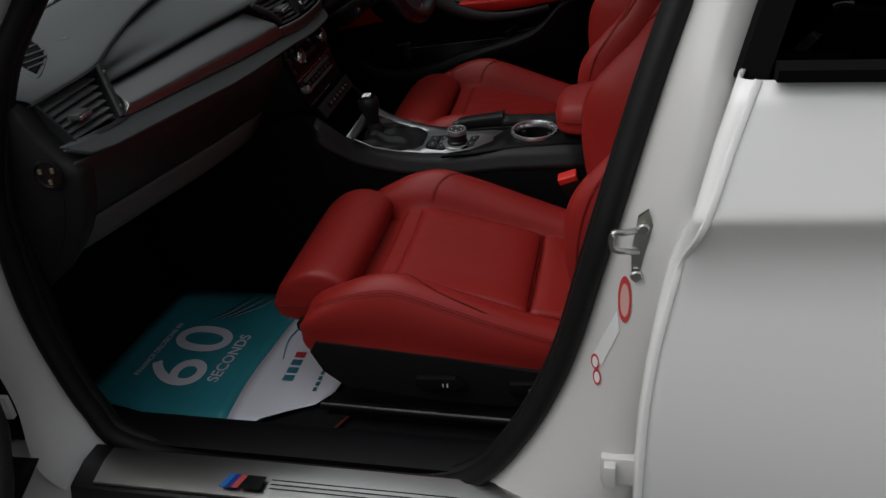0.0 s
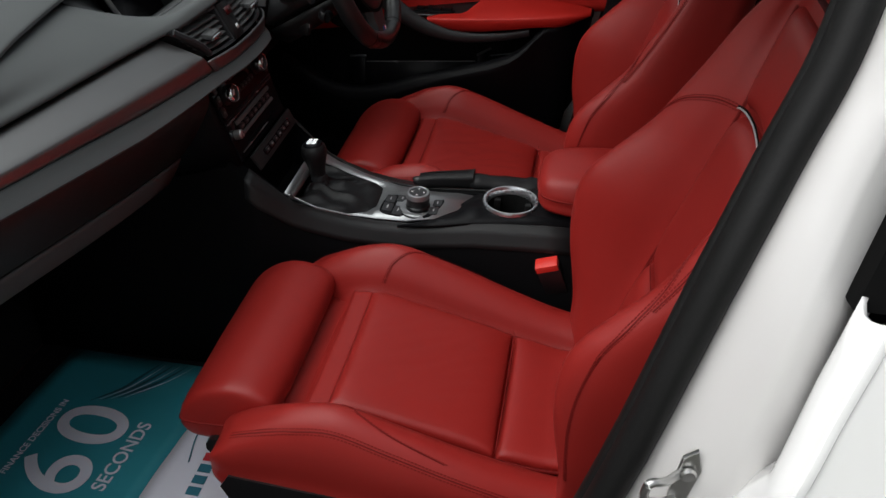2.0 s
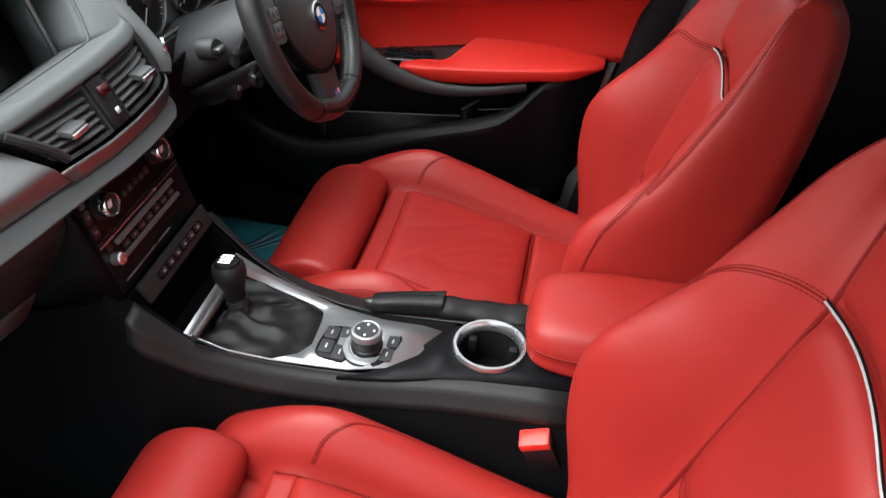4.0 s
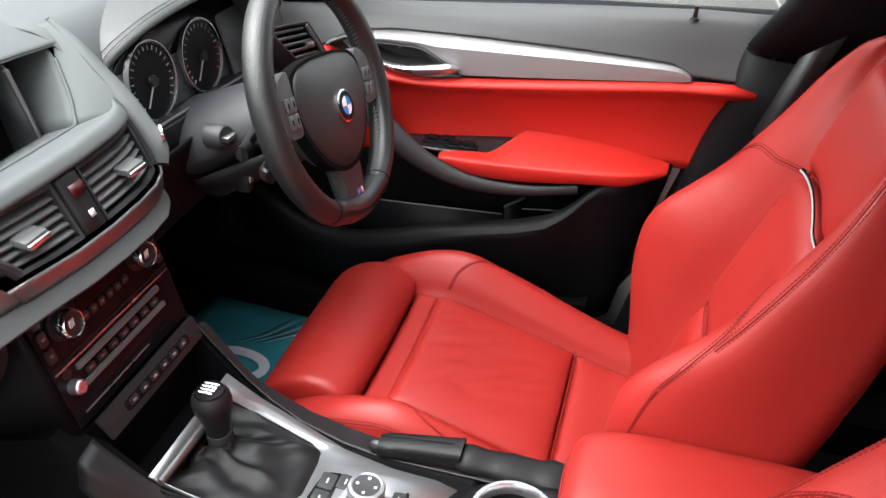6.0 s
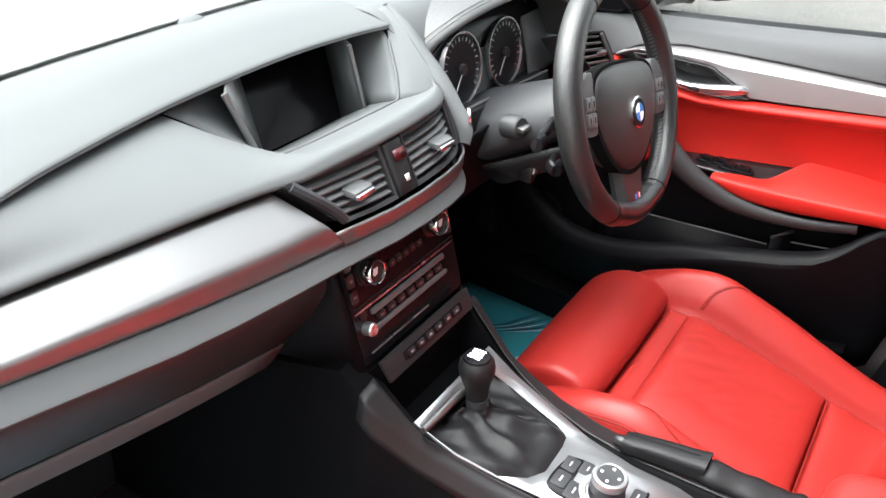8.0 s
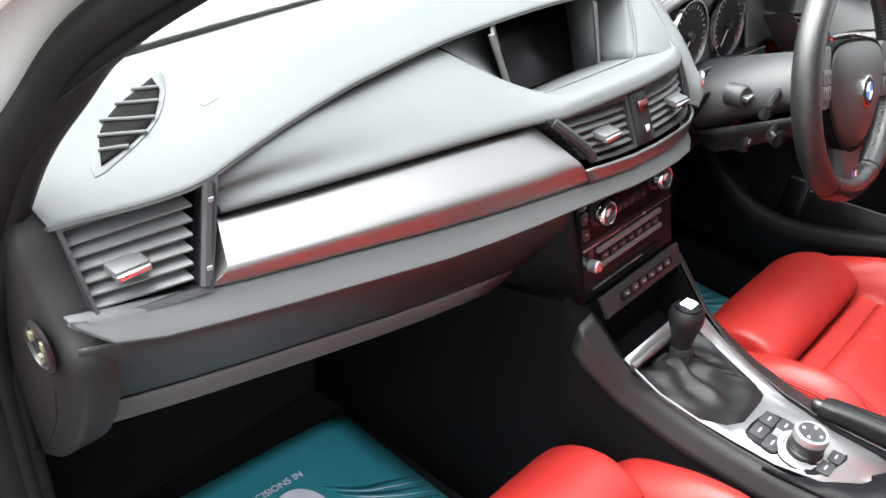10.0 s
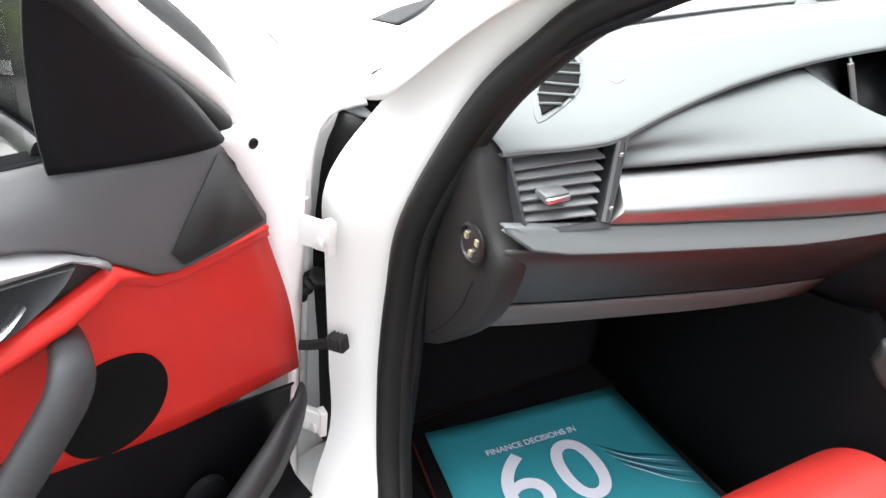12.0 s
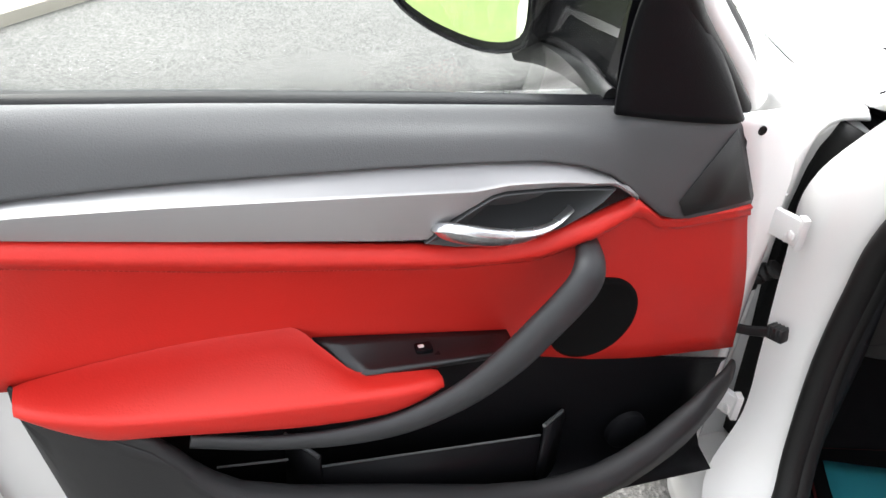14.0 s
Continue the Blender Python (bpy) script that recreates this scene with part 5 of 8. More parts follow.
for u in (-0.075, 0.072):
    bm = B()
    c0 = stack(u, 0.048, 0.0)
    ax = Vector((0.955, 0, 0.28))
    disc(bm, c0, ax, [(0.020, 0), (0.020, 0.003), (0.0158, 0.004), (0.0155, 0.018), (0.0138, 0.020), (0.013, 0.018), (0, 0.0175)], 32)
    kn = part("climate_knob", bm, SATIN, face_panel, "black climate knob with silver rim")
    bm = B()
    disc(bm, c0 + ax * 0.010, ax, [(0.0165, 0.0), (0.0168, 0.009), (0.0150, 0.0118), (0.0140, 0.011), (0.0140, 0.0)], 32, False)
    part("knob_rim", bm, CHROME, kn, "silver knob rim")
    for k in range(3):
        bm = B()
        block(bm, (-0.0006, -0.005 + k * 0.003, -0.006), (0.0006, -0.0035 + k * 0.003, 0.006), 0, 1, Matrix.Translation(c0 + ax * 0.0185))
        part("mark", bm, WHITE_MARK, kn)


def key(u, s, w, h, mat=SATIN, mark=True, name="push_button"):
    bm = B()
    plate(bm, [(u + a, s + b) for a, b in round_poly(w, h, min(w, h) * 0.25, 2)], lambda p, q, d: stack(p, q, d), 0.0035, 0.0012)
    kb = part(name, bm, mat, face_panel)
    if mark:
        bm = B()
        plate(bm, [(u - w * 0.20, s - h * 0.09), (u + w * 0.20, s - h * 0.09), (u + w * 0.20, s + h * 0.09), (u - w * 0.20, s + h * 0.09)], lambda p, q, d: stack(p, q, d + 0.0035), 0.0004)
        part("mark", bm, KEY_MARK, kb)


for r in range(3):
    key(-0.106, 0.026 + r * 0.022, 0.013, 0.018)
    key(0.106, 0.026 + r * 0.022, 0.013, 0.018)
for k in range(6):
    key(-0.040 + k * 0.0155, 0.030, 0.012, 0.010)
    key(-0.040 + k * 0.0155, 0.062, 0.012, 0.010)
bm = B()
plate(bm, [(a * 1.0, 0.045 + b) for a, b in round_poly(0.085, 0.014, 0.003)], lambda p, q, d: stack(p, q, d), 0.001)
part("climate_display", bm, SCREEN, face_panel, "dark climate display")
for s in (0.086, 0.092):
    bm = B()
    plate(bm, [(-0.112, s), (0.112, s), (0.112, s + 0.0016), (-0.112, s + 0.0016)], lambda p, q, d: stack(p, q, d), 0.002)
    part("panel_line", bm, SATIN if s < 0.09 else HANDLE, face_panel)
for s, h, mt in ((0.103, 0.0075, SLAT), (0.126, 0.0065, SLAT)):
    bm = B()
    plate(bm, [(a, s + b) for a, b in round_poly(0.165, h, 0.002)], lambda p, q, d: stack(p, q, d), 0.004, 0.001)
    part("radio_bar", bm, mt, face_panel, "slim silver bar of the radio")
for k in range(7):
    key(-0.066 + k * 0.022, 0.1145, 0.016, 0.009)
for u in (-0.098,):
    bm = B()
    disc(bm, stack(u, 0.118), (0.955, 0, 0.28), [(0.009, 0), (0.0088, 0.012), (0.007, 0.014), (0, 0.0142)], 20)
    part("radio_knob", bm, HANDLE, face_panel, "small chrome radio knob")
    bm = B()
    disc(bm, stack(u, 0.100), (0.955, 0, 0.28), [(0.006, 0), (0.006, 0.003), (0, 0.0032)], 14)
    part("radio_key", bm, SATIN, face_panel)
bm = B()
plate(bm, [(-0.07, 0.146), (0.07, 0.146), (0.07, 0.149), (-0.07, 0.149)], lambda p, q, d: stack(p, q, d), 0.001)
part("disc_slot", bm, VOID, face_panel, "disc slot")
bm = B()
plate(bm, [(-0.098, 0.153), (0.03, 0.153), (0.03, 0.1545), (-0.098, 0.1545)], lambda p, q, d: stack(p, q, d), 0.0015)
part("slot_edge", bm, HANDLE, face_panel, "thin bright edge below the disc slot")
# lower switch strip
bm = B()
plate(bm, [(-0.104, -0.016), (0.104, -0.016), (0.100, 0.016), (-0.100, 0.016)], lambda u, v, w: V(-0.560 + v * 0.5 + w * 0.8, u, 0.772 - v * 0.85 + w * 0.5), 0.006, 0.002)
strip = part("switch_strip", bm, DIM, dash, "dark switch strip above the tray")
SW = lambda p, v, w: V(-0.560 + v * 0.5 + (w + 0.006) * 0.8, p, 0.772 - v * 0.85 + (w + 0.006) * 0.5)
bm = B()
plate(bm, [(0.006 + a, b) for a, b in round_poly(0.140, 0.013, 0.004, 3)], SW, 0.0012, 0.0004)
slot = part("switch_panel", bm, GLOSS, strip)
for k in range(6):
    bm = B()
    u = -0.049 + k * 0.022
    plate(bm, [(u + a, b) for a, b in round_poly(0.015, 0.009, 0.002, 2)], lambda p, v, w: SW(p, v, w + 0.0012), 0.002, 0.001)
    kb = part("toggle_key", bm, SATIN, strip)
    bm = B()
    plate(bm, [(u + a, b) for a, b in round_poly(0.006, 0.0025, 0.001, 2)], lambda p, v, w: SW(p, v, w + 0.0032), 0.0005)
    part("mark", bm, MARK_GREY, kb)

# ---- centre console ----
console = thing("centre_console", "black centre console with silver gear surround and cup holder", "console", (-0.1, 0, 0.3))
TOPZ = [(-1.05, 0.735), (-0.80, 0.750), (-0.68, 0.765), (-0.60, 0.790), (-0.565, 0.762), (-0.53, 0.730), (-0.49, 0.697), (-0.44, 0.675), (-0.37, 0.657), (-0.28, 0.654), (-0.15, 0.668), (0.0, 0.676), (0.4, 0.672)]
HALF = [(-1.05, 0.165), (-0.80, 0.152), (-0.68, 0.142), (-0.60, 0.135), (-0.56, 0.139), (-0.50, 0.128), (-0.40, 0.120), (-0.28, 0.113), (-0.15, 0.098), (-0.05, 0.078), (0.4, 0.072)]
SIDE = [(-1.05, 0.165), (-0.80, 0.152), (-0.68, 0.146), (-0.60, 0.142), (-0.55, 0.139), (-0.507, 0.114), (-0.466, 0.098), (-0.40, 0.086), (-0.33, 0.076), (-0.28, 0.072), (-0.15, 0.066), (0.4, 0.062)]   # half width on the passenger side
INNER = [(-0.60, 0.110), (-0.56, 0.110), (-0.50, 0.104), (-0.45, 0.091), (-0.40, 0.080), (-0.33, 0.069), (-0.28, 0.065), (-0.16, 0.058), (0.02, 0.052), (0.4, 0.052)]
bm = B()
rows = []
for x in (-1.05, -0.80, -0.68, -0.60, -0.578, -0.56, -0.545, -0.528, -0.508, -0.495, -0.46, -0.42, -0.37, -0.32, -0.25, -0.18, -0.155, -0.148, -0.10, -0.042, -0.035, 0.0, 0.1, 0.25, 0.40):
    z, h = along(x, TOPZ), along(x, HALF)
    dip = along(x, [(-0.578, 0.0), (-0.56, 0.09), (-0.508, 0.075), (-0.492, 0.004), (-0.155, 0.004), (-0.148, 0.085), (-0.042, 0.085), (-0.035, 0.004)])
    dip2 = max(dip, 0.004)
    w = along(x, INNER) - (0.01 if dip > 0.01 else 0)
    half = [(-h - 0.022, 0.30), (-h - 0.016, 0.45), (-h - 0.006, z - 0.07), (-h - 0.001, z - 0.026), (-h + 0.003, z - 0.017), (-h + 0.011, z - 0.0125), (lerp(-h, -w, 0.6), z - 0.007), (-w - 0.004, z - 0.001), (-w, z - dip2), (-w * 0.5, z - dip2)]
    g, e = along(x, SIDE), along(x, [(-0.60, 0.0), (-0.50, 1.0)])
    near = [(-g - 0.022 - 0.030 * e, 0.30), (-g - 0.016 - 0.030 * e, 0.45), (-g - 0.006 - 0.020 * e, z - 0.07), (-g - 0.001 - 0.009 * e, z - 0.026), (-g - 0.003 * e, z - 0.0125), (-g + 0.001, z - 0.0085), (lerp(-g, -w, 0.5), z - 0.007), (-w - 0.001, z - 0.003), (-w, z - dip2), (-w * 0.5, z - dip2)]
    full = near + [(-y, q) for y, q in half[::-1]]
    rows.append([(x, y, q) for y, q in full])
mesh_rows(bm, rows)
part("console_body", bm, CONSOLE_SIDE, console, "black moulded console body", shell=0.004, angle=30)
for sgn in (-1, 1):
    bm = B()
    rows = []
    for x in (-0.568, -0.556, -0.545, -0.52, -0.49, -0.45, -0.40, -0.34, -0.28, -0.22, -0.15, -0.08, -0.02, 0.05):
        z, h, w = along(x, TOPZ), along(x, HALF), along(x, INNER)
        if sgn < 0:
            g, e = along(x, SIDE), along(x, [(-0.60, 0.0), (-0.50, 1.0)])
            rows.append(spline([(x, -g - 0.004 - 0.014 * e, z - 0.040), (x, -g - 0.002 - 0.008 * e, z - 0.022), (x, -g - 0.002 - 0.003 * e, z - 0.0100), (x, -g + 0.001, z - 0.0045), (x, -lerp(g, w, 0.5), z - 0.001), (x, -w - 0.0015, z + 0.0025)], 2))
        else:
            rows.append(spline([(x, sgn * (h + 0.0030), z - 0.019), (x, sgn * (h + 0.0015), z - 0.0145), (x, sgn * (h - 0.003), z - 0.0110), (x, sgn * (h - 0.010), z - 0.0085), (x, sgn * lerp(h, w, 0.6), z - 0.003), (x, sgn * (w + 0.004), z + 0.0025)], 2))
    mesh_rows(bm, rows)
    part("console_rim", bm, DIM, console, "satin dark grey console rim", shell=0.002, angle=60)
bm = B()
block(bm, (0.02, -0.068, 0.45), (0.45, 0.125, 0.672), 0.02)
part("rear_box", bm, BLACK, console, "black rear console box")

PLATE = [(-0.510, -0.104), (-0.452, -0.092), (-0.397, -0.079), (-0.344, -0.069), (-0.290, -0.064), (-0.235, -0.052), (-0.195, -0.020), (-0.166, 0.033), (-0.20, 0.044), (-0.26, 0.050), (-0.33, 0.062), (-0.40, 0.080), (-0.46, 0.086), (-0.510, 0.086)]
bm = B()
def on_top(u, v, w):
    return V(u, v, along(u, TOPZ) + w)
# the plate is a frame round the gaiter in front and solid behind
hole = [(-0.497, -0.1015), (-0.452, -0.0908), (-0.397, -0.0765), (-0.366, -0.052), (-0.352, -0.028), (-0.353, 0.025), (-0.357, 0.046), (-0.375, 0.056), (-0.44, 0.062), (-0.494, 0.056)]
outer = [bm.verts.new(on_top(u, v, 0.0025)) for u, v in PLATE]
inner = [bm.verts.new(on_top(u, v, 0.0028)) for u, v in hole]
bm.faces.new((outer[0], outer[1], inner[1], inner[0]))
bm.faces.new((outer[1], outer[2], inner[2], inner[1]))
bm.faces.new((outer[2], inner[3], inner[2]))
bm.faces.new((outer[2], outer[3], inner[4], inner[3]))
bm.faces.new((outer[3], outer[4], outer[5], outer[6], inner[5], inner[4]))
bm.faces.new((outer[6], outer[7], outer[8], outer[9], inner[5]))
bm.faces.new((outer[9], outer[10], inner[6], inner[5]))
bm.faces.new((outer[10], inner[7], inner[6]))
bm.faces.new((outer[10], outer[11], inner[8], inner[7]))
bm.faces.new((outer[11], outer[12], outer[13], inner[9], inner[8]))
bm.faces.new((outer[13], outer[0], inner[0], inner[9]))
part("silver_plate", bm, CONSOLE_SILVER, console, "satin silver gear surround", shell=0.003, offset=1.0)
bm = B()
tube(bm, [on_top(u, v, 0.006) for u, v in hole[:1] + hole[-1:]], 0.006, 10)
part("surround_edge", bm, SILVER, console, "bright front edge of the gear surround")
# gaiter
bm = B()
base = spline([on_top(u, v, 0.003) for u, v in hole], 4, True)
rows = []
for k, (sc_, h) in enumerate(((1.0, 0.0), (0.93, 0.012), (0.80, 0.020), (0.62, 0.026), (0.44, 0.031), (0.30, 0.036), (0.22, 0.046), (0.20, 0.054))):
    r = []
    for i, p in enumerate(base):
        mid = Vector((lerp(-0.428, -0.472, min(1, k / 5)), -0.003, 0))
        q = Vector((mid.x + (p.x + 0.428) * sc_, mid.y + (p.y + 0.003) * sc_, 0))
        fold = (0.004 * math.sin(i * 0.78 + k * 1.3) + 0.0035 * math.sin(i * 0.47 - k * 1.9)) * math.sin(math.pi * min(1, (k + 0.6) / 7.6))
        q.z = lerp(p.z, 0.668, min(1, k / 4)) + h * 0.55 + fold * 0.8
        q.x += fold * 0.6
        r.append(q)
    rows.append(r)
net(bm, rows, 2, 3, True)
part("gaiter", bm, LEATHER, console, "creased black leather gear gaiter", angle=80)
bm = B()
tube(bm, [(-0.472, -0.002, 0.690), (-0.474, -0.002, 0.706)], 0.0165, 20)
lever = part("lever_collar", bm, GRIP, console, "satin grey lever collar")
bm = B()
disc(bm, (-0.4745, -0.002, 0.700), (-0.10, 0, 1), [(0.0150, 0.0), (0.0152, 0.012), (0.0170, 0.024), (0.0208, 0.036), (0.0240, 0.047), (0.0248, 0.056), (0.0232, 0.065), (0.0185, 0.0705), (0, 0.073)], 32)
gk = part("gear_knob", bm, LEATHER, console, "black leather gear knob")
bm = B()
disc(bm, (-0.4815, -0.002, 0.7705), (-0.10, 0, 1), [(0.0190, -0.001), (0.0180, 0.002), (0, 0.0040)], 28)
cap = part("knob_cap", bm, GLOSS, gk, "gloss black shift-pattern cap")
for dy in (-0.0085, -0.0028, 0.0028, 0.0085):
    bm = B()
    tube(bm, [(-0.491, -0.002 + dy, 0.7742), (-0.473, -0.002 + dy, 0.7755)], 0.0018, 6)
    part("shift_line", bm, HANDLE, cap)
bm = B()
tube(bm, [(-0.482, -0.012, 0.7752), (-0.482, 0.008, 0.7752)], 0.0017, 6)
part("shift_line", bm, HANDLE, cap)

# rotary controller with its keys
KX, KY = -0.272, -0.017
for shape, keys in (([(-0.343, -0.043), (-0.339, 0.008), (-0.332, 0.016), (-0.302, 0.021), (-0.294, 0.010), (-0.294, -0.048), (-0.316, -0.053)], ((-0.0575, -0.012, 0.020, 0.028), (-0.0575, 0.018, 0.020, 0.026), (-0.0355, -0.020, 0.020, 0.030), (-0.0355, 0.024, 0.020, 0.024))),
                    ([(-0.258, -0.050), (-0.238, -0.040), (-0.224, 0.004), (-0.234, 0.020), (-0.250, 0.020)], ((0.033, -0.013, 0.017, 0.026), (0.036, 0.015, 0.017, 0.024)))):
    bm = B()
    plate(bm, [(p.x, p.y) for p in spline([(u, v, 0) for u, v in shape], 3, True)], lambda u, v, w: on_top(u, v, w + 0.0045), 0.004, 0.001)
    pad = part("key_surround", bm, GLOSS, console, "dark controller key surround")
    for a, b, w_, h_ in keys:
        bm = B()
        plate(bm, [(KX + a + p, KY + b + q) for p, q in round_poly(w_, h_, 0.003, 2)], lambda u, v, w: on_top(u, v, w + 0.0078), 0.0026, 0.0010)
        kb = part("push_button", bm, GRIP, pad)
        bm = B()
        plate(bm, [(KX + a + p, KY + b + q) for p, q in round_poly(0.0022, h_ * 0.36, 0.0008, 2)], lambda u, v, w: on_top(u, v, w + 0.0104), 0.0004)
        part("mark", bm, PIPING, kb)
bm = B()
disc(bm, (KX, KY, 0.6590), (0, 0, 1), [(0.0405, -0.004), (0.0405, 0.002), (0.0385, 0.003), (0.020, 0.003)], 40, False)
part("controller_base", bm, GLOSS, console, "black controller surround")
bm = B()
disc(bm, (KX, KY, 0.660), (0, 0, 1), [(0.037, -0.004), (0.0365, 0.0035), (0.0345, 0.0055), (0.0270, 0.0060), (0.0240, 0.0035)], 40, False)
ring = part("controller_ring", bm, CONSOLE_SILVER, console, "silver controller ring")
bm = B()
disc(bm, (KX, KY, 0.667), (0, 0, 1), [(0.0235, -0.006), (0.0235, 0.003), (0.0215, 0.0055), (0.0222, 0.008), (0.0226, 0.022)], 40)
kn = part("controller_knob", bm, SATIN, console, "ribbed black rotary knob with a silver collar")
bm = B()
disc(bm, (KX, KY, 0.667), (0, 0, 1), [(0.0228, 0.021), (0.0232, 0.0265), (0.0218, 0.0310), (0.0190, 0.0318), (0.0172, 0.0310)], 40, False)
part("knob_collar", bm, CONSOLE_SILVER, kn, "bright silver knob collar")
bm = B()
disc(bm, (KX, KY, 0.6980), (0, 0, 1), [(0.0176, -0.003), (0.0172, 0.0000), (0, -0.0010)], 32)
top = part("knob_top", bm, GRIP, kn)
for k in range(4):
    a = math.pi / 2 * k
    bm = B()
    c = V(KX + 0.0115 * math.cos(a), KY + 0.0115 * math.sin(a), 0.6974)
    block(bm, c - V(0.0016, 0.0016, 0), c + V(0.0016, 0.0016, 0.001), 0)
    part("mark", bm, WHITE_MARK, top)

# cup holder
CX, CY, CZ = -0.095, 0.006, 0.684
bm = B()
disc(bm, (CX, CY, CZ), (0, 0, 1), [(0.0535, -0.006), (0.0545, 0.0), (0.0525, 0.0045), (0.0485, 0.0045), (0.0455, 0.0), (0.0445, -0.012)], 48, False)
cup = part("cup_ring", bm, HANDLE, console, "bright silver cup holder ring")
bm = B()
disc(bm, (CX, CY, CZ), (0, 0, 1), [(0.0440, -0.010), (0.0430, -0.016), (0.040, -0.024), (0.038, -0.06), (0.001, -0.061)], 40, False)
part("cup_well", bm, VOID, cup)
for k in range(3):
    a = radians(20 + 120 * k)
    bm = B()
    c = V(CX + 0.036 * math.cos(a), CY + 0.036 * math.sin(a), CZ - 0.022)
    block(bm, c - V(0.006, 0.006, 0.012), c + V(0.006, 0.006, 0.012), 0.003)
    part("cup_grip", bm, RUBBER, cup)
# deck of the console around the cup, with a raised rim
bm = B()
deck = [(-0.175, 0.036), (-0.20, 0.0), (-0.225, -0.035), (-0.26, -0.064), (-0.30, -0.080), (-0.22, -0.072), (-0.16, -0.062), (-0.08, -0.056), (0.06, -0.052), (0.06, 0.06), (-0.03, 0.075), (-0.12, 0.066)]
ring_v = [bm.verts.new(V(u, v, along(u, TOPZ) + 0.004)) for u, v in deck]
cup_v = [bm.verts.new(V(CX + 0.049 * math.cos(a), CY + 0.049 * math.sin(a), 0.6845)) for a in (2 * math.pi * k / 36 for k in range(36))]
e1 = [bm.edges.new((ring_v[i], ring_v[(i + 1) % len(ring_v)])) for i in range(len(ring_v))]
e2 = [bm.edges.new((cup_v[i], cup_v[(i + 1) % 36])) for i in range(36)]
bmesh.ops.triangle_fill(bm, use_beauty=True, edges=e1 + e2)
inside = [f for f in bm.faces if (f.calc_center_median() - V(CX, CY, 0.6845)).to_2d().length < 0.0475]
bmesh.ops.delete(bm, geom=inside, context="FACES_ONLY")
part("console_deck", bm, BLACK, console, "black deck round the cup holder", shell=0.006)

# handbrake
brake = thing("handbrake", "black leather handbrake lever with gathered gaiter", "handbrake", (-0.2, 0.085, 0.66))
bm = B()
gl = spline([(-0.288, 0.0785, 0.6680), (-0.24, 0.083, 0.6740), (-0.20, 0.087, 0.6770), (-0.178, 0.0895, 0.6790)], 5)
gr = []
for i, q in enumerate(gl):
    t = i / (len(gl) - 1)
    k = along(t, [(0, 0.80), (0.04, 0.95), (0.6, 1.08), (1, 1.18)])
    gr.append([q + Vector((0, p.x * k, p.y * k)) for p in spline([(0.0125, 0.012, 0), (-0.0125, 0.012, 0), (-0.0155, 0, 0), (-0.0125, -0.013, 0), (0.0125, -0.013, 0), (0.0155, 0, 0)], 3, True)])
mesh_rows(bm, gr, True, False, True)
grip = part("grip", bm, LEATHER, brake, "black leather grip")
bm = B()
disc(bm, (-0.292, 0.078, 0.6670), (-1, -0.08, -0.1), [(0.009, -0.004), (0.0085, 0.006), (0.006, 0.009), (0, 0.0092)], 18)
part("release_button", bm, SATIN, brake)
bm = B()
stitches(bm, spline([(-0.285, 0.079, 0.6845), (-0.24, 0.083, 0.6895), (-0.19, 0.088, 0.6935)], 6))
part("stitching", bm, BLACK, grip)
bm = B()
rows = []
for k in range(13):
    t = k / 12
    x = lerp(-0.185, -0.02, t)
    r = 0.0150 + 0.010 * t + (0.003 if k in (1, 2, 5, 9) else 0.0) + 0.0008 * math.sin(k * 2.2)
    rows.append([(x + 0.002 * math.sin(a * 3 + k), 0.088 + 0.010 * t + r * 1.15 * math.cos(a), 0.6740 - 0.010 * t + r * 0.8 * math.sin(a)) for a in (2 * math.pi * j / 18 for j in range(18))])
mesh_rows(bm, rows, True, False, True)
part("gaiter", bm, LEATHER, brake, "gathered black leather gaiter", angle=80)

# armrest
arm = thing("armrest", "padded red leather centre armrest", "armrest", (0.15, 0.045, 0.66))
bm = B()
rows = []
for x, w, z0, z1 in ((-0.046, 0.030, 0.712, 0.735), (-0.040, 0.060, 0.700, 0.748), (-0.020, 0.078, 0.692, 0.760), (0.03, 0.086, 0.688, 0.768), (0.12, 0.088, 0.686, 0.772), (0.25, 0.088, 0.686, 0.775), (0.36, 0.086, 0.690, 0.772), (0.385, 0.07, 0.70, 0.76)):
    c = 0.045
    rows.append([(x, c - w * 0.85, z0), (x, c - w, lerp(z0, z1, 0.30)), (x, c - w * 0.97, lerp(z0, z1, 0.62)), (x, c - w * 0.75, z1 - 0.006), (x, c, z1), (x, c + w * 0.75, z1 - 0.006), (x, c + w * 0.97, lerp(z0, z1, 0.62)), (x, c + w, lerp(z0, z1, 0.30)), (x, c + w * 0.85, z0)])
net(bm, rows, 4, 4, True, False, True)
a_pad = part("pad", bm, RED, arm, angle=70)
bm = B()
tube(bm, spline([(0.2, -0.0445, 0.722), (0.05, -0.0425, 0.722), (-0.015, -0.036, 0.722), (-0.041, -0.012, 0.7225), (-0.0475, 0.045, 0.7235), (-0.041, 0.10, 0.7225), (-0.015, 0.126, 0.722), (0.1, 0.132, 0.722)], 6), 0.0016, 6)
part("seam", bm, RED_DARK, a_pad)

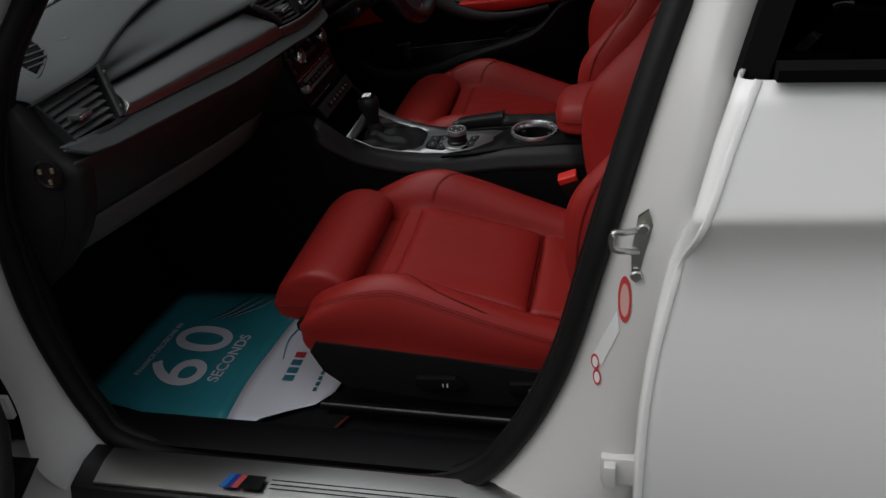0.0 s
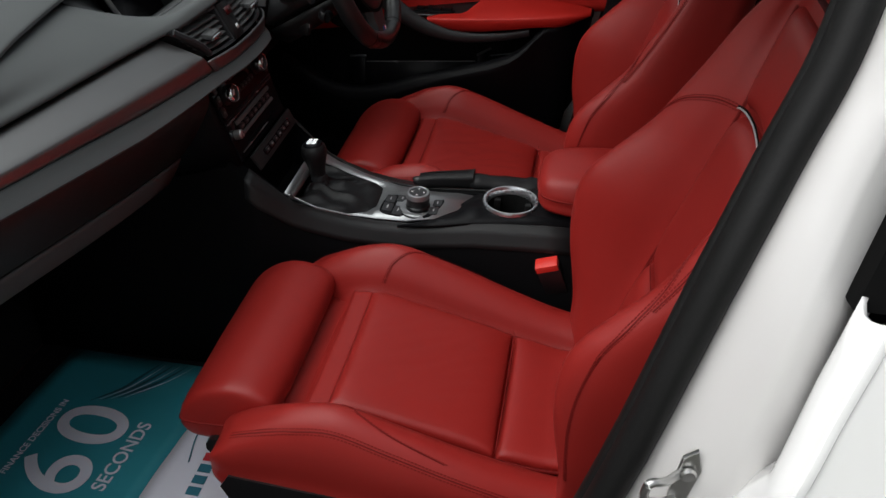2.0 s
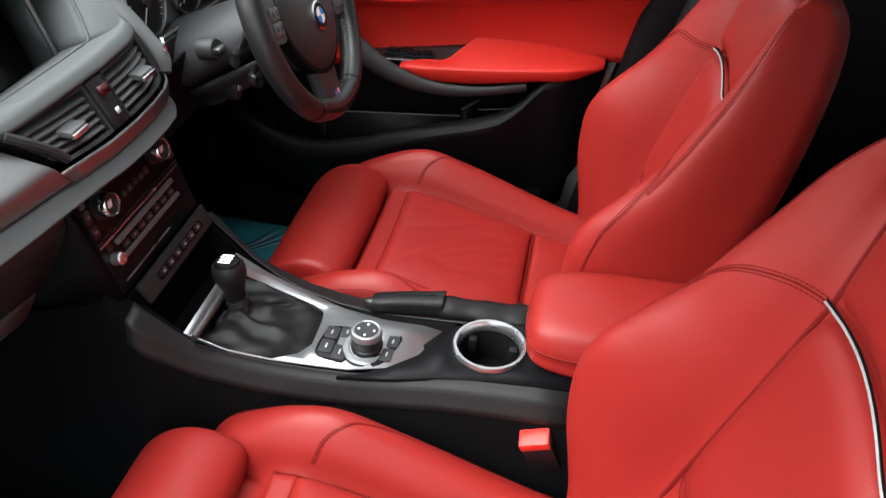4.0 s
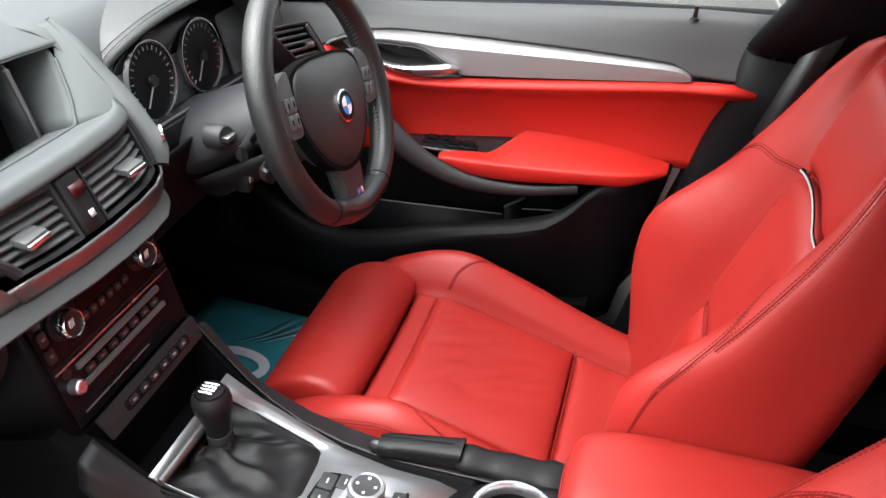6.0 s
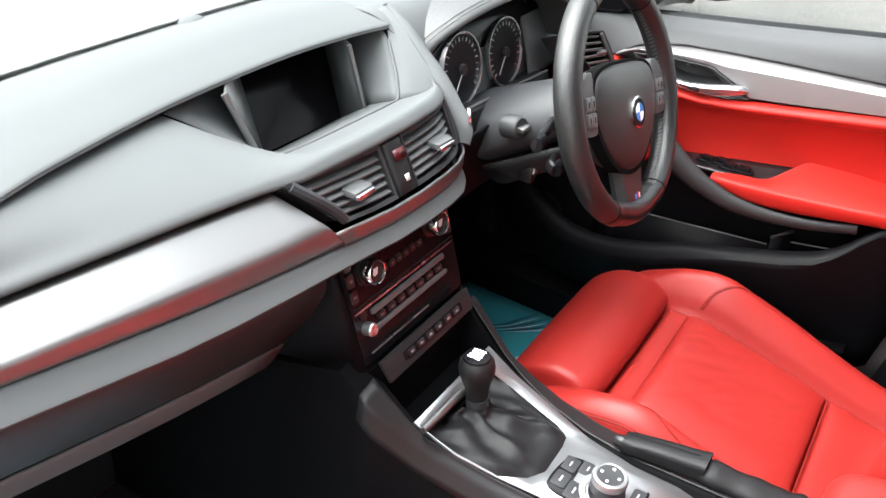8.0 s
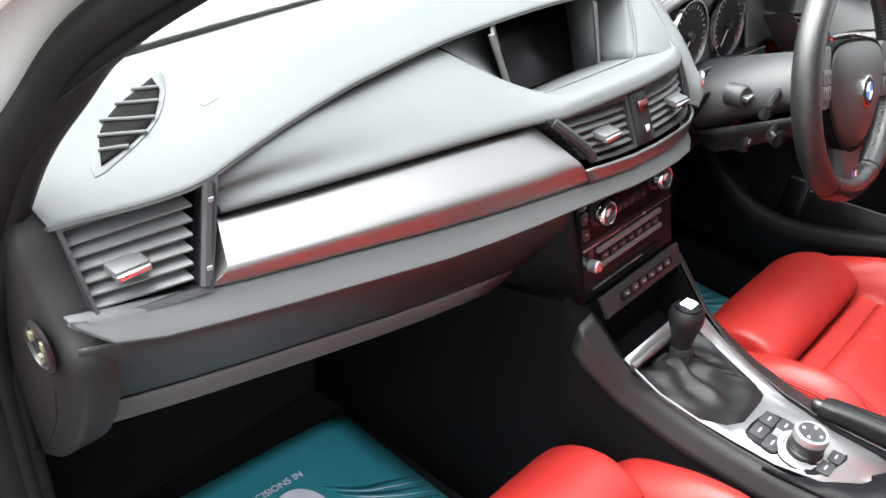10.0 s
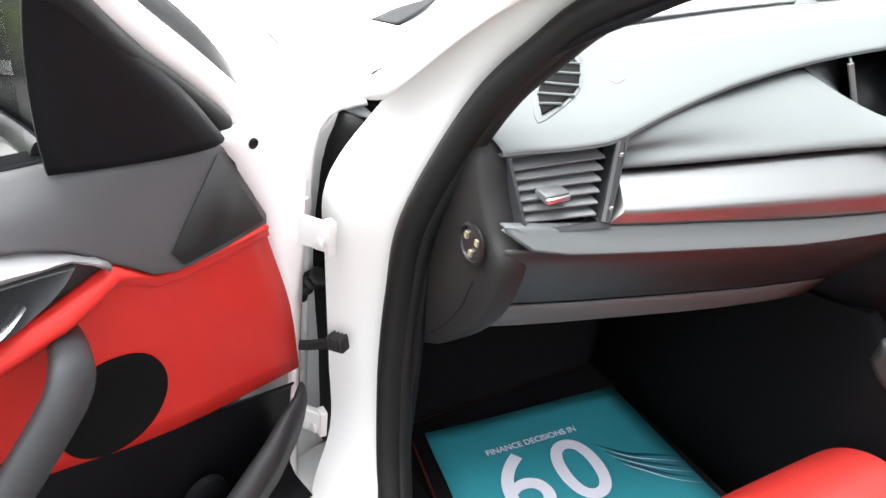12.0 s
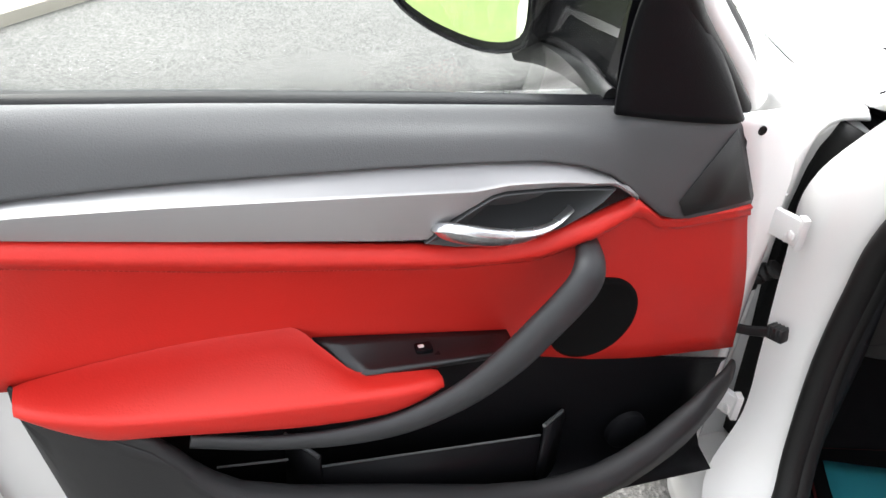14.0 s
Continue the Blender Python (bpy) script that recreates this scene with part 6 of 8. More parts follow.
# seat belt buckle
buckle = thing("belt_buckle", "black seat belt buckle with a red release button", "buckle", (0.0, -0.095, 0.55))
bm = B()
bt = Matrix.Translation((-0.006, -0.094, 0.606)) @ pose(0, 0, 0, 10, -20, 0)
block(bm, (-0.022, -0.013, -0.055), (0.022, 0.013, 0.014), 0.004, 2, bt)
part("housing", bm, SATIN, buckle)
bm = B()
block(bm, (-0.0225, -0.0135, 0.006), (0.0205, 0.0135, 0.022), 0.003, 2, bt)
part("button", bm, BUCKLE_RED, buckle, "bright red release button")
copy_thing(buckle, Matrix.Translation((-0.075, 0.145, 0.54)))


# ---- steering wheel and column ----
WC, WT = Vector((-0.480, 0.374, 1.010)), 21
cm = Matrix.Translation(WC) @ pose(0, 0, 0, 0, 61, 0)   # the column: local z faces the driver, local x points down
wm = Matrix.Translation(WC) @ pose(0, 0, 0, 0, 90 - WT, 0) @ pose(0, 0, 0, 0, 0, -10)   # the wheel is turned a little to the right


def wl(a, r, h=0.0):
    """Angle clockwise from the top as the driver sees it."""
    q = radians(a)
    return wm @ Vector((-r * math.cos(q), r * math.sin(q), h))


wheel = thing("steering_wheel", "three-spoke black leather sports steering wheel", "steering wheel", tuple(WC))
for a0, a1, mt, nm in ((-34, 34, RIM_LEATHER, "rim_top"), (34, 150, RIM_PERF, "rim_grip"), (150, 210, RIM_LEATHER, "rim_bottom"), (210, 326, RIM_PERF, "rim_grip")):
    bm = B()
    tube(bm, [wl(lerp(a0, a1, k / 24), 0.171 - 0.004 * (abs(lerp(a0, a1, k / 24) - 180) < 25)) for k in range(25)], 0.0182, 18, False, 1.10, wm.to_3x3() @ Vector((0, 0, 1)))
    part(nm, bm, mt, wheel, "smooth black leather" if mt == RIM_LEATHER else "perforated black leather")
for a in (34, 150, 210, 326):
    bm = B()
    tube(bm, [wl(a - 0.35, 0.171), wl(a + 0.35, 0.171)], 0.0187, 18, False, 1.10, wm.to_3x3() @ Vector((0, 0, 1)))
    part("rim_joint", bm, VOID, wheel)
for lo in (34, 210):
    bm = B()
    for k in range(46):
        a = lo + 1 + k * 2.5
        tube(bm, [wl(a, 0.1535, 0.004), wl(a + 1.2, 0.1535, -0.004)], 0.0010, 5)
    tagged(part("stitching", bm, SLAT, wheel, "fine pale stitches inside the rim"), kind="stuff")
# airbag pad
bm = B()
outline = [(-0.060, -0.045), (-0.061, 0.0), (-0.060, 0.045), (-0.052, 0.085), (-0.032, 0.103), (0.0, 0.104), (0.034, 0.093), (0.066, 0.070), (0.090, 0.038), (0.098, 0.0), (0.090, -0.038), (0.066, -0.070), (0.034, -0.093), (0.0, -0.104), (-0.032, -0.103), (-0.052, -0.085)]
def hub(k, h):
    return [wm @ Vector((x * k + 0.005, y * k, h)) for x, y in spline_2d]
spline_2d = [(p.x, p.y) for p in spline([(x, y, 0) for x, y in outline], 4, True)]
mesh_rows(bm, [hub(0.94, -0.03), hub(0.985, -0.012), hub(1.0, 0.002), hub(0.985, 0.0075), hub(0.94, 0.0115), hub(0.7, 0.0185), hub(0.40, 0.0215), hub(0.02, 0.0225)], True)
hp = part("airbag_pad", bm, PAD, wheel, "black moulded airbag pad")
bm = B()
mesh_rows(bm, [hub(0.9, -0.02), hub(1.055, -0.012), hub(1.06, 0.0068), hub(0.98, 0.0072)], True)
part("pad_gap", bm, VOID, wheel, "dark gap round the airbag pad")
E_C = wm @ Vector((0.018, 0, 0.0225))
E_N = wm.to_3x3() @ Vector((0, 0, 1))
bm = B()
disc(bm, E_C, E_N, [(0.0235, -0.002), (0.0235, 0.002), (0.021, 0.003), (0.0, 0.003)], 36)
em = part("badge", bm, CHROME, hp, "round metal badge with blue and white quarters")
bm = B()
disc(bm, E_C + E_N * 0.003, E_N, [(0.021, 0), (0.021, 0.0006), (0.0, 0.0006)], 36)
part("badge_ring", bm, GLOSS, em)
for k in range(4):
    bm = B()
    a0 = 90 * k
    pts = [(0, 0)] + [(0.0135 * math.cos(radians(a0 + 9 * j)), 0.0135 * math.sin(radians(a0 + 9 * j))) for j in range(11)]
    plate(bm, pts, lambda u, v, w: wm @ Vector((0.018 + u, v, 0.0262 + w)), 0.0005)
    part("badge_quarter", bm, BLUE if k % 2 else WHITE_MARK, em)
# spokes
for sgn in (-1, 1):
    bm = B()
    rows = []
    for t in range(7):
        r = lerp(0.050, 0.160, t / 6)
        c = wm @ Vector((lerp(0.004, -0.006, t / 6), sgn * r, lerp(-0.004, -0.006, t / 6)))
        w = lerp(0.038, 0.022, t / 6) if t < 6 else 0.03
        ux = wm.to_3x3() @ Vector((1, 0, 0))
        uz = wm.to_3x3() @ Vector((0, 0, 1))
        rows.append([c - ux * w, c - ux * w * 0.8 + uz * 0.010, c + ux * w * 0.8 + uz * 0.010, c + ux * w, c + ux * w * 0.8 - uz * 0.012, c - ux * w * 0.8 - uz * 0.012])
    mesh_rows(bm, [spline(r, 2, True) for r in rows], True, False, True)
    sp = part("spoke", bm, PAD, wheel, "black spoke", angle=60)
    # satin grey insert with its four keys
    bm = B()
    ins = [(p.x, p.y) for p in spline([(-0.052, 0.108, 0), (-0.040, 0.138, 0), (-0.015, 0.148, 0), (0.015, 0.150, 0), (0.030, 0.145, 0), (0.034, 0.125, 0), (0.032, 0.105, 0), (0.005, 0.1075, 0), (-0.025, 0.108, 0)], 4, True)]
    plate(bm, [(x, sgn * y) for x, y in ins], lambda u, v, w: wm @ Vector((u, v, w - 0.006)), 0.014, 0.003)
    panel = part("spoke_insert", bm, SHOULDER, sp, "satin grey spoke insert")
    for x in (-0.010, 0.012):
        for y in (0.117, 0.131):
            bm = B()
            block(bm, (-0.0095, -0.006, -0.002), (0.0095, 0.006, 0.003), 0.0015, 2, wm @ Matrix.Translation((x, sgn * y, 0.0085)))
            kb = part("spoke_button", bm, SLAT, panel)
            bm = B()
            block(bm, (-0.004, -0.0015, 0), (0.004, 0.0015, 0.0005), 0, 1, wm @ Matrix.Translation((x, sgn * y, 0.0114)))
            part("mark", bm, BLACK, kb)
bm = B()
rows = []
for t in range(7):
    r = lerp(0.055, 0.165, t / 6)
    w = lerp(0.050, 0.028, t / 6)
    rows.append([wm @ Vector((r, y * w, h)) for y, h in ((-1, -0.008), (-0.85, 0.006), (0.85, 0.006), (1, -0.008), (0.8, -0.018), (-0.8, -0.018))])
mesh_rows(bm, rows, True, False, True)
ls = part("lower_spoke", bm, PAD, wheel, "satin black lower spoke")
for k, mt in enumerate((BLUE, BLUE_DARK, SIGN_RED, WHITE_MARK)):
    bm = B()
    block(bm, (-0.004, -0.0018 + k * 0.0042, 0.0), (0.004, 0.0018 + k * 0.0042, 0.001), 0, 1, wm @ Matrix.Translation((0.145, 0.004, 0.0062)))
    part("badge_stripe", bm, mt, ls)
# column shroud and stalks
bm = B()
rows = []
for t in range(6):
    h = lerp(-0.03, -0.22, t / 5)
    w = lerp(0.055, 0.075, t / 5)
    rows.append([cm @ Vector((x * w * (1.0 if x < 0 else 0.45) + 0.005, y * w * 1.2, h)) for x, y in [(math.cos(a), math.sin(a)) for a in (2 * math.pi * j / 24 for j in range(24))]])
mesh_rows(bm, rows, True, False, True)
col = thing("steering_column", "black steering column shroud with stalks", "steering column", tuple(WC + Vector((-0.12, 0, -0.1))))
part("upper_shroud", bm, GRIP, col, "grey upper column shroud", angle=60)
bm = B()
rows = []
for t in range(6):
    h = lerp(-0.034, -0.22, t / 5)
    w = lerp(0.053, 0.072, t / 5)
    rows.append([cm @ Vector((0.032 + x * w * 0.75, y * w * 1.15, h)) for x, y in [(math.cos(a), math.sin(a)) for a in (-math.pi / 2 + math.pi * j / 14 for j in range(15))]])
mesh_rows(bm, rows)
part("lower_shroud", bm, DIM, col, "black lower column shroud", shell=0.004, angle=60)
for dx, dz, ln in ((-0.01, -0.085, 0.15), (0.045, -0.10, 0.10)):
    for sgn in (-1, 1):
        bm = B()
        pts = [cm @ Vector((dx, sgn * 0.05, dz)), cm @ Vector((dx + 0.005, sgn * 0.09, dz + 0.004)), cm @ Vector((dx + 0.012, sgn * ln, dz + 0.015))]
        tube(bm, spline(pts, 4), 0.007, 10, False, 1.4, (0, 0, 1))
        st = part("stalk", bm, SATIN, col, "black control stalk")
        bm = B()
        tube(bm, [pts[2] - Vector((0, sgn * 0.02, 0)), pts[2]], 0.0095, 12, False, 1.2, (0, 0, 1))
        part("stalk_end", bm, BLACK, st)
bm = B()
disc(bm, (-0.604, 0.287, 0.960), (0.9, -0.2, 0.2), [(0.018, -0.02), (0.018, 0.006), (0.015, 0.010), (0.0, 0.010)], 24)
ks = part("rotary_switch", bm, GRIP, col, "black rotary switch")
bm = B()
block(bm, (-0.004, -0.012, -0.004), (0.008, 0.012, 0.004), 0.002, 2, Matrix.Translation((-0.594, 0.286, 0.962)))
part("switch_bar", bm, STEEL, ks)
bm = B()
block(bm, (-0.60, 0.307, 0.862), (-0.578, 0.327, 0.893), 0.006)
tp = part("adjuster", bm, SATIN, col, "black column adjuster")
bm = B()
block(bm, (-0.579, 0.311, 0.880), (-0.576, 0.323, 0.889), 0)
part("mark", bm, MARK_GREY, tp)
# pedals
ped = thing("pedal_set", "three black rubber pedals in the driver footwell", "pedals", (-1.0, 0.38, 0.3))
for y, w, z in ((0.30, 0.03, 0.42), (0.40, 0.032, 0.42), (0.49, 0.022, 0.38)):
    bm = B()
    block(bm, (-0.008, -w, -0.03), (0.008, w, 0.03), 0.004, 2, Matrix.Translation((-1.0, y, z)) @ pose(0, 0, 0, 0, 30, 0))
    tube(bm, [(-1.005, y, z + 0.02), (-1.06, y, 0.62)], 0.008, 8)
    part("pedal", bm, RUBBER, ped)


# ---- front seats ----
def front_seat(cy, dx, dz, recline, label, outer, bx=0.0, bz=0.0, full=0.0, join=0.526):
    """outer: -1 where the sill is on the low-y side."""
    seat = thing("front_seat", label, "car seat", (-0.1 + dx, cy, 0.30), "front seats")

    def S(x, y, z):
        return V(x + dx, cy + y, z + dz)

    def pz(x):
        return along(x, [(-0.47, 0.585), (-0.40, 0.600), (-0.30, 0.606), (-0.18, 0.578), (-0.05, 0.546), (0.02, 0.532), (0.10, 0.530), (0.15, 0.54)])

    # base cushion with its two bolsters
    bm = B()
    rows = []
    for x, hb, wd, drop in ((-0.478, -0.050, 0.930, 0.055), (-0.472, -0.018, 0.975, 0.075), (-0.445, 0.012, 1.0, 0.095), (-0.40, 0.030, 1.0, 0.10), (-0.345, 0.052, 1.0, 0.10), (-0.28, 0.064, 1.0, 0.105), (-0.20, 0.058, 1.0, 0.10),
                            (-0.10, 0.046, 0.99, 0.09), (0.0, 0.034, 0.97, 0.08), (0.08, 0.022, 0.95, 0.075), (0.14, 0.0, 0.92, 0.06)):
        p = pz(x) - 0.012
        front = x < -0.36
        mid = p - (0.055 if front else 0.012)
        half = [(0.0, mid), (0.09, mid), (0.150, mid + (0.006 if front else 0.0)), (0.172, p + hb * 0.55), (0.202, p + hb * 1.0 + 0.004), (0.232, p + hb * 0.85), (0.248, p + hb * 0.3 - 0.01), (0.246, p - drop * 0.55), (0.232, p - drop), (0.10, p - drop)]
        loop = [(-y * wd, z) for y, z in half[::-1]] + [(y * wd, z) for y, z in half[1:]]
        rows.append([S(x, y, z) for y, z in loop])
    net(bm, rows, 4, 4, True, False, True)
    cushion = part("seat_cushion", bm, RED, seat, "red leather side bolsters and base", angle=75)
    hw_at = lambda x: along(x, [(-0.34, 0.151), (-0.05, 0.147), (0.13, 0.136)])
    # centre insert, front and rear fields with a sewn joint between
    def insert(name, x0, x1, half, puff, nx=40, ny=36, crease=0.0):
        b = B()
        rr = []
        for i in range(nx + 1):
            t = i / nx
            x = lerp(x0, x1, t)
            e = 1 - abs(2 * t - 1) ** 6
            row = []
            for j in range(ny + 1):
                s = -1 + 2 * j / ny
                edge = (1 - abs(s) ** 5) * e
                along_f, cross_f = x * 0.75 + s * 0.10, s * 0.115 - x * 0.62
                w = noise.noise(Vector((along_f * 7 + cy, cross_f * 34, cy * 3)))
                fold = crease * edge * max(0.0, 1 - abs(w) * 4)
                bow = 0.006 * (s * s)
                row.append(S(x, s * half(x), pz(x) - 0.016 + puff * edge ** 0.6 - fold + bow * (1 if abs(s) < 1 else 0.2)))
            rr.append(row)
        mesh_rows(b, rr)
        return part(name, b, RED, seat, "red leather seat insert", shell=0.01, angle=80)
    for sg in (-1, 1):
        b = B()
        tube(b, spline([S(x, sg * hw_at(x), pz(x) - 0.0165) for x in (-0.33, -0.27, -0.20, -0.13, -0.06, 0.0, 0.06, 0.11)], 4), 0.0030, 8)
        part("seam", b, SEAM_SHADE, cushion, "dark red tube shading the seam beside the seat insert")
    hw = lambda x: along(x, [(-0.34, 0.150), (-0.05, 0.146), (0.13, 0.135)])
    insert("seat_insert", -0.318, -0.056, hw, 0.020, crease=0.0022 if outer > 0 else 0.0008)
    insert("rear_insert", -0.054, 0.12, hw, 0.017, 20)
    b = B()
    for x in (-0.055,):
        tube(b, spline([S(x, y, pz(x) - 0.0045 + 0.004 * (y / 0.146) ** 2) for y in (-0.146, -0.07, 0, 0.07, 0.146)], 5), 0.0009, 6)
    part("cross_seam", b, RED_DARK, seat)
    # pleat in the gap before the thigh support
    insert("front_pleat", -0.352, -0.314, lambda x: 0.152, 0.002, 6)
    b = B()
    net(b, [[S(x, y, z) for y in (-0.16, -0.08, 0, 0.08, 0.16)] for x, z in ((-0.352, 0.585), (-0.362, 0.566), (-0.385, 0.560), (-0.41, 0.565), (-0.43, 0.555))])
    part("thigh_gap", b, RED, seat, shell=0.004)
    # adjustable thigh support, pushed further back on the driver seat
    slide = 0.030 if outer > 0 else 0.0
    b = B()
    rr = []
    prof = [(-0.398, 0.560), (-0.390, 0.590), (-0.398, 0.612), (-0.425, 0.628), (-0.465, 0.632), (-0.505, 0.618), (-0.538, 0.590), (-0.556, 0.556), (-0.555, 0.528), (-0.53, 0.512), (-0.46, 0.512), (-0.42, 0.525)]
    for y, k in ((-0.178, 0.55), (-0.176, 0.80), (-0.170, 0.93), (-0.155, 0.985), (-0.12, 1.0), (0.0, 1.015), (0.12, 1.0), (0.155, 0.985), (0.170, 0.93), (0.176, 0.80), (0.178, 0.55)):
        rr.append([S(slide - 0.47 + (x + 0.47) * k, y, 0.565 + (z - 0.565) * k) for x, z in prof])
    net(b, rr, 3, 3, True, False, True)
    th = part("thigh_support", b, RED, seat, "extended red leather thigh support", angle=75)
    for sg in (-1, 1):
        b = B()
        tube(b, snap(th, spline([S(slide + x, sg * y, z) for x, y, z in ((-0.562, 0.10, 0.545), (-0.562, 0.150, 0.545), (-0.550, 0.176, 0.549), (-0.50, 0.1795, 0.552), (-0.42, 0.1795, 0.556), (-0.392, 0.170, 0.560))], 6), 0.0002), 0.0015, 6)
        part("seam", b, RED_DARK, th)
    # bolster seams: a dark tube painted as the groove's shade, thread on each side
    for sg in (-1, 1):
        def bol(x, f):
            """On the bolster crown at x; f moves it from the inner seam (0) to the outer side (1)."""
            hb = along(x, [(-0.478, -0.03), (-0.445, 0.012), (-0.40, 0.030), (-0.345, 0.052), (-0.28, 0.064), (-0.20, 0.058), (-0.10, 0.046), (0.0, 0.034), (0.08, 0.022)])
            p = pz(x) - 0.012
            y, z = along(f, [(0, 0.150), (0.3, 0.172), (0.65, 0.202), (1, 0.232), (1.3, 0.248)]), along(f, [(0, p - 0.005), (0.3, p + hb * 0.55), (0.65, p + hb + 0.0045), (1, p + hb * 0.85 + 0.001), (1.3, p + hb * 0.3 - 0.01)])
            return S(x, sg * y, z + 0.0018)
        line = [bol(x, f) for x, f in ((0.06, 1.12), (0.0, 1.12), (-0.10, 1.12), (-0.20, 1.10), (-0.28, 1.08), (-0.345, 1.08), (-0.40, 1.05), (-0.44, 0.98))]
        c = spline(line, 5)
        for off in (-0.0045, 0.0045):
            b = B()
            stitches(b, snap(cushion, [q + Vector((0, sg * off * 0.5, -off * 0.85)) for q in c]), 0.0056, 0.0038, 0.0006)
            part("stitching", b, RED_DARK, cushion)
        b = B()
        tube(b, snap(cushion, c, 0.0), 0.0011, 6)
        part("seam", b, SEAM_SHADE, cushion)
        # short curved seam running off the bolster at the front of the insert
        c = spline([bol(x, f) for x, f in ((-0.300, 0.12), (-0.285, 0.42), (-0.25, 0.70), (-0.20, 0.86), (-0.12, 0.96))], 6)
        for off in (-0.003, 0.003):
            b = B()
            stitches(b, snap(cushion, [q + Vector((off, 0, 0.0012)) for q in c]), 0.0056, 0.0038, 0.0006)
            part("stitching", b, RED_DARK, cushion)
        b = B()
        tube(b, snap(cushion, c, 0.0), 0.0012, 6)
        part("seam", b, SEAM_SHADE, cushion)

    # backrest
    R = radians(recline)
    up, fw = Vector((math.sin(R), 0, math.cos(R))), Vector((-math.cos(R), 0, math.sin(R)))
    foot = S(0.074 + bx, 0, 0.520 + bz)

    def K(s, y, n):
        return foot + up * s + fw * n + Vector((0, y, 0))
    bol_h = [(-0.03, 0.0), (0.0, 0.034), (0.06, 0.054), (0.114, 0.080), (0.16, 0.103), (0.21, 0.122), (0.27, 0.135), (0.31, 0.128), (0.36, 0.105), (0.42, 0.076), (0.53, 0.048), (0.64, 0.030), (0.70, 0.016)]
    seam_y = [(0.0, 0.116), (0.05, 0.122), (0.19, 0.132), (0.325, 0.130), (0.425, 0.128), (0.53, 0.128), (0.60, 0.142), (0.66, 0.152), (0.70, 0.150)]
    full_w = [(0.0, 0.225), (0.10, 0.245), (0.25, 0.258), (0.40, 0.255), (0.55, 0.235), (0.64, 0.21), (0.70, 0.17)]
    thick = [(0.0, 0.09), (0.2, 0.11), (0.5, 0.09), (0.64, 0.07), (0.70, 0.05)]
    bm = B()
    rows = []
    for s in (-0.03, 0.0, 0.06, 0.114, 0.16, 0.21, 0.265, 0.31, 0.36, 0.42, 0.48, 0.54, 0.62, 0.68, 0.705):
        h, sy_, w, t = along(s, bol_h), along(s, seam_y), along(s, full_w), along(s, thick)
        if s < 0:
            h, t = 0.0, 0.05
        if s > 0.70:
            t, h = 0.03, 0.005
        half = [(0.0, -0.014), (sy_ * 0.6, -0.014), (sy_, -0.012), (lerp(sy_, w, 0.28), h * 0.45), (lerp(sy_, w, 0.62), h * 0.93), (lerp(sy_, w, 0.86), h * 0.94), (w, h * 0.62), (w * 1.0, lerp(h * 0.5, -t, 0.5)), (w * 0.95, -t * 0.9), (w * 0.6, -t - 0.02)]
        loop = [(-y, n) for y, n in half[::-1]] + half[1:]
        rows.append([K(s, y, n) for y, n in [(-a, b_) for a, b_ in half[::-1]] + half[1:]])
    net(bm, rows, 4, 4, True, False, True)
    back = part("backrest", bm, RED, seat, "red leather backrest with deep bolsters", angle=75)

    def field(name, s0, s1, puff, ns=14, lab="red leather backrest insert"):
        b = B()
        rr = []
        for i in range(ns + 1):
            t = i / ns
            row = []
            for j in range(17):
                q = -1 + j / 8
                arch = (0.028 * (1 - q * q))
                s = lerp(s0 + (arch if name == "upper_back" else 0), s1 + (arch if name == "middle_back" else 0), t)
                e = 1 - abs(2 * t - 1) ** 6
                row.append(K(s, q * along(s, seam_y) * (1 + 0.03 * abs(q) ** 12), full * (1 - abs(q) ** 8) - 0.012 - 0.008 * abs(q) ** 12 - 0.006 * abs(2 * t - 1) ** 12 + puff * ((1 - abs(q) ** 5) * e) ** 0.6))
            rr.append(row)
        mesh_rows(b, rr)
        return part(name, b, RED, seat, lab, shell=0.01, angle=80)
    field("lower_back", 0.0, 0.2465, 0.017)
    field("middle_back", 0.2485, join - 0.002, 0.018)
    field("upper_back", join + 0.002, 0.690, 0.016)
    b = B()
    arch = spline([K(join + 0.028 * (1 - q * q), q * 0.130, 0.002 + full * (1 - abs(q) ** 8) - 0.008 * abs(q) ** 6) for q in (-1, -0.75, -0.5, -0.25, 0, 0.25, 0.5, 0.75, 1)], 5)
    tube(b, arch, 0.0015, 8)
    part("piping", b, PIPING, seat, "pale grey piping across the backrest")
    # thin black tube that paints the shadow line along the piping
    b = B()
    tube(b, [p + up * 0.003 for p in arch], 0.0013, 8)
    part("piping_shadow", b, VOID, seat, "black line standing for the piping's shadow")
    b = B()
    tube(b, spline([K(0.2475, q * 0.130, full * (1 - abs(q) ** 8) - 0.0035 - 0.010 * abs(q) ** 6) for q in (-1, -0.85, -0.7, -0.35, 0, 0.35, 0.7, 0.85, 1)], 5), 0.0012, 6)
    part("seam", b, RED_DARK, back)
    for sg in (-1, 1):
        b = B()
        tube(b, spline([K(s, sg * along(s, seam_y) * 1.005, -0.0125) for s in (0.0, 0.06, 0.13, 0.20, 0.27, 0.34, 0.41, 0.48, 0.53, 0.58, 0.63, 0.68)], 4), 0.0036, 8)
        part("seam", b, SEAM_SHADE, back, "dark red tube shading the seam between bolster and insert")
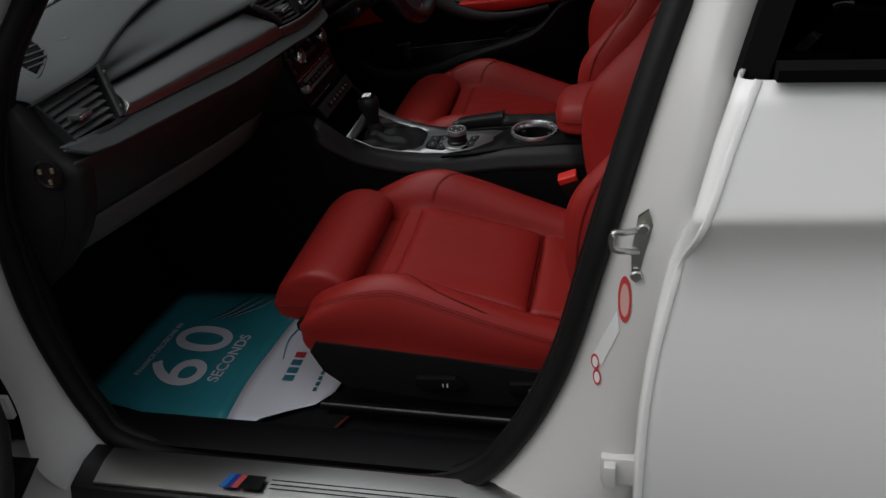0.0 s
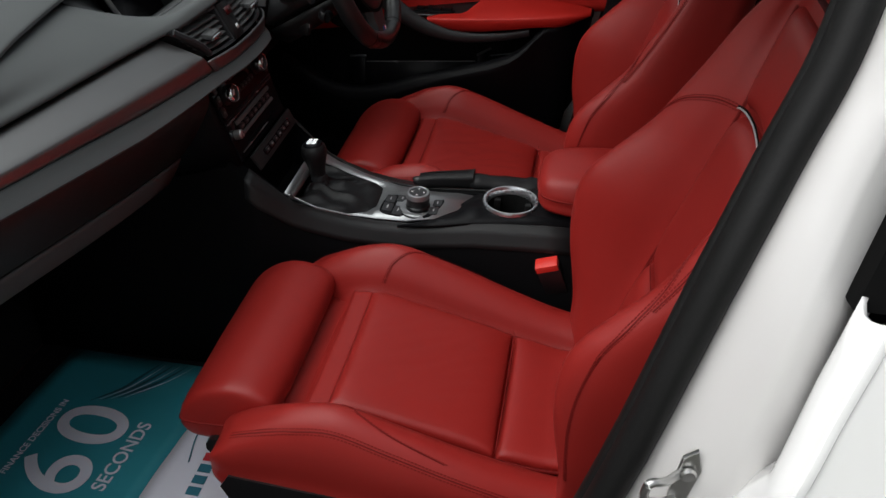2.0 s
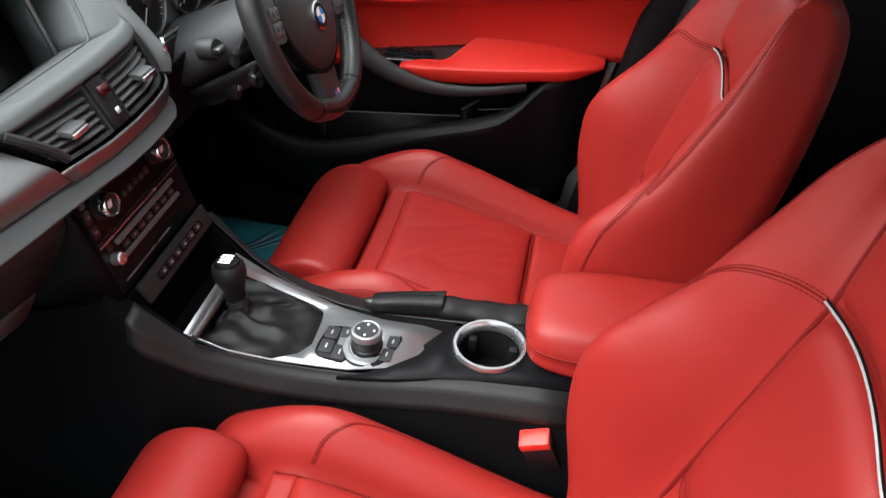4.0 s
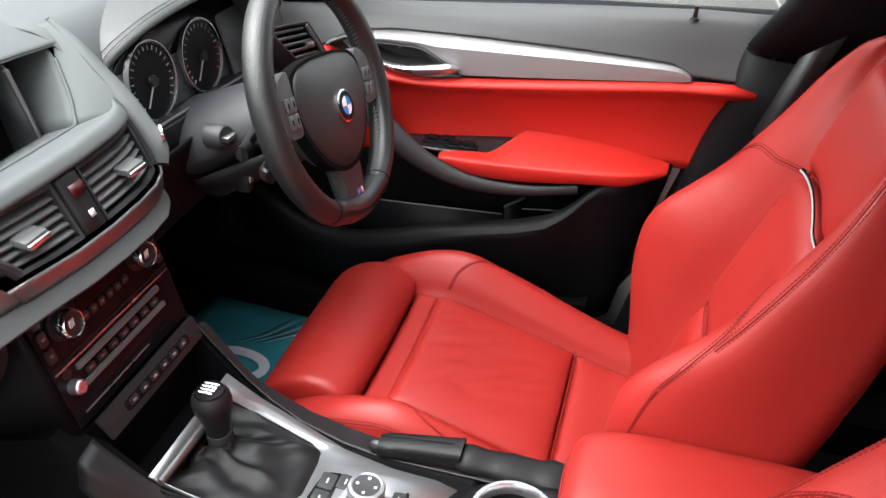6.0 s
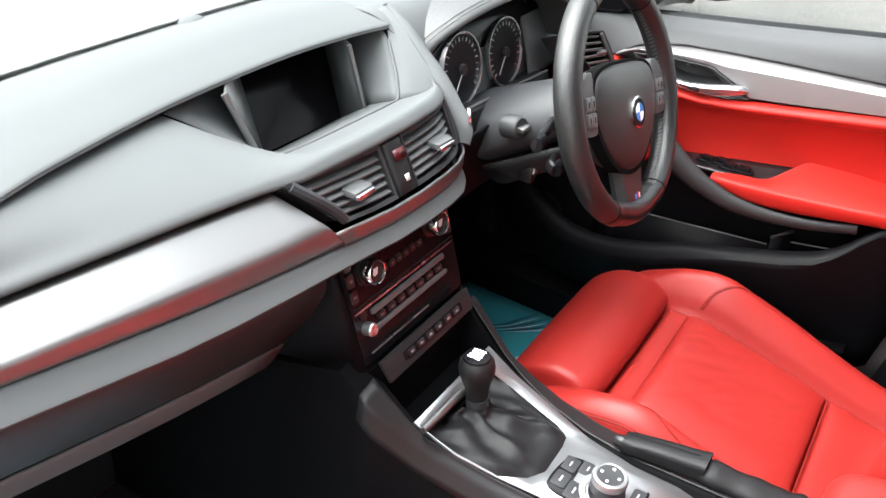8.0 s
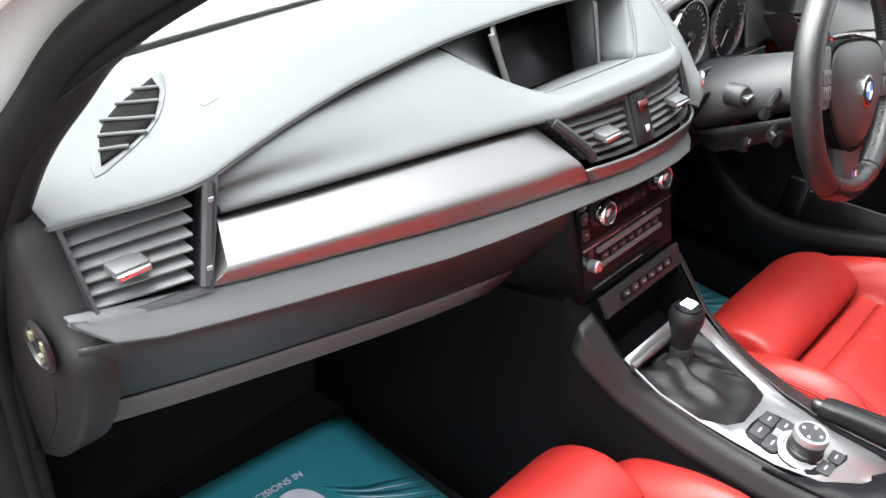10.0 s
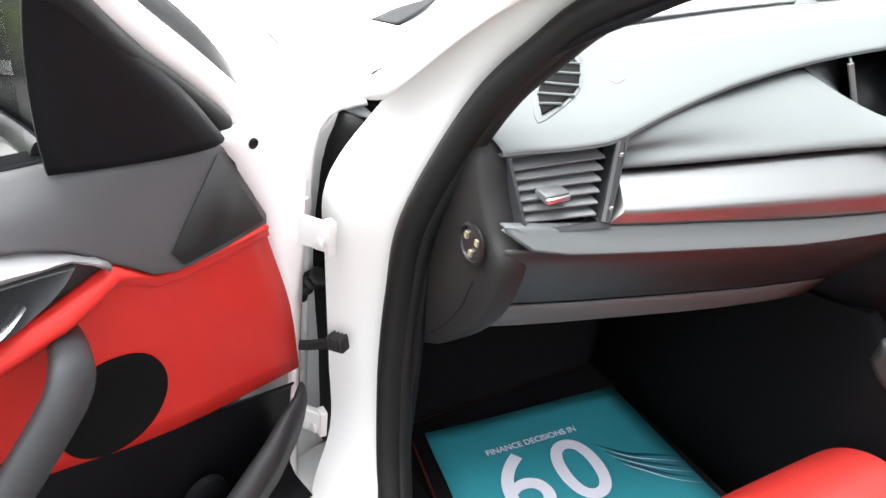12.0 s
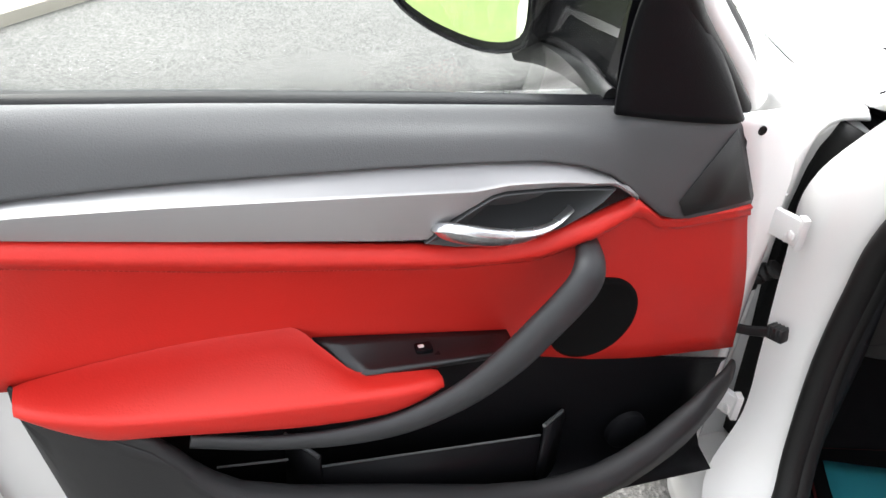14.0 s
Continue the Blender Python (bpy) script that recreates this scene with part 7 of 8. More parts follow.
    for sg in (-1, 1):
        def bb(s, f):
            h, sy_, w = along(s, bol_h), along(s, seam_y), along(s, full_w)
            y = along(f, [(0, sy_), (0.28, lerp(sy_, w, 0.28)), (0.62, lerp(sy_, w, 0.62)), (0.86, lerp(sy_, w, 0.86)), (1, w)])
            n = along(f, [(0, -0.010), (0.28, h * 0.45), (0.62, h * 0.93), (0.86, h * 0.94), (1, h * 0.62)])
            return K(s, sg * y, n + 0.0024)
        c = spline([bb(s, f) for s, f in ((join, 0.0), (join - 0.011, 0.28), (0.480, 0.62), (0.43, 0.82), (0.37, 0.90), (0.30, 0.93), (0.20, 0.94), (0.08, 0.95))], 6)
        for off in (-0.0045, 0.0045):
            b = B()
            stitches(b, snap(back, [q + up * off for q in c[:16]] + [q + Vector((0, sg * off, 0)) for q in c[16:]]), 0.0056, 0.0038, 0.0006)
            part("stitching", b, RED_DARK, back)
        b = B()
        tube(b, snap(back, c, 0.0), 0.0012, 6)
        part("seam", b, SEAM_SHADE, back)
        c = spline([bb(s, f) for s, f in ((0.69, 0.95), (0.60, 0.93), (0.50, 0.91), (0.40, 0.90))], 6)
        for off in (-0.004, 0.004):
            b = B()
            stitches(b, snap(back, [q + Vector((0, sg * off, 0)) for q in c]), 0.0056, 0.0038, 0.0006)
            part("stitching", b, RED_DARK, back)
        b = B()
        tube(b, snap(back, c, 0.0), 0.0012, 6)
        part("seam", b, SEAM_SHADE, back)
    # head restraint
    b = B()
    rr = []
    for s, w, n0, n1 in ((0.735, 0.08, -0.05, 0.015), (0.745, 0.115, -0.065, 0.03), (0.79, 0.13, -0.07, 0.038), (0.86, 0.125, -0.065, 0.035), (0.905, 0.10, -0.05, 0.02), (0.918, 0.06, -0.035, 0.0)):
        rr.append([K(s, y * w, n) for y, n in ((-1, lerp(n0, n1, 0.5)), (-0.8, n1 * 0.8), (0, n1), (0.8, n1 * 0.8), (1, lerp(n0, n1, 0.5)), (0.8, n0 * 0.9), (0, n0), (-0.8, n0 * 0.9))])
    net(b, rr, 3, 3, True, False, True)
    hr = part("head_restraint", b, RED, seat, "red leather head restraint", angle=75)
    for y in (-0.06, 0.06):
        b = B()
        tube(b, [K(0.66, y, -0.03), K(0.76, y, -0.02)], 0.006, 10)
        part("post", b, CHROME, hr)
    # plastic base, side shield, levers and rails
    prof = [(-0.44, 0.455), (-0.46, 0.50), (-0.445, 0.525), (-0.2, 0.505), (0.05, 0.475), (0.16, 0.49), (0.17, 0.44), (0.10, 0.40), (-0.2, 0.40), (-0.40, 0.42)]
    for y0, y1 in ((-0.250, -0.215), (0.215, 0.250)):
        b = B()
        plate(b, prof, lambda u, v, w: S(u, y0 + w, v), y1 - y0, 0.006)
        part("side_shield", b, SATIN, seat, "black plastic seat side shield")
    b = B()
    block(b, tuple(S(-0.44, -0.21, 0.42)), tuple(S(0.12, 0.21, 0.49)), 0.01)
    part("seat_frame", b, VOID, seat)
    b = B()
    tube(b, spline([S(-0.49, -0.19, 0.515), S(-0.495, 0.0, 0.50), S(-0.49, 0.19, 0.515)], 6), 0.016, 10)
    part("thigh_slide", b, SATIN, seat, "black slide of the thigh support")
    for x0, w in ((-0.21, 0.085), (-0.05, 0.055)):
        b = B()
        plate(b, [(a * 1.0, c_) for a, c_ in [(p * w / 0.08, q) for p, q in ((-0.04, 0.012), (0.03, 0.016), (0.048, 0.0), (0.02, -0.02), (-0.03, -0.018), (-0.046, -0.004))]],
              lambda u, v, w_: S(x0 + u, outer * (0.252 + w_), 0.452 + v), 0.012, 0.004)
        lv = part("seat_lever", b, BLACK, seat, "black plastic seat lever")
        b = B()
        for k in range(2):
            pt = S(x0 + 0.008 + k * 0.008, outer * 0.2645, 0.452)
            block(b, (pt.x - 0.001, pt.y - 0.0006, pt.z - 0.004), (pt.x + 0.001, pt.y + 0.0006, pt.z + 0.004), 0)
        part("mark", b, WHITE_MARK, lv)
    for y in (-0.205, 0.205):
        b = B()
        block(b, tuple(S(-0.46, y - 0.02, 0.315)), tuple(S(0.20, y + 0.02, 0.345)), 0.005)
        block(b, tuple(S(-0.40, y - 0.012, 0.345)), tuple(S(0.12, y + 0.012, 0.42)), 0.005)
        part("rail", b, SATIN, seat, "black seat rail")
    b = B()
    tube(b, spline([S(-0.47, outer * 0.225, 0.345), S(-0.30, outer * 0.235, 0.352), S(0.05, outer * 0.24, 0.352)], 5), 0.009, 10)
    part("release_bar", b, SATIN, seat, "black seat release bar")
    return seat


front_seat(-0.357, 0.0, 0.0, 17.0, "red leather sports seat for the passenger, empty", -1)
front_seat(0.383, -0.016, -0.008, 17.0, "red leather sports seat for the driver, empty", 1, -0.012, -0.028, 0.012, 0.500)


# ---- front doors ----
HX, HY = -1.006, 0.812


def front_door(left):
    a = radians(71.5)
    lab = "wide-open white front door with red leather inner panel" if left else "closed front door with red leather inner panel"
    door = thing("front_door", lab, "car door", (HX, -HY if left else HY, 0.33), "front doors")

    def P(u, v, z):
        """u from the hinge to the latch, v towards the cabin, z up."""
        if left:
            return V(HX + u * math.cos(a) + v * math.sin(a), -HY - u * math.sin(a) + v * math.cos(a), z + 0.05 * u + 0.005)
        w = z + 0.05 * u + 0.005
        w += (0.145 - 0.185 * w if w > 0.6 else 0.17 * max(0.0, w - 0.4)) + 0.04 * (u - 0.45) * min(1.0, max(0.0, (z - 1.02) / 0.04))
        short = 0.1 * max(0.0, min(u, 1.06) - 0.62) * (1.0 - min(1.0, max(0.0, (u - 1.06) / 0.06)))
        return V(HX + u - short + 0.015, HY - v, w)

    belt = lambda u: along(u, [(0.1, 1.030), (0.37, 1.052), (0.81, 1.071), (1.12, 1.078)])
    s_top = lambda u: along(u, [(0.36, 0.962), (0.378, 0.977), (0.40, 0.992), (0.43, 1.004), (0.455, 1.011), (0.49, 1.016), (0.55, 1.0185), (0.66, 1.0195), (0.86, 1.017), (1.0, 1.012), (1.03, 1.008), (1.048, 1.001), (1.058, 0.988)])
    s_bot = lambda u: along(u, [(0.36, 0.960), (0.378, 0.975), (0.402, 0.9835), (0.479, 0.9865), (0.535, 0.986), (0.552, 0.982), (0.596, 0.954), (0.622, 0.929), (0.72, 0.939), (0.885, 0.957), (1.027, 0.974), (1.058, 0.979)])
    roll = lambda u: along(u, [(0.30, 0.935), (0.36, 0.960), (0.40, 0.950), (0.45, 0.930), (0.52, 0.915), (0.60, 0.922), (0.72, 0.936), (0.833, 0.951), (1.026, 0.975), (1.12, 0.985)])
    seam = lambda u: along(u, [(0.30, 0.915), (0.36, 0.935), (0.42, 0.908), (0.486, 0.890), (0.59, 0.890), (0.70, 0.902), (0.835, 0.916), (1.03, 0.944), (1.12, 0.954)])

    # door case: outer skin, inner sheet and edge
    bm = B()
    out = lambda z: along(z, [(0.30, -0.055), (0.5, -0.085), (0.75, -0.085), (0.93, -0.078), (0.972, -0.09), (1.06, -0.066)])
    edge_u = lambda z: along(z, [(0.30, 0.080), (0.62, 0.082), (0.80, 0.108), (0.90, 0.142), (1.03, 0.212), (1.06, 0.225)])
    nose_u = lambda z: along(z, [(0.30, 0.05), (0.92, 0.048), (1.0, 0.060), (1.05, 0.085)])
    rear_u = lambda z: along(z, [(0.30, 1.02), (0.36, 1.08), (0.60, 1.12), (0.9, 1.17), (1.06, 1.20)])
    rows = []
    for z in (0.33, 0.36, 0.45, 0.55, 0.65, 0.75, 0.85, 0.92, 0.96, 0.98, 1.01, 1.03):
        e, n_, r = edge_u(z), nose_u(z), rear_u(z)
        rows.append([P(e, 0.018, z), P(lerp(e, n_, 0.45), 0.014, z), P(n_ + 0.004, 0.004, z), P(n_, -0.010, z), P(n_ - 0.008, out(z) + 0.012, z), P(n_ + 0.004, out(z), z)] + [P(lerp(n_, r, k / 5), out(z), z) for k in range(1, 5)] +
                    [P(r + 0.012, out(z), z), P(r + 0.006, -0.02, z), P(r - 0.01, 0.03, z)])
    mesh_rows(bm, rows)
    part("door_skin", bm, PAINT, door, "white painted door skin", shell=0.004, angle=50)
    bm = B()
    mesh_rows(bm, [[P(lerp(edge_u(z) + 0.002, rear_u(z) - 0.006, k / 6), 0.016, z) for k in range(7)] for z in (0.33, 0.5, 0.7, 0.9, 1.0, 1.045)])
    part("inner_sheet", bm, SHADED_PAINT, door, "white painted inner door sheet", shell=0.003)
    bm = B()
    disc(bm, P(0.141, 0.0150, 1.004), P(0.141, 1, 1.004) - P(0.141, 0, 1.004), [(0.0065, -0.003), (0.0065, 0.0012), (0.0055, 0.0018), (0.0045, 0.0006), (0, 0.0006)], 20)
    part("hole_plug", bm, RUBBER, door, "black rubber plug in the door edge")
    # black shoulder under the window, with a slanting facet at its front lower corner
    bm = B()
    rows = []
    lead = lambda z: along(z, [(0.915, 0.136), (1.035, 0.207)])
    corner = lambda u, z: 0.046 + (u - 0.207) * 0.28 + (1.03 - z) * 0.0435
    for u in (0.136, 0.155, 0.175, 0.195, 0.215, 0.24, 0.265, 0.29, 0.315, 0.34, 0.36, 0.374, 0.40, 0.436, 0.49, 0.57, 0.66, 0.76, 0.86, 0.95, 1.02, 1.06, 1.10, 1.13):
        zb, ze = belt(u), max(s_top(u), 0.0)
        if u < 0.36:
            ze = along(u, [(0.136, 0.907), (0.20, 0.911), (0.27, 0.917), (0.31, 0.926), (0.335, 0.945), (0.36, 0.962)])
        bev = along(u, [(0.136, 0.060), (0.2, 0.066), (0.30, 0.076), (0.45, 0.078)])
        top_v = along(u, [(0.125, 0.044), (0.23, 0.046), (0.36, 0.05)])
        prof = spline([V(0.020, zb - 0.002, 0), V(0.032, zb + 0.001, 0), V(top_v, zb - 0.010, 0), V(lerp(top_v, bev, 0.55), lerp(zb, ze, 0.45), 0), V(bev, lerp(zb, ze, 0.85), 0), V(bev + 0.002, ze, 0), V(bev - 0.01, ze - 0.004, 0)], 5)
        row = []
        for q in prof:
            uu = max(u, lead(q.y))
            row.append(P(uu, min(q.x, corner(uu, q.y)) if uu < 0.33 else q.x, q.y))
        rows.append(row)
    mesh_rows(bm, rows)
    bmesh.ops.remove_doubles(bm, verts=bm.verts, dist=0.0004)
    part("door_shoulder", bm, SHOULDER, door, "dark grey grained shoulder pad", shell=0.003, angle=32)

    bm = B()
    vs = [bm.verts.new(P(u, corner(u, z) + 0.0016, z)) for u, z in ((0.212, 1.026), (0.292, 0.944), (0.276, 0.921), (0.21, 0.9145), (0.1415, 0.9105))]
    bm.faces.new(vs)
    part("corner_facet", bm, END, door, "dark facet at the front corner of the shoulder", shell=0.001)
    # silver trim: two facets meeting in a soft ridge
    bm = B()
    rows = []
    for u in (0.366, 0.378, 0.39, 0.402, 0.416, 0.43, 0.455, 0.479, 0.51, 0.535, 0.552, 0.575, 0.596, 0.609, 0.622, 0.66, 0.72, 0.80, 0.885, 0.96, 1.0, 1.03, 1.045, 1.054, 1.058):
        t, b_ = s_top(u) - 0.001, s_bot(u)
        ridge = max(min(along(u, [(0.549, 0.991), (0.663, 0.994), (0.881, 0.999), (1.058, 1.0)]), lerp(t, b_, 0.25)), b_ + 0.35 * (t - b_))
        low = 0.0905 if u > 0.63 else 0.0885
        rows.append([P(u, 0.070, t), P(u, 0.0755, t - 0.0025 if t - b_ > 0.008 else lerp(t, b_, 0.25)), P(u, 0.0895, lerp(t, ridge, 0.90)), P(u, 0.0917, lerp(t, ridge, 0.975)), P(u, 0.0930, ridge),
                     P(u, 0.0932, lerp(ridge, b_, 0.08)), P(u, low, lerp(ridge, b_, 0.93)), P(u, low - 0.007, b_)])
    mesh_rows(bm, rows)
    part("silver_trim", bm, DOOR_SILVER, door, "satin silver trim blade", shell=0.003, angle=35)
    # handle bowl: a slanting facet behind, a deep pocket under the trim
    bm = B()
    bowl = [(0.626, 0.929), (0.611, 0.941), (0.596, 0.953), (0.572, 0.969), (0.552, 0.981), (0.538, 0.9845), (0.479, 0.9855), (0.430, 0.983), (0.398, 0.980), (0.409, 0.966), (0.425, 0.953), (0.456, 0.935), (0.497, 0.921), (0.546, 0.918), (0.59, 0.921)]
    deep = [(0.578, 0.938), (0.572, 0.946), (0.564, 0.955), (0.552, 0.966), (0.543, 0.974), (0.532, 0.9795), (0.479, 0.9805), (0.440, 0.978), (0.412, 0.975), (0.419, 0.965), (0.432, 0.954), (0.459, 0.940), (0.497, 0.929), (0.536, 0.928), (0.560, 0.931)]
    cen = (0.49, 0.956)
    mesh_rows(bm, [[P(u, 0.082, z) for u, z in bowl], [P(lerp(cen[0], u, 0.995), 0.0905, lerp(cen[1], z, 0.985)) for u, z in bowl], [P(lerp(cen[0], u, 0.975), 0.0915, lerp(cen[1], z, 0.95)) for u, z in bowl],
                   [P(u, 0.080, z) for u, z in deep], [P(lerp(cen[0], u, 0.95), 0.062, lerp(cen[1], z, 0.93)) for u, z in deep],
                   [P(lerp(cen[0], u, 0.70), 0.040, lerp(cen[1], z, 0.62)) for u, z in deep], [P(lerp(cen[0], u, 0.05), 0.036, lerp(cen[1], z, 0.05)) for u, z in deep]], True)
    part("handle_bowl", bm, SHOULDER, door, "dark grey handle recess", angle=40)
    bm = B()
    rows = []
    for u, hi_z, lo_z, v in ((0.620, 0.948, 0.944, 0.094), (0.614, 0.955, 0.940, 0.101), (0.604, 0.9585, 0.937, 0.107), (0.588, 0.957, 0.933, 0.110), (0.572, 0.9545, 0.930, 0.112), (0.549, 0.950, 0.927, 0.113), (0.522, 0.9465, 0.928, 0.113), (0.496, 0.946, 0.932, 0.110), (0.475, 0.949, 0.940, 0.104), (0.458, 0.954, 0.948, 0.096), (0.448, 0.957, 0.953, 0.090)):
        w = hi_z - lo_z
        rows.append([P(u, v - 0.012, hi_z - 0.001), P(u, v - 0.004, hi_z), P(u, v, hi_z - 0.18 * w), P(u, v + 0.001, hi_z - 0.32 * w), P(u, v - 0.003, lo_z + 0.25 * w), P(u, v - 0.008, lo_z), P(u, v - 0.014, lo_z + 0.1 * w)])
    net(bm, rows, 3, 3, True, False, True)
    part("door_handle", bm, HANDLE, door, "satin chrome pull handle", angle=50)

    # red roll and red field
    bm = B()
    rows = []
    for u in (0.138, 0.17, 0.22, 0.27, 0.31, 0.34, 0.36, 0.385, 0.42, 0.486, 0.54, 0.60, 0.70, 0.78, 0.86, 0.95, 1.03, 1.08, 1.12):
        t, s_ = roll(u), seam(u)
        if u < 0.355:
            t = along(u, [(0.136, 0.9045), (0.20, 0.9085), (0.27, 0.9145), (0.31, 0.9235), (0.335, 0.942), (0.355, 0.958)])
            s_ = t - 0.020
        k = along(u, [(0.128, 0.0), (0.30, 0.25), (0.40, 1.0)])
        base = along(u, [(0.128, 0.030), (0.20, 0.042), (0.28, 0.056), (0.36, 0.066)])
        low = along(u, [(0.08, 0.625), (0.15, 0.636), (0.46, 0.703), (0.60, 0.735), (0.80, 0.745), (1.12, 0.765)])
        hi = base + 0.022 * k
        lean = 0.062 * max(0.0, 1 - (u - 0.138) / 0.25)
        rows.append(spline([P(u, hi - 0.008, t), P(u, hi + 0.006, t - 0.003), P(u, hi + 0.014 * max(k, 0.3), lerp(t, s_, 0.45)), P(u - lean * 0.05, hi + 0.004, s_ + 0.004)], 3) +
                    spline([P(u - lean * 0.06, hi + 0.001, s_), P(u - lean * 0.1, hi - 0.009 * k - 0.002, s_ - 0.010), P(u - lean * 0.65, base - 0.013 * k, lerp(s_, low, 0.5)), P(u - lean, base - 0.004 - 0.014 * k, low)], 4))
    mesh_rows(bm, rows)
    part("leather_panel", bm, RED_DOOR, door, "red leather door panel", shell=0.004, angle=70)
    bm = B()
    stitches(bm, spline([P(u, along(u, [(0.40, 0.0885), (0.42, 0.0905), (1.12, 0.0905)]), seam(u) + 0.002) for u in (0.42, 0.486, 0.54, 0.60, 0.70, 0.835, 0.95, 1.03, 1.10)], 8), 0.0048, 0.0036, 0.0005)
    part("stitching", bm, RED, door)
    # armrest
    bm = B()
    rows = []
    for u, zt_, edge_z, zb_, d in ((0.600, 0.750, 0.7515, 0.742, 0.124), (0.618, 0.754, 0.7555, 0.726, 0.130), (0.66, 0.757, 0.7575, 0.713, 0.135), (0.70, 0.761, 0.759, 0.709, 0.135), (0.735, 0.782, 0.7605, 0.710, 0.135), (0.768, 0.799, 0.762, 0.712, 0.135),
                                   (0.84, 0.7975, 0.7655, 0.720, 0.134), (0.91, 0.793, 0.769, 0.728, 0.131), (0.97, 0.786, 0.771, 0.729, 0.124), (1.01, 0.780, 0.7715, 0.738, 0.112), (1.04, 0.775, 0.770, 0.748, 0.098), (1.056, 0.771, 0.768, 0.754, 0.086)):
        in_v = 0.05 if u > 0.76 else along(u, [(0.60, 0.096), (0.70, 0.094), (0.735, 0.070), (0.768, 0.05)])
        rows.append([P(u, in_v, zb_), P(u, in_v, zt_ - 0.003), P(u, in_v + 0.004, zt_), P(u, lerp(in_v, d, 0.5), lerp(zt_, edge_z, 0.52) + 0.001), P(u, d - 0.010, edge_z + 0.0015), P(u, d - 0.003, edge_z - 0.0015), P(u, d, edge_z - 0.007), P(u, d - 0.003, lerp(edge_z, zb_, 0.6)), P(u, d - 0.012, zb_ + 0.004), P(u, d - 0.035, zb_)])
    net(bm, rows, 2, 4, True, False, True)
    part("door_armrest", bm, RED_DOOR, door, "padded red leather armrest", angle=60)
    # switch plate
    bm = B()
    sw_z = lambda u, v: lerp(along(u, [(0.495, 0.750), (0.735, 0.782)]), 0.7545, min(1, v / 0.045))
    mesh_rows(bm, [[P(lerp(0.49, along(v, [(0, 0.742), (0.022, 0.728), (0.042, 0.705), (0.05, 0.69)]), k / 8), 0.05 + v, sw_z(lerp(0.49, 0.74, k / 8), v) - 0.004 * math.sin(math.pi * v / 0.05)) for k in range(9)] for v in (0, 0.01, 0.02, 0.03, 0.04, 0.05)])
    swp = part("switch_plate", bm, SATIN, door, "black window switch plate", shell=0.006)
    for k in range(1 if left else 4):
        uu = 0.610 if left else (0.575 + 0.03 * (k % 2) + 0.045 * (k // 2))
        vv = 0.022 if left else (0.016 if k < 2 else 0.026)
        turn = pose(0, 0, 0, 0, 0, -71.5) if left else pose(0, 0, 0)
        bm = B()
        block(bm, (-0.019, -0.012, -0.002), (0.019, 0.012, 0.0025), 0.001, 1, Matrix.Translation(P(uu, 0.05 + vv, sw_z(uu, vv) - 0.003)) @ turn)
        part("switch_base", bm, BLACK, swp)
        bm = B()
        block(bm, (-0.011, -0.008, -0.003), (0.011, 0.008, 0.006), 0.003, 2, Matrix.Translation(P(uu, 0.05 + vv, sw_z(uu, vv) + 0.001)) @ turn)
        kb = part("window_switch", bm, GLOSS, swp, "black rocker switch")
        bm = B()
        block(bm, (-0.003, -0.002, 0), (0.004, 0.003, 0.001), 0, 1, Matrix.Translation(P(uu + 0.003, 0.05 + vv, sw_z(uu, vv) + 0.0068)) @ turn)
        part("mark", bm, WHITE_MARK, swp)
    # speaker grille
    bm = B()
    sp_c = P(0.367, 0.058, 0.762)
    sp_n = (P(0.367, 1.0, 0.762) - P(0.367, 0.0, 0.762)).normalized()
    disc(bm, sp_c, sp_n, [(0.066, -0.012), (0.066, 0.002), (0.063, 0.005), (0.058, 0.006), (0.054, 0.004), (0.030, 0.005), (0, 0.0055)], 44)
    part("speaker_grille", bm, VOID, door, "round black speaker grille")
    # pull grip sweeping from the armrest up to the panel
    bm = B()
    path = spline([P(0.412, 0.070, 0.900), P(0.420, 0.098, 0.898), P(0.431, 0.120, 0.891), P(0.443, 0.130, 0.876), P(0.462, 0.133, 0.853), P(0.489, 0.135, 0.823), P(0.517, 0.137, 0.793), P(0.558, 0.138, 0.757), P(0.602, 0.137, 0.729), P(0.66, 0.134, 0.706), P(0.73, 0.129, 0.697), P(0.81, 0.122, 0.700), P(0.89, 0.112, 0.712)], 5)
    tube(bm, path, 0.0150, 16, False, 1.6, P(0.5, 0, 0.9) - P(0.4, 0, 0.83), lambda t: lerp(0.80, 1.0, min(1, t * 6)) if t < 0.5 else lerp(1.0, 0.45, min(1, (t - 0.5) / 0.4)))
    part("pull_grip", bm, GRIP, door, "black soft-touch pull grip", angle=60)
    # lower panel with the door pocket: a broad rolled lip
    bm = B()
    rows = []
    for u in (0.095, 0.115, 0.15, 0.187, 0.225, 0.264, 0.31, 0.353, 0.40, 0.445, 0.525, 0.59, 0.653, 0.72, 0.781, 0.839, 0.868, 0.888, 0.906, 0.93, 0.96, 1.0, 1.03, 1.06):
        lip = along(u, [(0.095, 0.636), (0.115, 0.630), (0.15, 0.624), (0.187, 0.611), (0.225, 0.592), (0.264, 0.572), (0.31, 0.549), (0.353, 0.536), (0.40, 0.532), (0.445, 0.534), (0.525, 0.549), (0.653, 0.586), (0.781, 0.621), (0.839, 0.643), (0.868, 0.662), (0.888, 0.681), (0.906, 0.704), (0.93, 0.728), (0.96, 0.743), (1.0, 0.757), (1.06, 0.772)])
        lv = along(u, [(0.095, 0.056), (0.115, 0.068), (0.187, 0.096), (0.264, 0.112), (0.353, 0.120), (0.445, 0.124), (0.83, 0.124), (0.98, 0.10), (1.06, 0.052)])
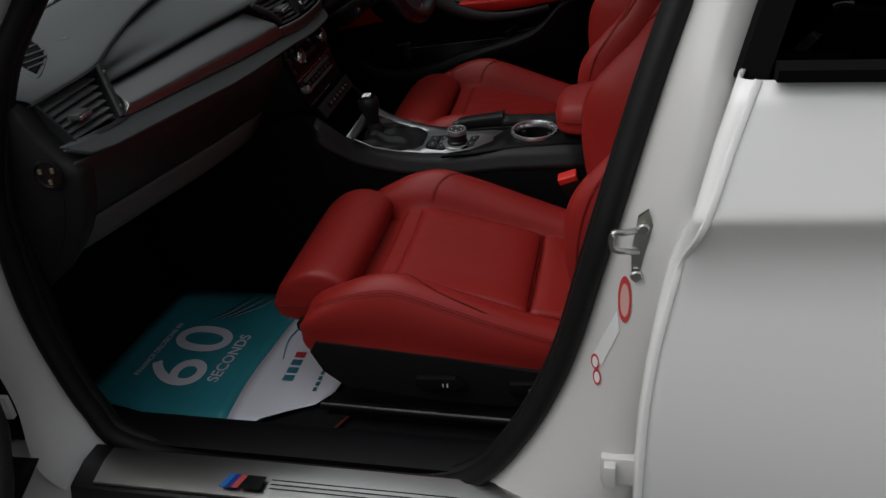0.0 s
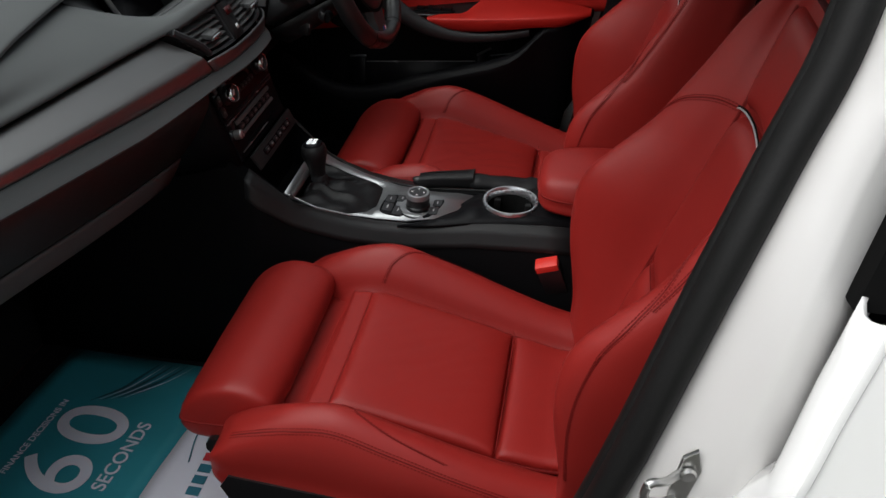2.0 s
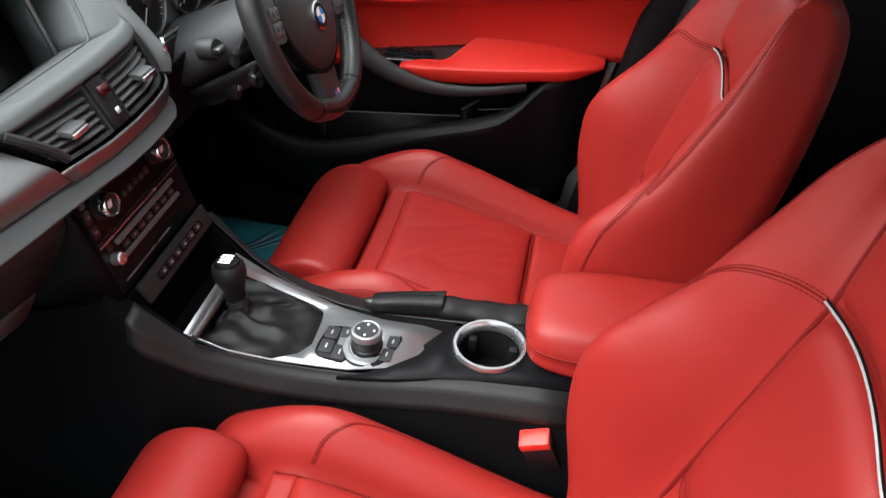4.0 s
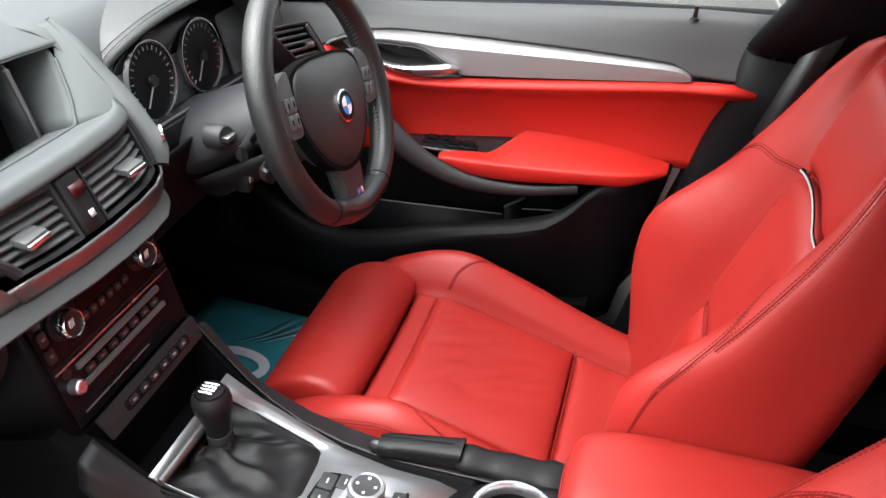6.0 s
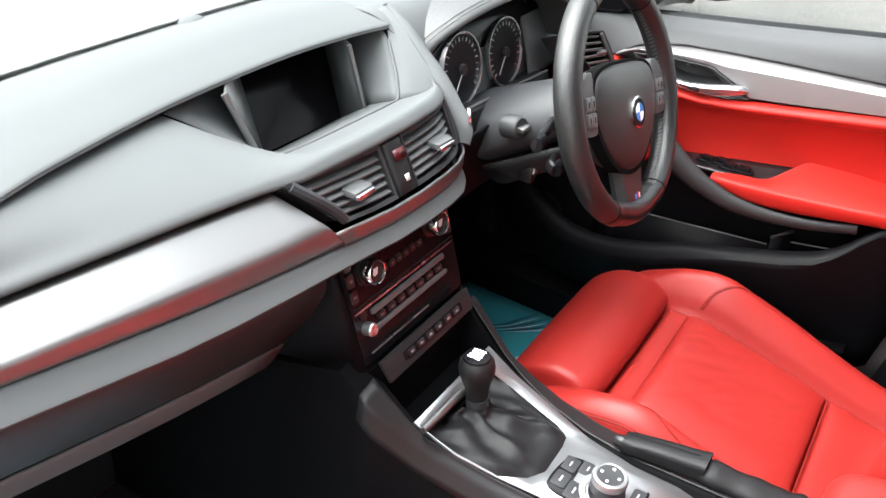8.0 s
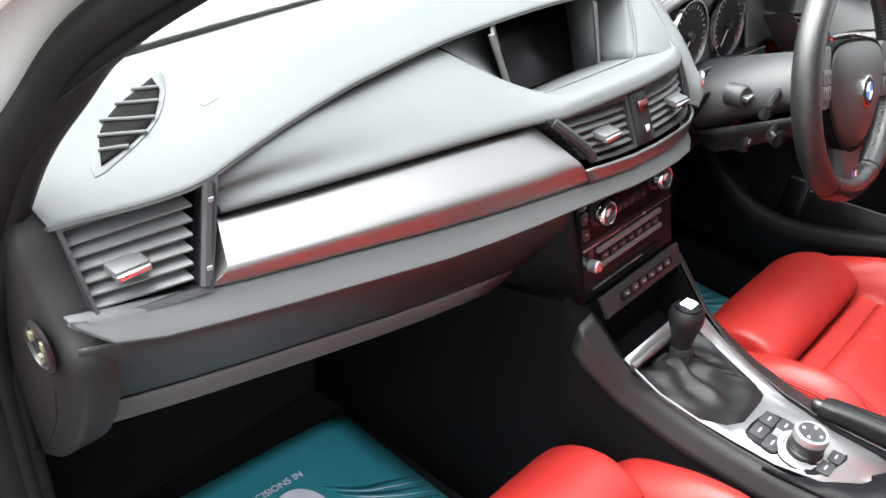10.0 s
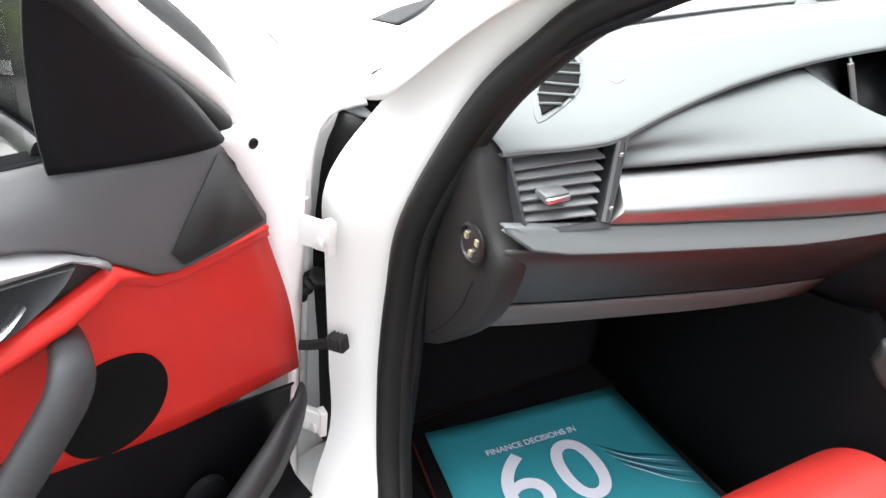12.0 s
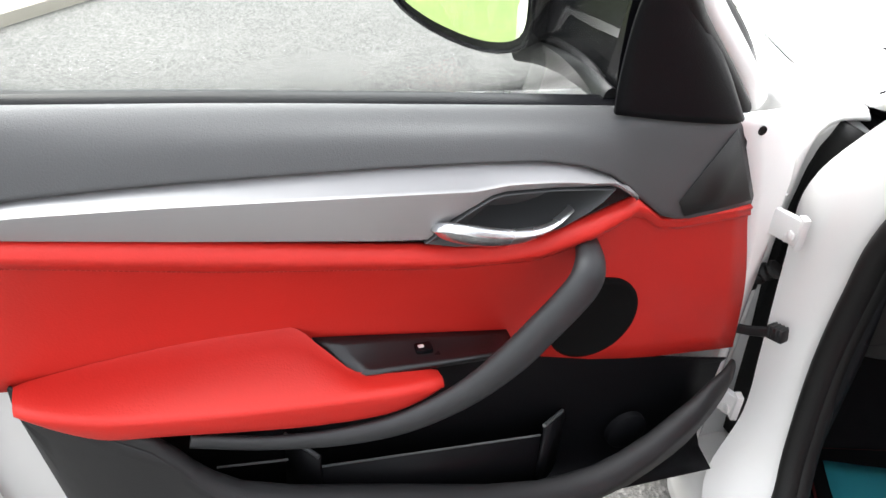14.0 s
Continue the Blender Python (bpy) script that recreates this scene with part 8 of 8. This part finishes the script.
        wide = along(u, [(0.095, 0.010), (0.187, 0.020), (0.353, 0.026), (0.839, 0.026), (0.906, 0.016), (1.0, 0.006)])
        zb2 = along(u, [(0.095, 0.50), (0.15, 0.42), (0.25, 0.37), (0.40, 0.36), (0.94, 0.36), (1.0, 0.40), (1.03, 0.56), (1.06, 0.72)])
        rows.append(spline([P(u, lv - 0.010, lip - 0.030), P(u, lv - 0.007, lip - 0.006), P(u, lv, lip), P(u, lv + wide * 0.6, lip - 0.003), P(u, lv + wide, lip - 0.014), P(u, lv + wide * 1.05, lip - 0.035), P(u, lerp(lv + wide, 0.05, 0.4), lerp(lip, zb2, 0.6)), P(u, 0.045, zb2)], 3))
    mesh_rows(bm, rows)
    # same moulding on both doors; the closed one's shade is painted in with black
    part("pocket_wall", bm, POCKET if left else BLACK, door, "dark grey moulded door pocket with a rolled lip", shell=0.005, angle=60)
    bm = B()
    rows = []
    for u in (0.10, 0.16, 0.25, 0.40, 0.60, 0.80, 0.95):
        t = along(u, [(0.10, 0.632), (0.46, 0.702), (0.60, 0.735), (0.80, 0.75), (1.10, 0.80)])
        rows.append(spline([P(u, 0.044, t), P(u, 0.040, t - 0.006), P(u, 0.034, 0.60), P(u, 0.036, 0.46), P(u, 0.09, 0.43)], 3))
    mesh_rows(bm, rows)
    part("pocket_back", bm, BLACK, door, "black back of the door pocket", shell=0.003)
    # insert in the pocket: front wall with a light edge, cross webs and an end block
    bm = B()
    mesh_rows(bm, [[P(0.427, 0.080, 0.578), P(0.58, 0.081, 0.588), P(0.737, 0.080, 0.596)], [P(0.427, 0.084, 0.45), P(0.58, 0.085, 0.46), P(0.737, 0.084, 0.47)]])
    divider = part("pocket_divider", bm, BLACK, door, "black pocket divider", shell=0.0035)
    bm = B()
    tube(bm, [P(0.427, 0.0815, 0.579), P(0.58, 0.0825, 0.589), P(0.737, 0.0815, 0.597)], 0.0016, 6)
    part("divider_edge", bm, SLAT, divider, "grey rounded edge of the divider")
    for u0, u1, z0, z1 in ((0.427, 0.372, 0.600, 0.574), (0.742, 0.776, 0.618, 0.622)):
        bm = B()
        mesh_rows(bm, [[P(u0, 0.086, z0), P(lerp(u0, u1, 0.5), 0.064, lerp(z0, z1, 0.5)), P(u1, 0.042, z1)], [P(u0, 0.086, 0.46), P(lerp(u0, u1, 0.5), 0.064, 0.46), P(u1, 0.042, 0.46)]])
        web = part("pocket_web", bm, BLACK, door, "black cross web in the pocket", shell=0.006)
        bm = B()
        tube(bm, [P(u0, 0.086, z0 + 0.002), P(u1, 0.042, z1 + 0.002)], 0.003, 8)
        part("web_edge", bm, SLAT, web, "grey rounded edge of the web")
    bm = B()
    tube(bm, [P(0.779, 0.078, 0.617), P(0.864, 0.086, 0.634)], 0.0016, 6)
    part("pocket_rib", bm, SLAT, door)
    bm = B()
    disc(bm, P(0.262, 0.052, 0.525), P(0.262, 1, 0.525) - P(0.262, 0, 0.525), [(0.034, 0), (0.033, 0.010), (0.026, 0.014), (0, 0.015)], 28)
    part("pocket_boss", bm, BLACK, door, "round black boss in the pocket")
    # waist rail, glass, window frame
    bm = B()
    rows = [[P(u, v, belt(u) + z) for v, z in ((0.021, -0.008), (0.024, -0.001), (0.018, 0.004), (0.004, 0.005), (0.0, -0.004))] for u in (0.35, 0.6, 0.85, 1.13)]
    mesh_rows(bm, rows, True, False, True)
    part("waist_seal", bm, GLOSS, door, "black waist seal")
    bm = B()
    tilt = lambda z: -(z - 1.05) * -0.40
    rr = [[P(u, tilt(z) - 0.004, z) for u in (lerp(along(z, [(1.05, 0.385), (1.21, 0.41), (1.36, 0.58), (1.46, 0.76)]), along(z, [(1.05, 1.15), (1.44, 1.20)]), k / 4) for k in range(5))] for z in (1.05, 1.15, 1.21, 1.28, 1.36, 1.42, 1.46)]
    mesh_rows(bm, rr)
    part("window_pane", bm, GLASS, door, "clear side window glass", shell=0.003, shadow=False)
    bm = B()
    tube(bm, spline([P(u, tilt(z) - 0.020, z) for u, z in ((0.132, 1.03), (0.208, 1.10), (0.290, 1.172), (0.385, 1.262), (0.58, 1.385), (0.76, 1.475), (1.05, 1.495), (1.215, 1.46), (1.205, 1.25), (1.17, 1.06))], 6), 0.017, 10, False, 1.3, (0, 0, 1))
    part("window_frame", bm, SHADED_PAINT, door, "white painted window frame")
    bm = B()
    tube(bm, spline([P(u, tilt(z) + 0.008, z) for u, z in ((0.172, 1.03), (0.235, 1.09), (0.315, 1.162), (0.40, 1.245), (0.60, 1.368), (0.77, 1.455), (1.05, 1.475), (1.195, 1.445), (1.185, 1.25), (1.15, 1.07))], 6), 0.013, 10)
    part("window_seal", bm, RUBBER, door, "black window seal")
    # black sail panel with tweeter at the mirror
    bm = B()
    net(bm, [[P(0.194, 0.010, 1.028), P(0.204, 0.036, 1.030), P(0.28, 0.046, 1.040), P(0.390, 0.042, 1.053)], [P(0.246, 0.018, 1.104), P(0.258, 0.046, 1.10), P(0.32, 0.056, 1.10), P(0.396, 0.048, 1.10)], [P(0.308, 0.030, 1.178), P(0.322, 0.060, 1.172), P(0.36, 0.066, 1.17), P(0.400, 0.060, 1.17)], [P(0.366, 0.055, 1.246), P(0.378, 0.082, 1.238), P(0.39, 0.085, 1.238), P(0.402, 0.083, 1.24)]])
    sail = part("sail_panel", bm, BLACK, door, "black mirror sail panel", shell=0.006)
    bm = B()
    tube(bm, spline([P(0.240, 0.0435, 1.046), P(0.30, 0.0490, 1.052), P(0.350, 0.0490, 1.060), P(0.356, 0.0540, 1.105), P(0.350, 0.0625, 1.150), P(0.335, 0.0625, 1.150), P(0.285, 0.0530, 1.098)], 4, True), 0.0020, 6, True)
    part("tweeter_edge", bm, BLACK, sail, "outline of the tweeter grille")
    bm = B()
    rr = []
    for (u0, z0), (u1, z1) in (((0.100, 1.022), (0.152, 1.020)), ((0.132, 1.078), (0.182, 1.064)), ((0.170, 1.126), (0.212, 1.106)), ((0.238, 1.190), (0.275, 1.164)), ((0.345, 1.28), (0.385, 1.25))):
        rr.append([P(u0, -0.052, z0), P(lerp(u0, u1, 0.4), -0.040, lerp(z0, z1, 0.4)), P(u1, -0.034, z1), P(u1 + 0.02, -0.02, z1 - 0.01)])
    net(bm, rr, 3, 3)
    part("outer_corner_trim", bm, SATIN, door, "black outer corner trim of the window", shell=0.006)
    # lock pin
    bm = B()
    disc(bm, P(1.04, 0.05, belt(1.04) - 0.012), (0, 0, 1), [(0.008, 0), (0.007, 0.003), (0.004, 0.004), (0.0035, 0.018), (0.005, 0.022), (0.0, 0.024)], 14)
    part("lock_pin", bm, SATIN, door)
    # outside mirror: glass turned towards the cabin, housing behind it
    def M(p, q, h):
        h -= 0.11 * q   # tipped up a little
        return P(0.484 + 0.545 * p + 0.838 * h, -0.228 - 0.838 * p + 0.545 * h, 1.110 + q)
    ring_p = [(-0.118, -0.045), (-0.122, 0.01), (-0.105, 0.062), (-0.04, 0.078), (0.06, 0.074), (0.112, 0.045), (0.122, 0.0), (0.10, -0.045), (0.03, -0.068), (-0.06, -0.070)]
    bm = B()
    net(bm, [[M(p * k, q * k, h) for p, q in ring_p] for k, h in ((0.25, -0.125), (0.62, -0.115), (0.90, -0.08), (1.0, -0.03), (1.0, 0.002), (0.965, 0.008), (0.94, 0.0))], 3, 3, True, False, True)
    mir = part("wing_mirror", bm, GLOSS, door, "black wing mirror housing with a white cap", angle=60)
    bm = B()
    net(bm, [[M(p * k, q * k + 0.003, h) for p, q in ring_p[2:7]] for k, h in ((0.3, -0.130), (0.66, -0.119), (0.94, -0.083), (1.035, -0.032))], 3, 3)
    part("mirror_cap", bm, PAINT, mir, "white mirror cap", shell=0.003)
    bm = B()
    plate(bm, [(p.x, p.y) for p in spline([(p * 0.90, q * 0.80, 0) for p, q in ring_p], 4, True)], lambda p, q, w: M(p, q, w + 0.001), 0.002)
    part("mirror_pane", bm, MIRROR, mir, "reflecting mirror glass")
    bm = B()
    rr = []
    for u, v, z, hh, w in ((0.348, 0.015, 1.048, 0.085, 0.030), (0.346, -0.03, 1.046, 0.085, 0.030), (0.350, -0.08, 1.046, 0.080, 0.032), (0.356, -0.13, 1.042, 0.075, 0.034), (0.364, -0.17, 1.036, 0.070, 0.034)):
        rr.append([P(u + p * w, v, z + hh + q * hh) for p, q in round_poly(2.0, 2.0, 0.7, 4)])
    mesh_rows(bm, rr, True, False, True)
    part("mirror_arm", bm, GLOSS, mir, "gloss black mirror arm", angle=60)
    bm = B()
    tube(bm, spline([P(0.378, 0.012, 1.054), P(0.378, -0.04, 1.055), P(0.386, -0.09, 1.056), P(0.396, -0.14, 1.050), P(0.410, -0.18, 1.040)], 5), 0.010, 12, False, 1.5, (0, 0, 1))
    part("mirror_foot", bm, DIM, mir, "dark grey mirror foot")
    return door


left_door = front_door(True)
front_door(False)

# hinges, check strap and cable boot of the open door
for z in (0.886, 0.548):
    bm = B()
    a, b_ = Vector((-0.944, -0.838, z - 0.024)), Vector((-1.004, -0.884, z - 0.024))
    block(bm, (0.0, -0.006, -0.021), ((b_ - a).length, 0.006, 0.021), 0.003, 2, Matrix.Translation(a) @ pose(0, 0, 0, 0, 0, math.degrees(math.atan2(b_.y - a.y, b_.x - a.x))))
    block(bm, (-0.958, -0.846, z - 0.049), (-0.940, -0.834, z + 0.001), 0.003)
    block(bm, (-1.022, -0.895, z - 0.030), (-1.010, -0.846, z + 0.030), 0.002)
    tube(bm, [(-1.012, -0.852, z - 0.050), (-1.012, -0.852, z + 0.004)], 0.0085, 14)
    hg = part("hinge", bm, SHADED_PAINT, left_door, "white painted steel hinge")
    for dx in (-0.032, -0.012):
        bm = B()
        disc(bm, (-0.940 + dx * 0.6, -0.850, z - 0.024 + dx * 0.4), (0, -1, 0), [(0.006, 0), (0.009, 0.005), (0.006, 0.007), (0, 0.007)], 6)
        part("bolt", bm, SHADED_PAINT, hg)
strap = thing("check_strap", "black door check strap bolted to the pillar", "check strap", (-0.97, -0.83, 0.64))
bm = B()
tube(bm, [(-0.925, -0.835, 0.70), (-0.965, -0.855, 0.67), (-1.015, -0.885, 0.640)], 0.0065, 8, False, 1.3, (0, 0, 1))
part("strap", bm, DIM, strap)
bm = B()
block(bm, (-0.016, -0.009, -0.011), (0.012, 0.009, 0.011), 0.003, 2, Matrix.Translation((-0.922, -0.832, 0.701)) @ pose(0, 0, 0, 0, -12, 30))
for k in range(4):
    block(bm, (-0.013 + k * 0.0065, -0.0100, -0.009), (-0.010 + k * 0.0065, 0.0100, 0.0122), 0.001, 1, Matrix.Translation((-0.922, -0.832, 0.701)) @ pose(0, 0, 0, 0, -12, 30))
part("bracket", bm, DIM, strap, "ribbed black end block")
boot = thing("cable_boot", "ribbed black rubber cable boot in the door gap", "cable boot", (-1.02, -0.86, 0.7))
bm = B()
rows = []
cl = spline([(-0.985, -0.835, 0.775), (-1.005, -0.85, 0.745), (-1.02, -0.865, 0.70), (-1.025, -0.875, 0.66), (-1.022, -0.88, 0.63)], 8)
tube(bm, cl, 0.015, 12, False, 1.0, None, lambda t: 0.85 + 0.18 * math.sin(t * 60))
part("bellows", bm, RUBBER, boot)
bm = B()
rows = [[(x - 0.012 + k, y + k * 0.5, z) for x, y in ((-0.985, -0.79), (-1.030, -0.805), (-1.045, -0.84))] for z, k in ((0.40, 0), (0.60, 0), (0.75, 0), (0.88, 0), (0.94, 0.004), (0.98, 0.012), (1.004, 0.022))]
mesh_rows(bm, rows)
part("gap_shield", bm, RUBBER, car, "black rubber shield in the door gap", shell=0.006)
# rounded rear edge of the wing beside the gap
bm = B()
EDGE_LINE = [(-0.765, 1.010), (-0.785, 1.0095), (-0.803, 1.008), (-0.818, 1.002), (-0.829, 0.986), (-0.836, 0.961), (-0.840, 0.906), (-0.840, 0.829), (-0.840, 0.70), (-0.840, 0.50)]
rows = []
for y, z in EDGE_LINE:
    o = min(1.0, max(0.0, (1.012 - z) / 0.03))
    n = V(0, -lerp(0.25, 1.0, o), lerp(0.97, 0.0, o))
    rows.append(spline([V(-1.028, y, z) - n * 0.004, V(-1.014, y, z) - n * 0.002, V(-1.010, y, z) + n * 0.003, V(-1.012, y, z) + n * 0.009, V(-1.022, y, z) + n * 0.018, V(-1.045, y, z) + n * 0.030], 3))
mesh_rows(bm, rows)
part("wing_edge", bm, SHADED_PAINT, car, "rounded white rear edge of the wing", shell=0.003, angle=70)


# ---- floor mats and printed paper mats ----
def paper_mat(y0, label, back=0.0):
    m = thing("paper_mat", label, "paper mat", (-0.75 + back, y0, 0.33), "paper mats")
    Z0 = 0.335

    def Q(x, y, h=0.0):
        """x along the car, y across from the mat's middle; the sheet lies slightly wavy."""
        return V(x + back, y0 + y, Z0 + 0.0014 * math.sin(x * 13 + y * 9) + 0.0009 * math.sin(y * 23) + h + max(0, -0.96 - x) * 0.10)
    split = lambda y: along(y, [(-0.25, -0.655), (-0.20, -0.660), (-0.10, -0.662), (0.05, -0.645), (0.15, -0.628), (0.22, -0.61)])
    xe = lambda y: along(y, [(-0.26, -0.60), (-0.245, -0.56), (-0.22, -0.50), (-0.15, -0.455), (0.15, -0.455), (0.21, -0.48)])
    front = lambda y: along(y, [(-0.21, -1.008), (0.205, -0.966)])
    side = lambda x: along(x, [(-1.01, -0.205), (-0.90, -0.222), (-0.80, -0.245), (-0.66, -0.262), (-0.55, -0.252), (-0.48, -0.215)])
    bm = B()
    mesh_rows(bm, [[Q(lerp(front(lerp(-0.21, 0.205, j / 10)), split(lerp(side(-0.66), 0.205, j / 10)), i / 12), lerp(side(lerp(-1.0, -0.66, i / 12)), 0.205, j / 10)) for j in range(11)] for i in range(13)])
    part("teal_field", bm, TEAL, m, "teal printed upper field", shell=0.0012)
    bm = B()
    mesh_rows(bm, [[Q(lerp(split(lerp(side(-0.66), 0.205, j / 10)), xe(lerp(-0.25, 0.205, j / 10)), i / 8) , lerp(side(lerp(-0.66, -0.47, i / 8)), 0.205, j / 10)) for j in range(11)] for i in range(9)])
    part("white_field", bm, PAPER, m, "white lower field", shell=0.0012)
    rm = lambda x, y: Matrix.Translation(Q(x, y, 0.0035)) @ pose(0, 0, 0, 0, 0, 90) @ pose(0, 0, 0, 0, 0, -5)
    lettering("large_figure", "6", 0.192, rm(-0.826, -0.108), WHITE_PRINT, m, "large white printed figure", 0.0016, 0.0004, 1.05)
    lettering("large_figure", "0", 0.192, rm(-0.813, 0.008), WHITE_PRINT, m, "large white printed figure", 0.0016, 0.0004, 1.05)
    lettering("word", "SECONDS", 0.037, rm(-0.731, -0.050), WHITE_PRINT, m, "white capital letters", 0.0004, 0.0003, 1.0)
    lettering("line_of_words", "FINANCE DECISIONS IN", 0.0178, rm(-0.912, -0.034), WHITE_PRINT, m, "small white capital letters", 0.0002, 0.0003, 1.0)
    # swirls of darker print
    for k in range(6):
        bm = B()
        pts = spline([Q(-0.70 - 0.014 * k, 0.20, 0.0022), Q(-0.735 - 0.012 * k, 0.15, 0.0022), Q(-0.775 - 0.008 * k, 0.11, 0.0022), Q(-0.80 - 0.012 * k, 0.085 - 0.004 * k, 0.0022)], 6)
        tube(bm, pts, 0.0035 if k % 2 else 0.001, 6, False, 0.12, (0, 0, 1), lambda t: math.sin(math.pi * t) + 0.1)
        part("swirl", bm, TEAL_DARK if k % 2 else WHITE_PRINT, m)
    # logo and web line stand as plain shapes
    for k in range(4):
        bm = B()
        c = Q(-0.575, -0.10 + k * 0.026, 0.0022)
        block(bm, (c.x - 0.012, c.y - 0.009, c.z), (c.x + 0.012, c.y + 0.009, c.z + 0.0006), 0)
        part("logo_bar", bm, INK_RED if k == 3 else INK, m)
    bm = B()
    tube(bm, spline([Q(-0.61, -0.04, 0.003), Q(-0.62, 0.03, 0.003), Q(-0.60, 0.10, 0.003)], 6), 0.0012, 6)
    part("logo_curve", bm, INK, m)
    for k in range(9):
        bm = B()
        c = Q(-0.505, -0.13 + k * 0.018, 0.0022)
        block(bm, (c.x - 0.004, c.y - 0.006, c.z), (c.x + 0.004, c.y + 0.006, c.z + 0.0005), 0)
        part("print_bar", bm, INK, m)
    return m


def carpet_mat(y0, label):
    m = thing("carpet_mat", label, "car mat", (-0.72, y0, 0.31), "carpet mats")
    line = [(-1.05, -0.22), (-1.05, 0.235), (-0.75, 0.245), (-0.44, 0.235), (-0.42, 0.15), (-0.42, -0.18), (-0.46, -0.262), (-0.62, -0.285), (-0.80, -0.265)]
    bm = B()
    plate(bm, line, lambda u, v, w: V(u, y0 + v, 0.308 + w + max(0, -1.0 - u) * 0.15), 0.012, 0.003)
    mm = part("mat_body", bm, CARPET, m)
    bm = B()
    tube(bm, [V(u, y0 + v, 0.314 + max(0, -1.0 - u) * 0.15) for u, v in line], 0.0042, 8, True)
    part("binding", bm, BINDING, mm, "red edge binding")
    return m


carpet_mat(-0.40, "black carpet mat with red edge binding")
carpet_mat(0.42, "black carpet mat with red edge binding")
paper_mat(-0.40, "teal and white printed paper mat on the passenger carpet")
paper_mat(0.487, "teal and white printed paper mat on the driver carpet", 0.092)
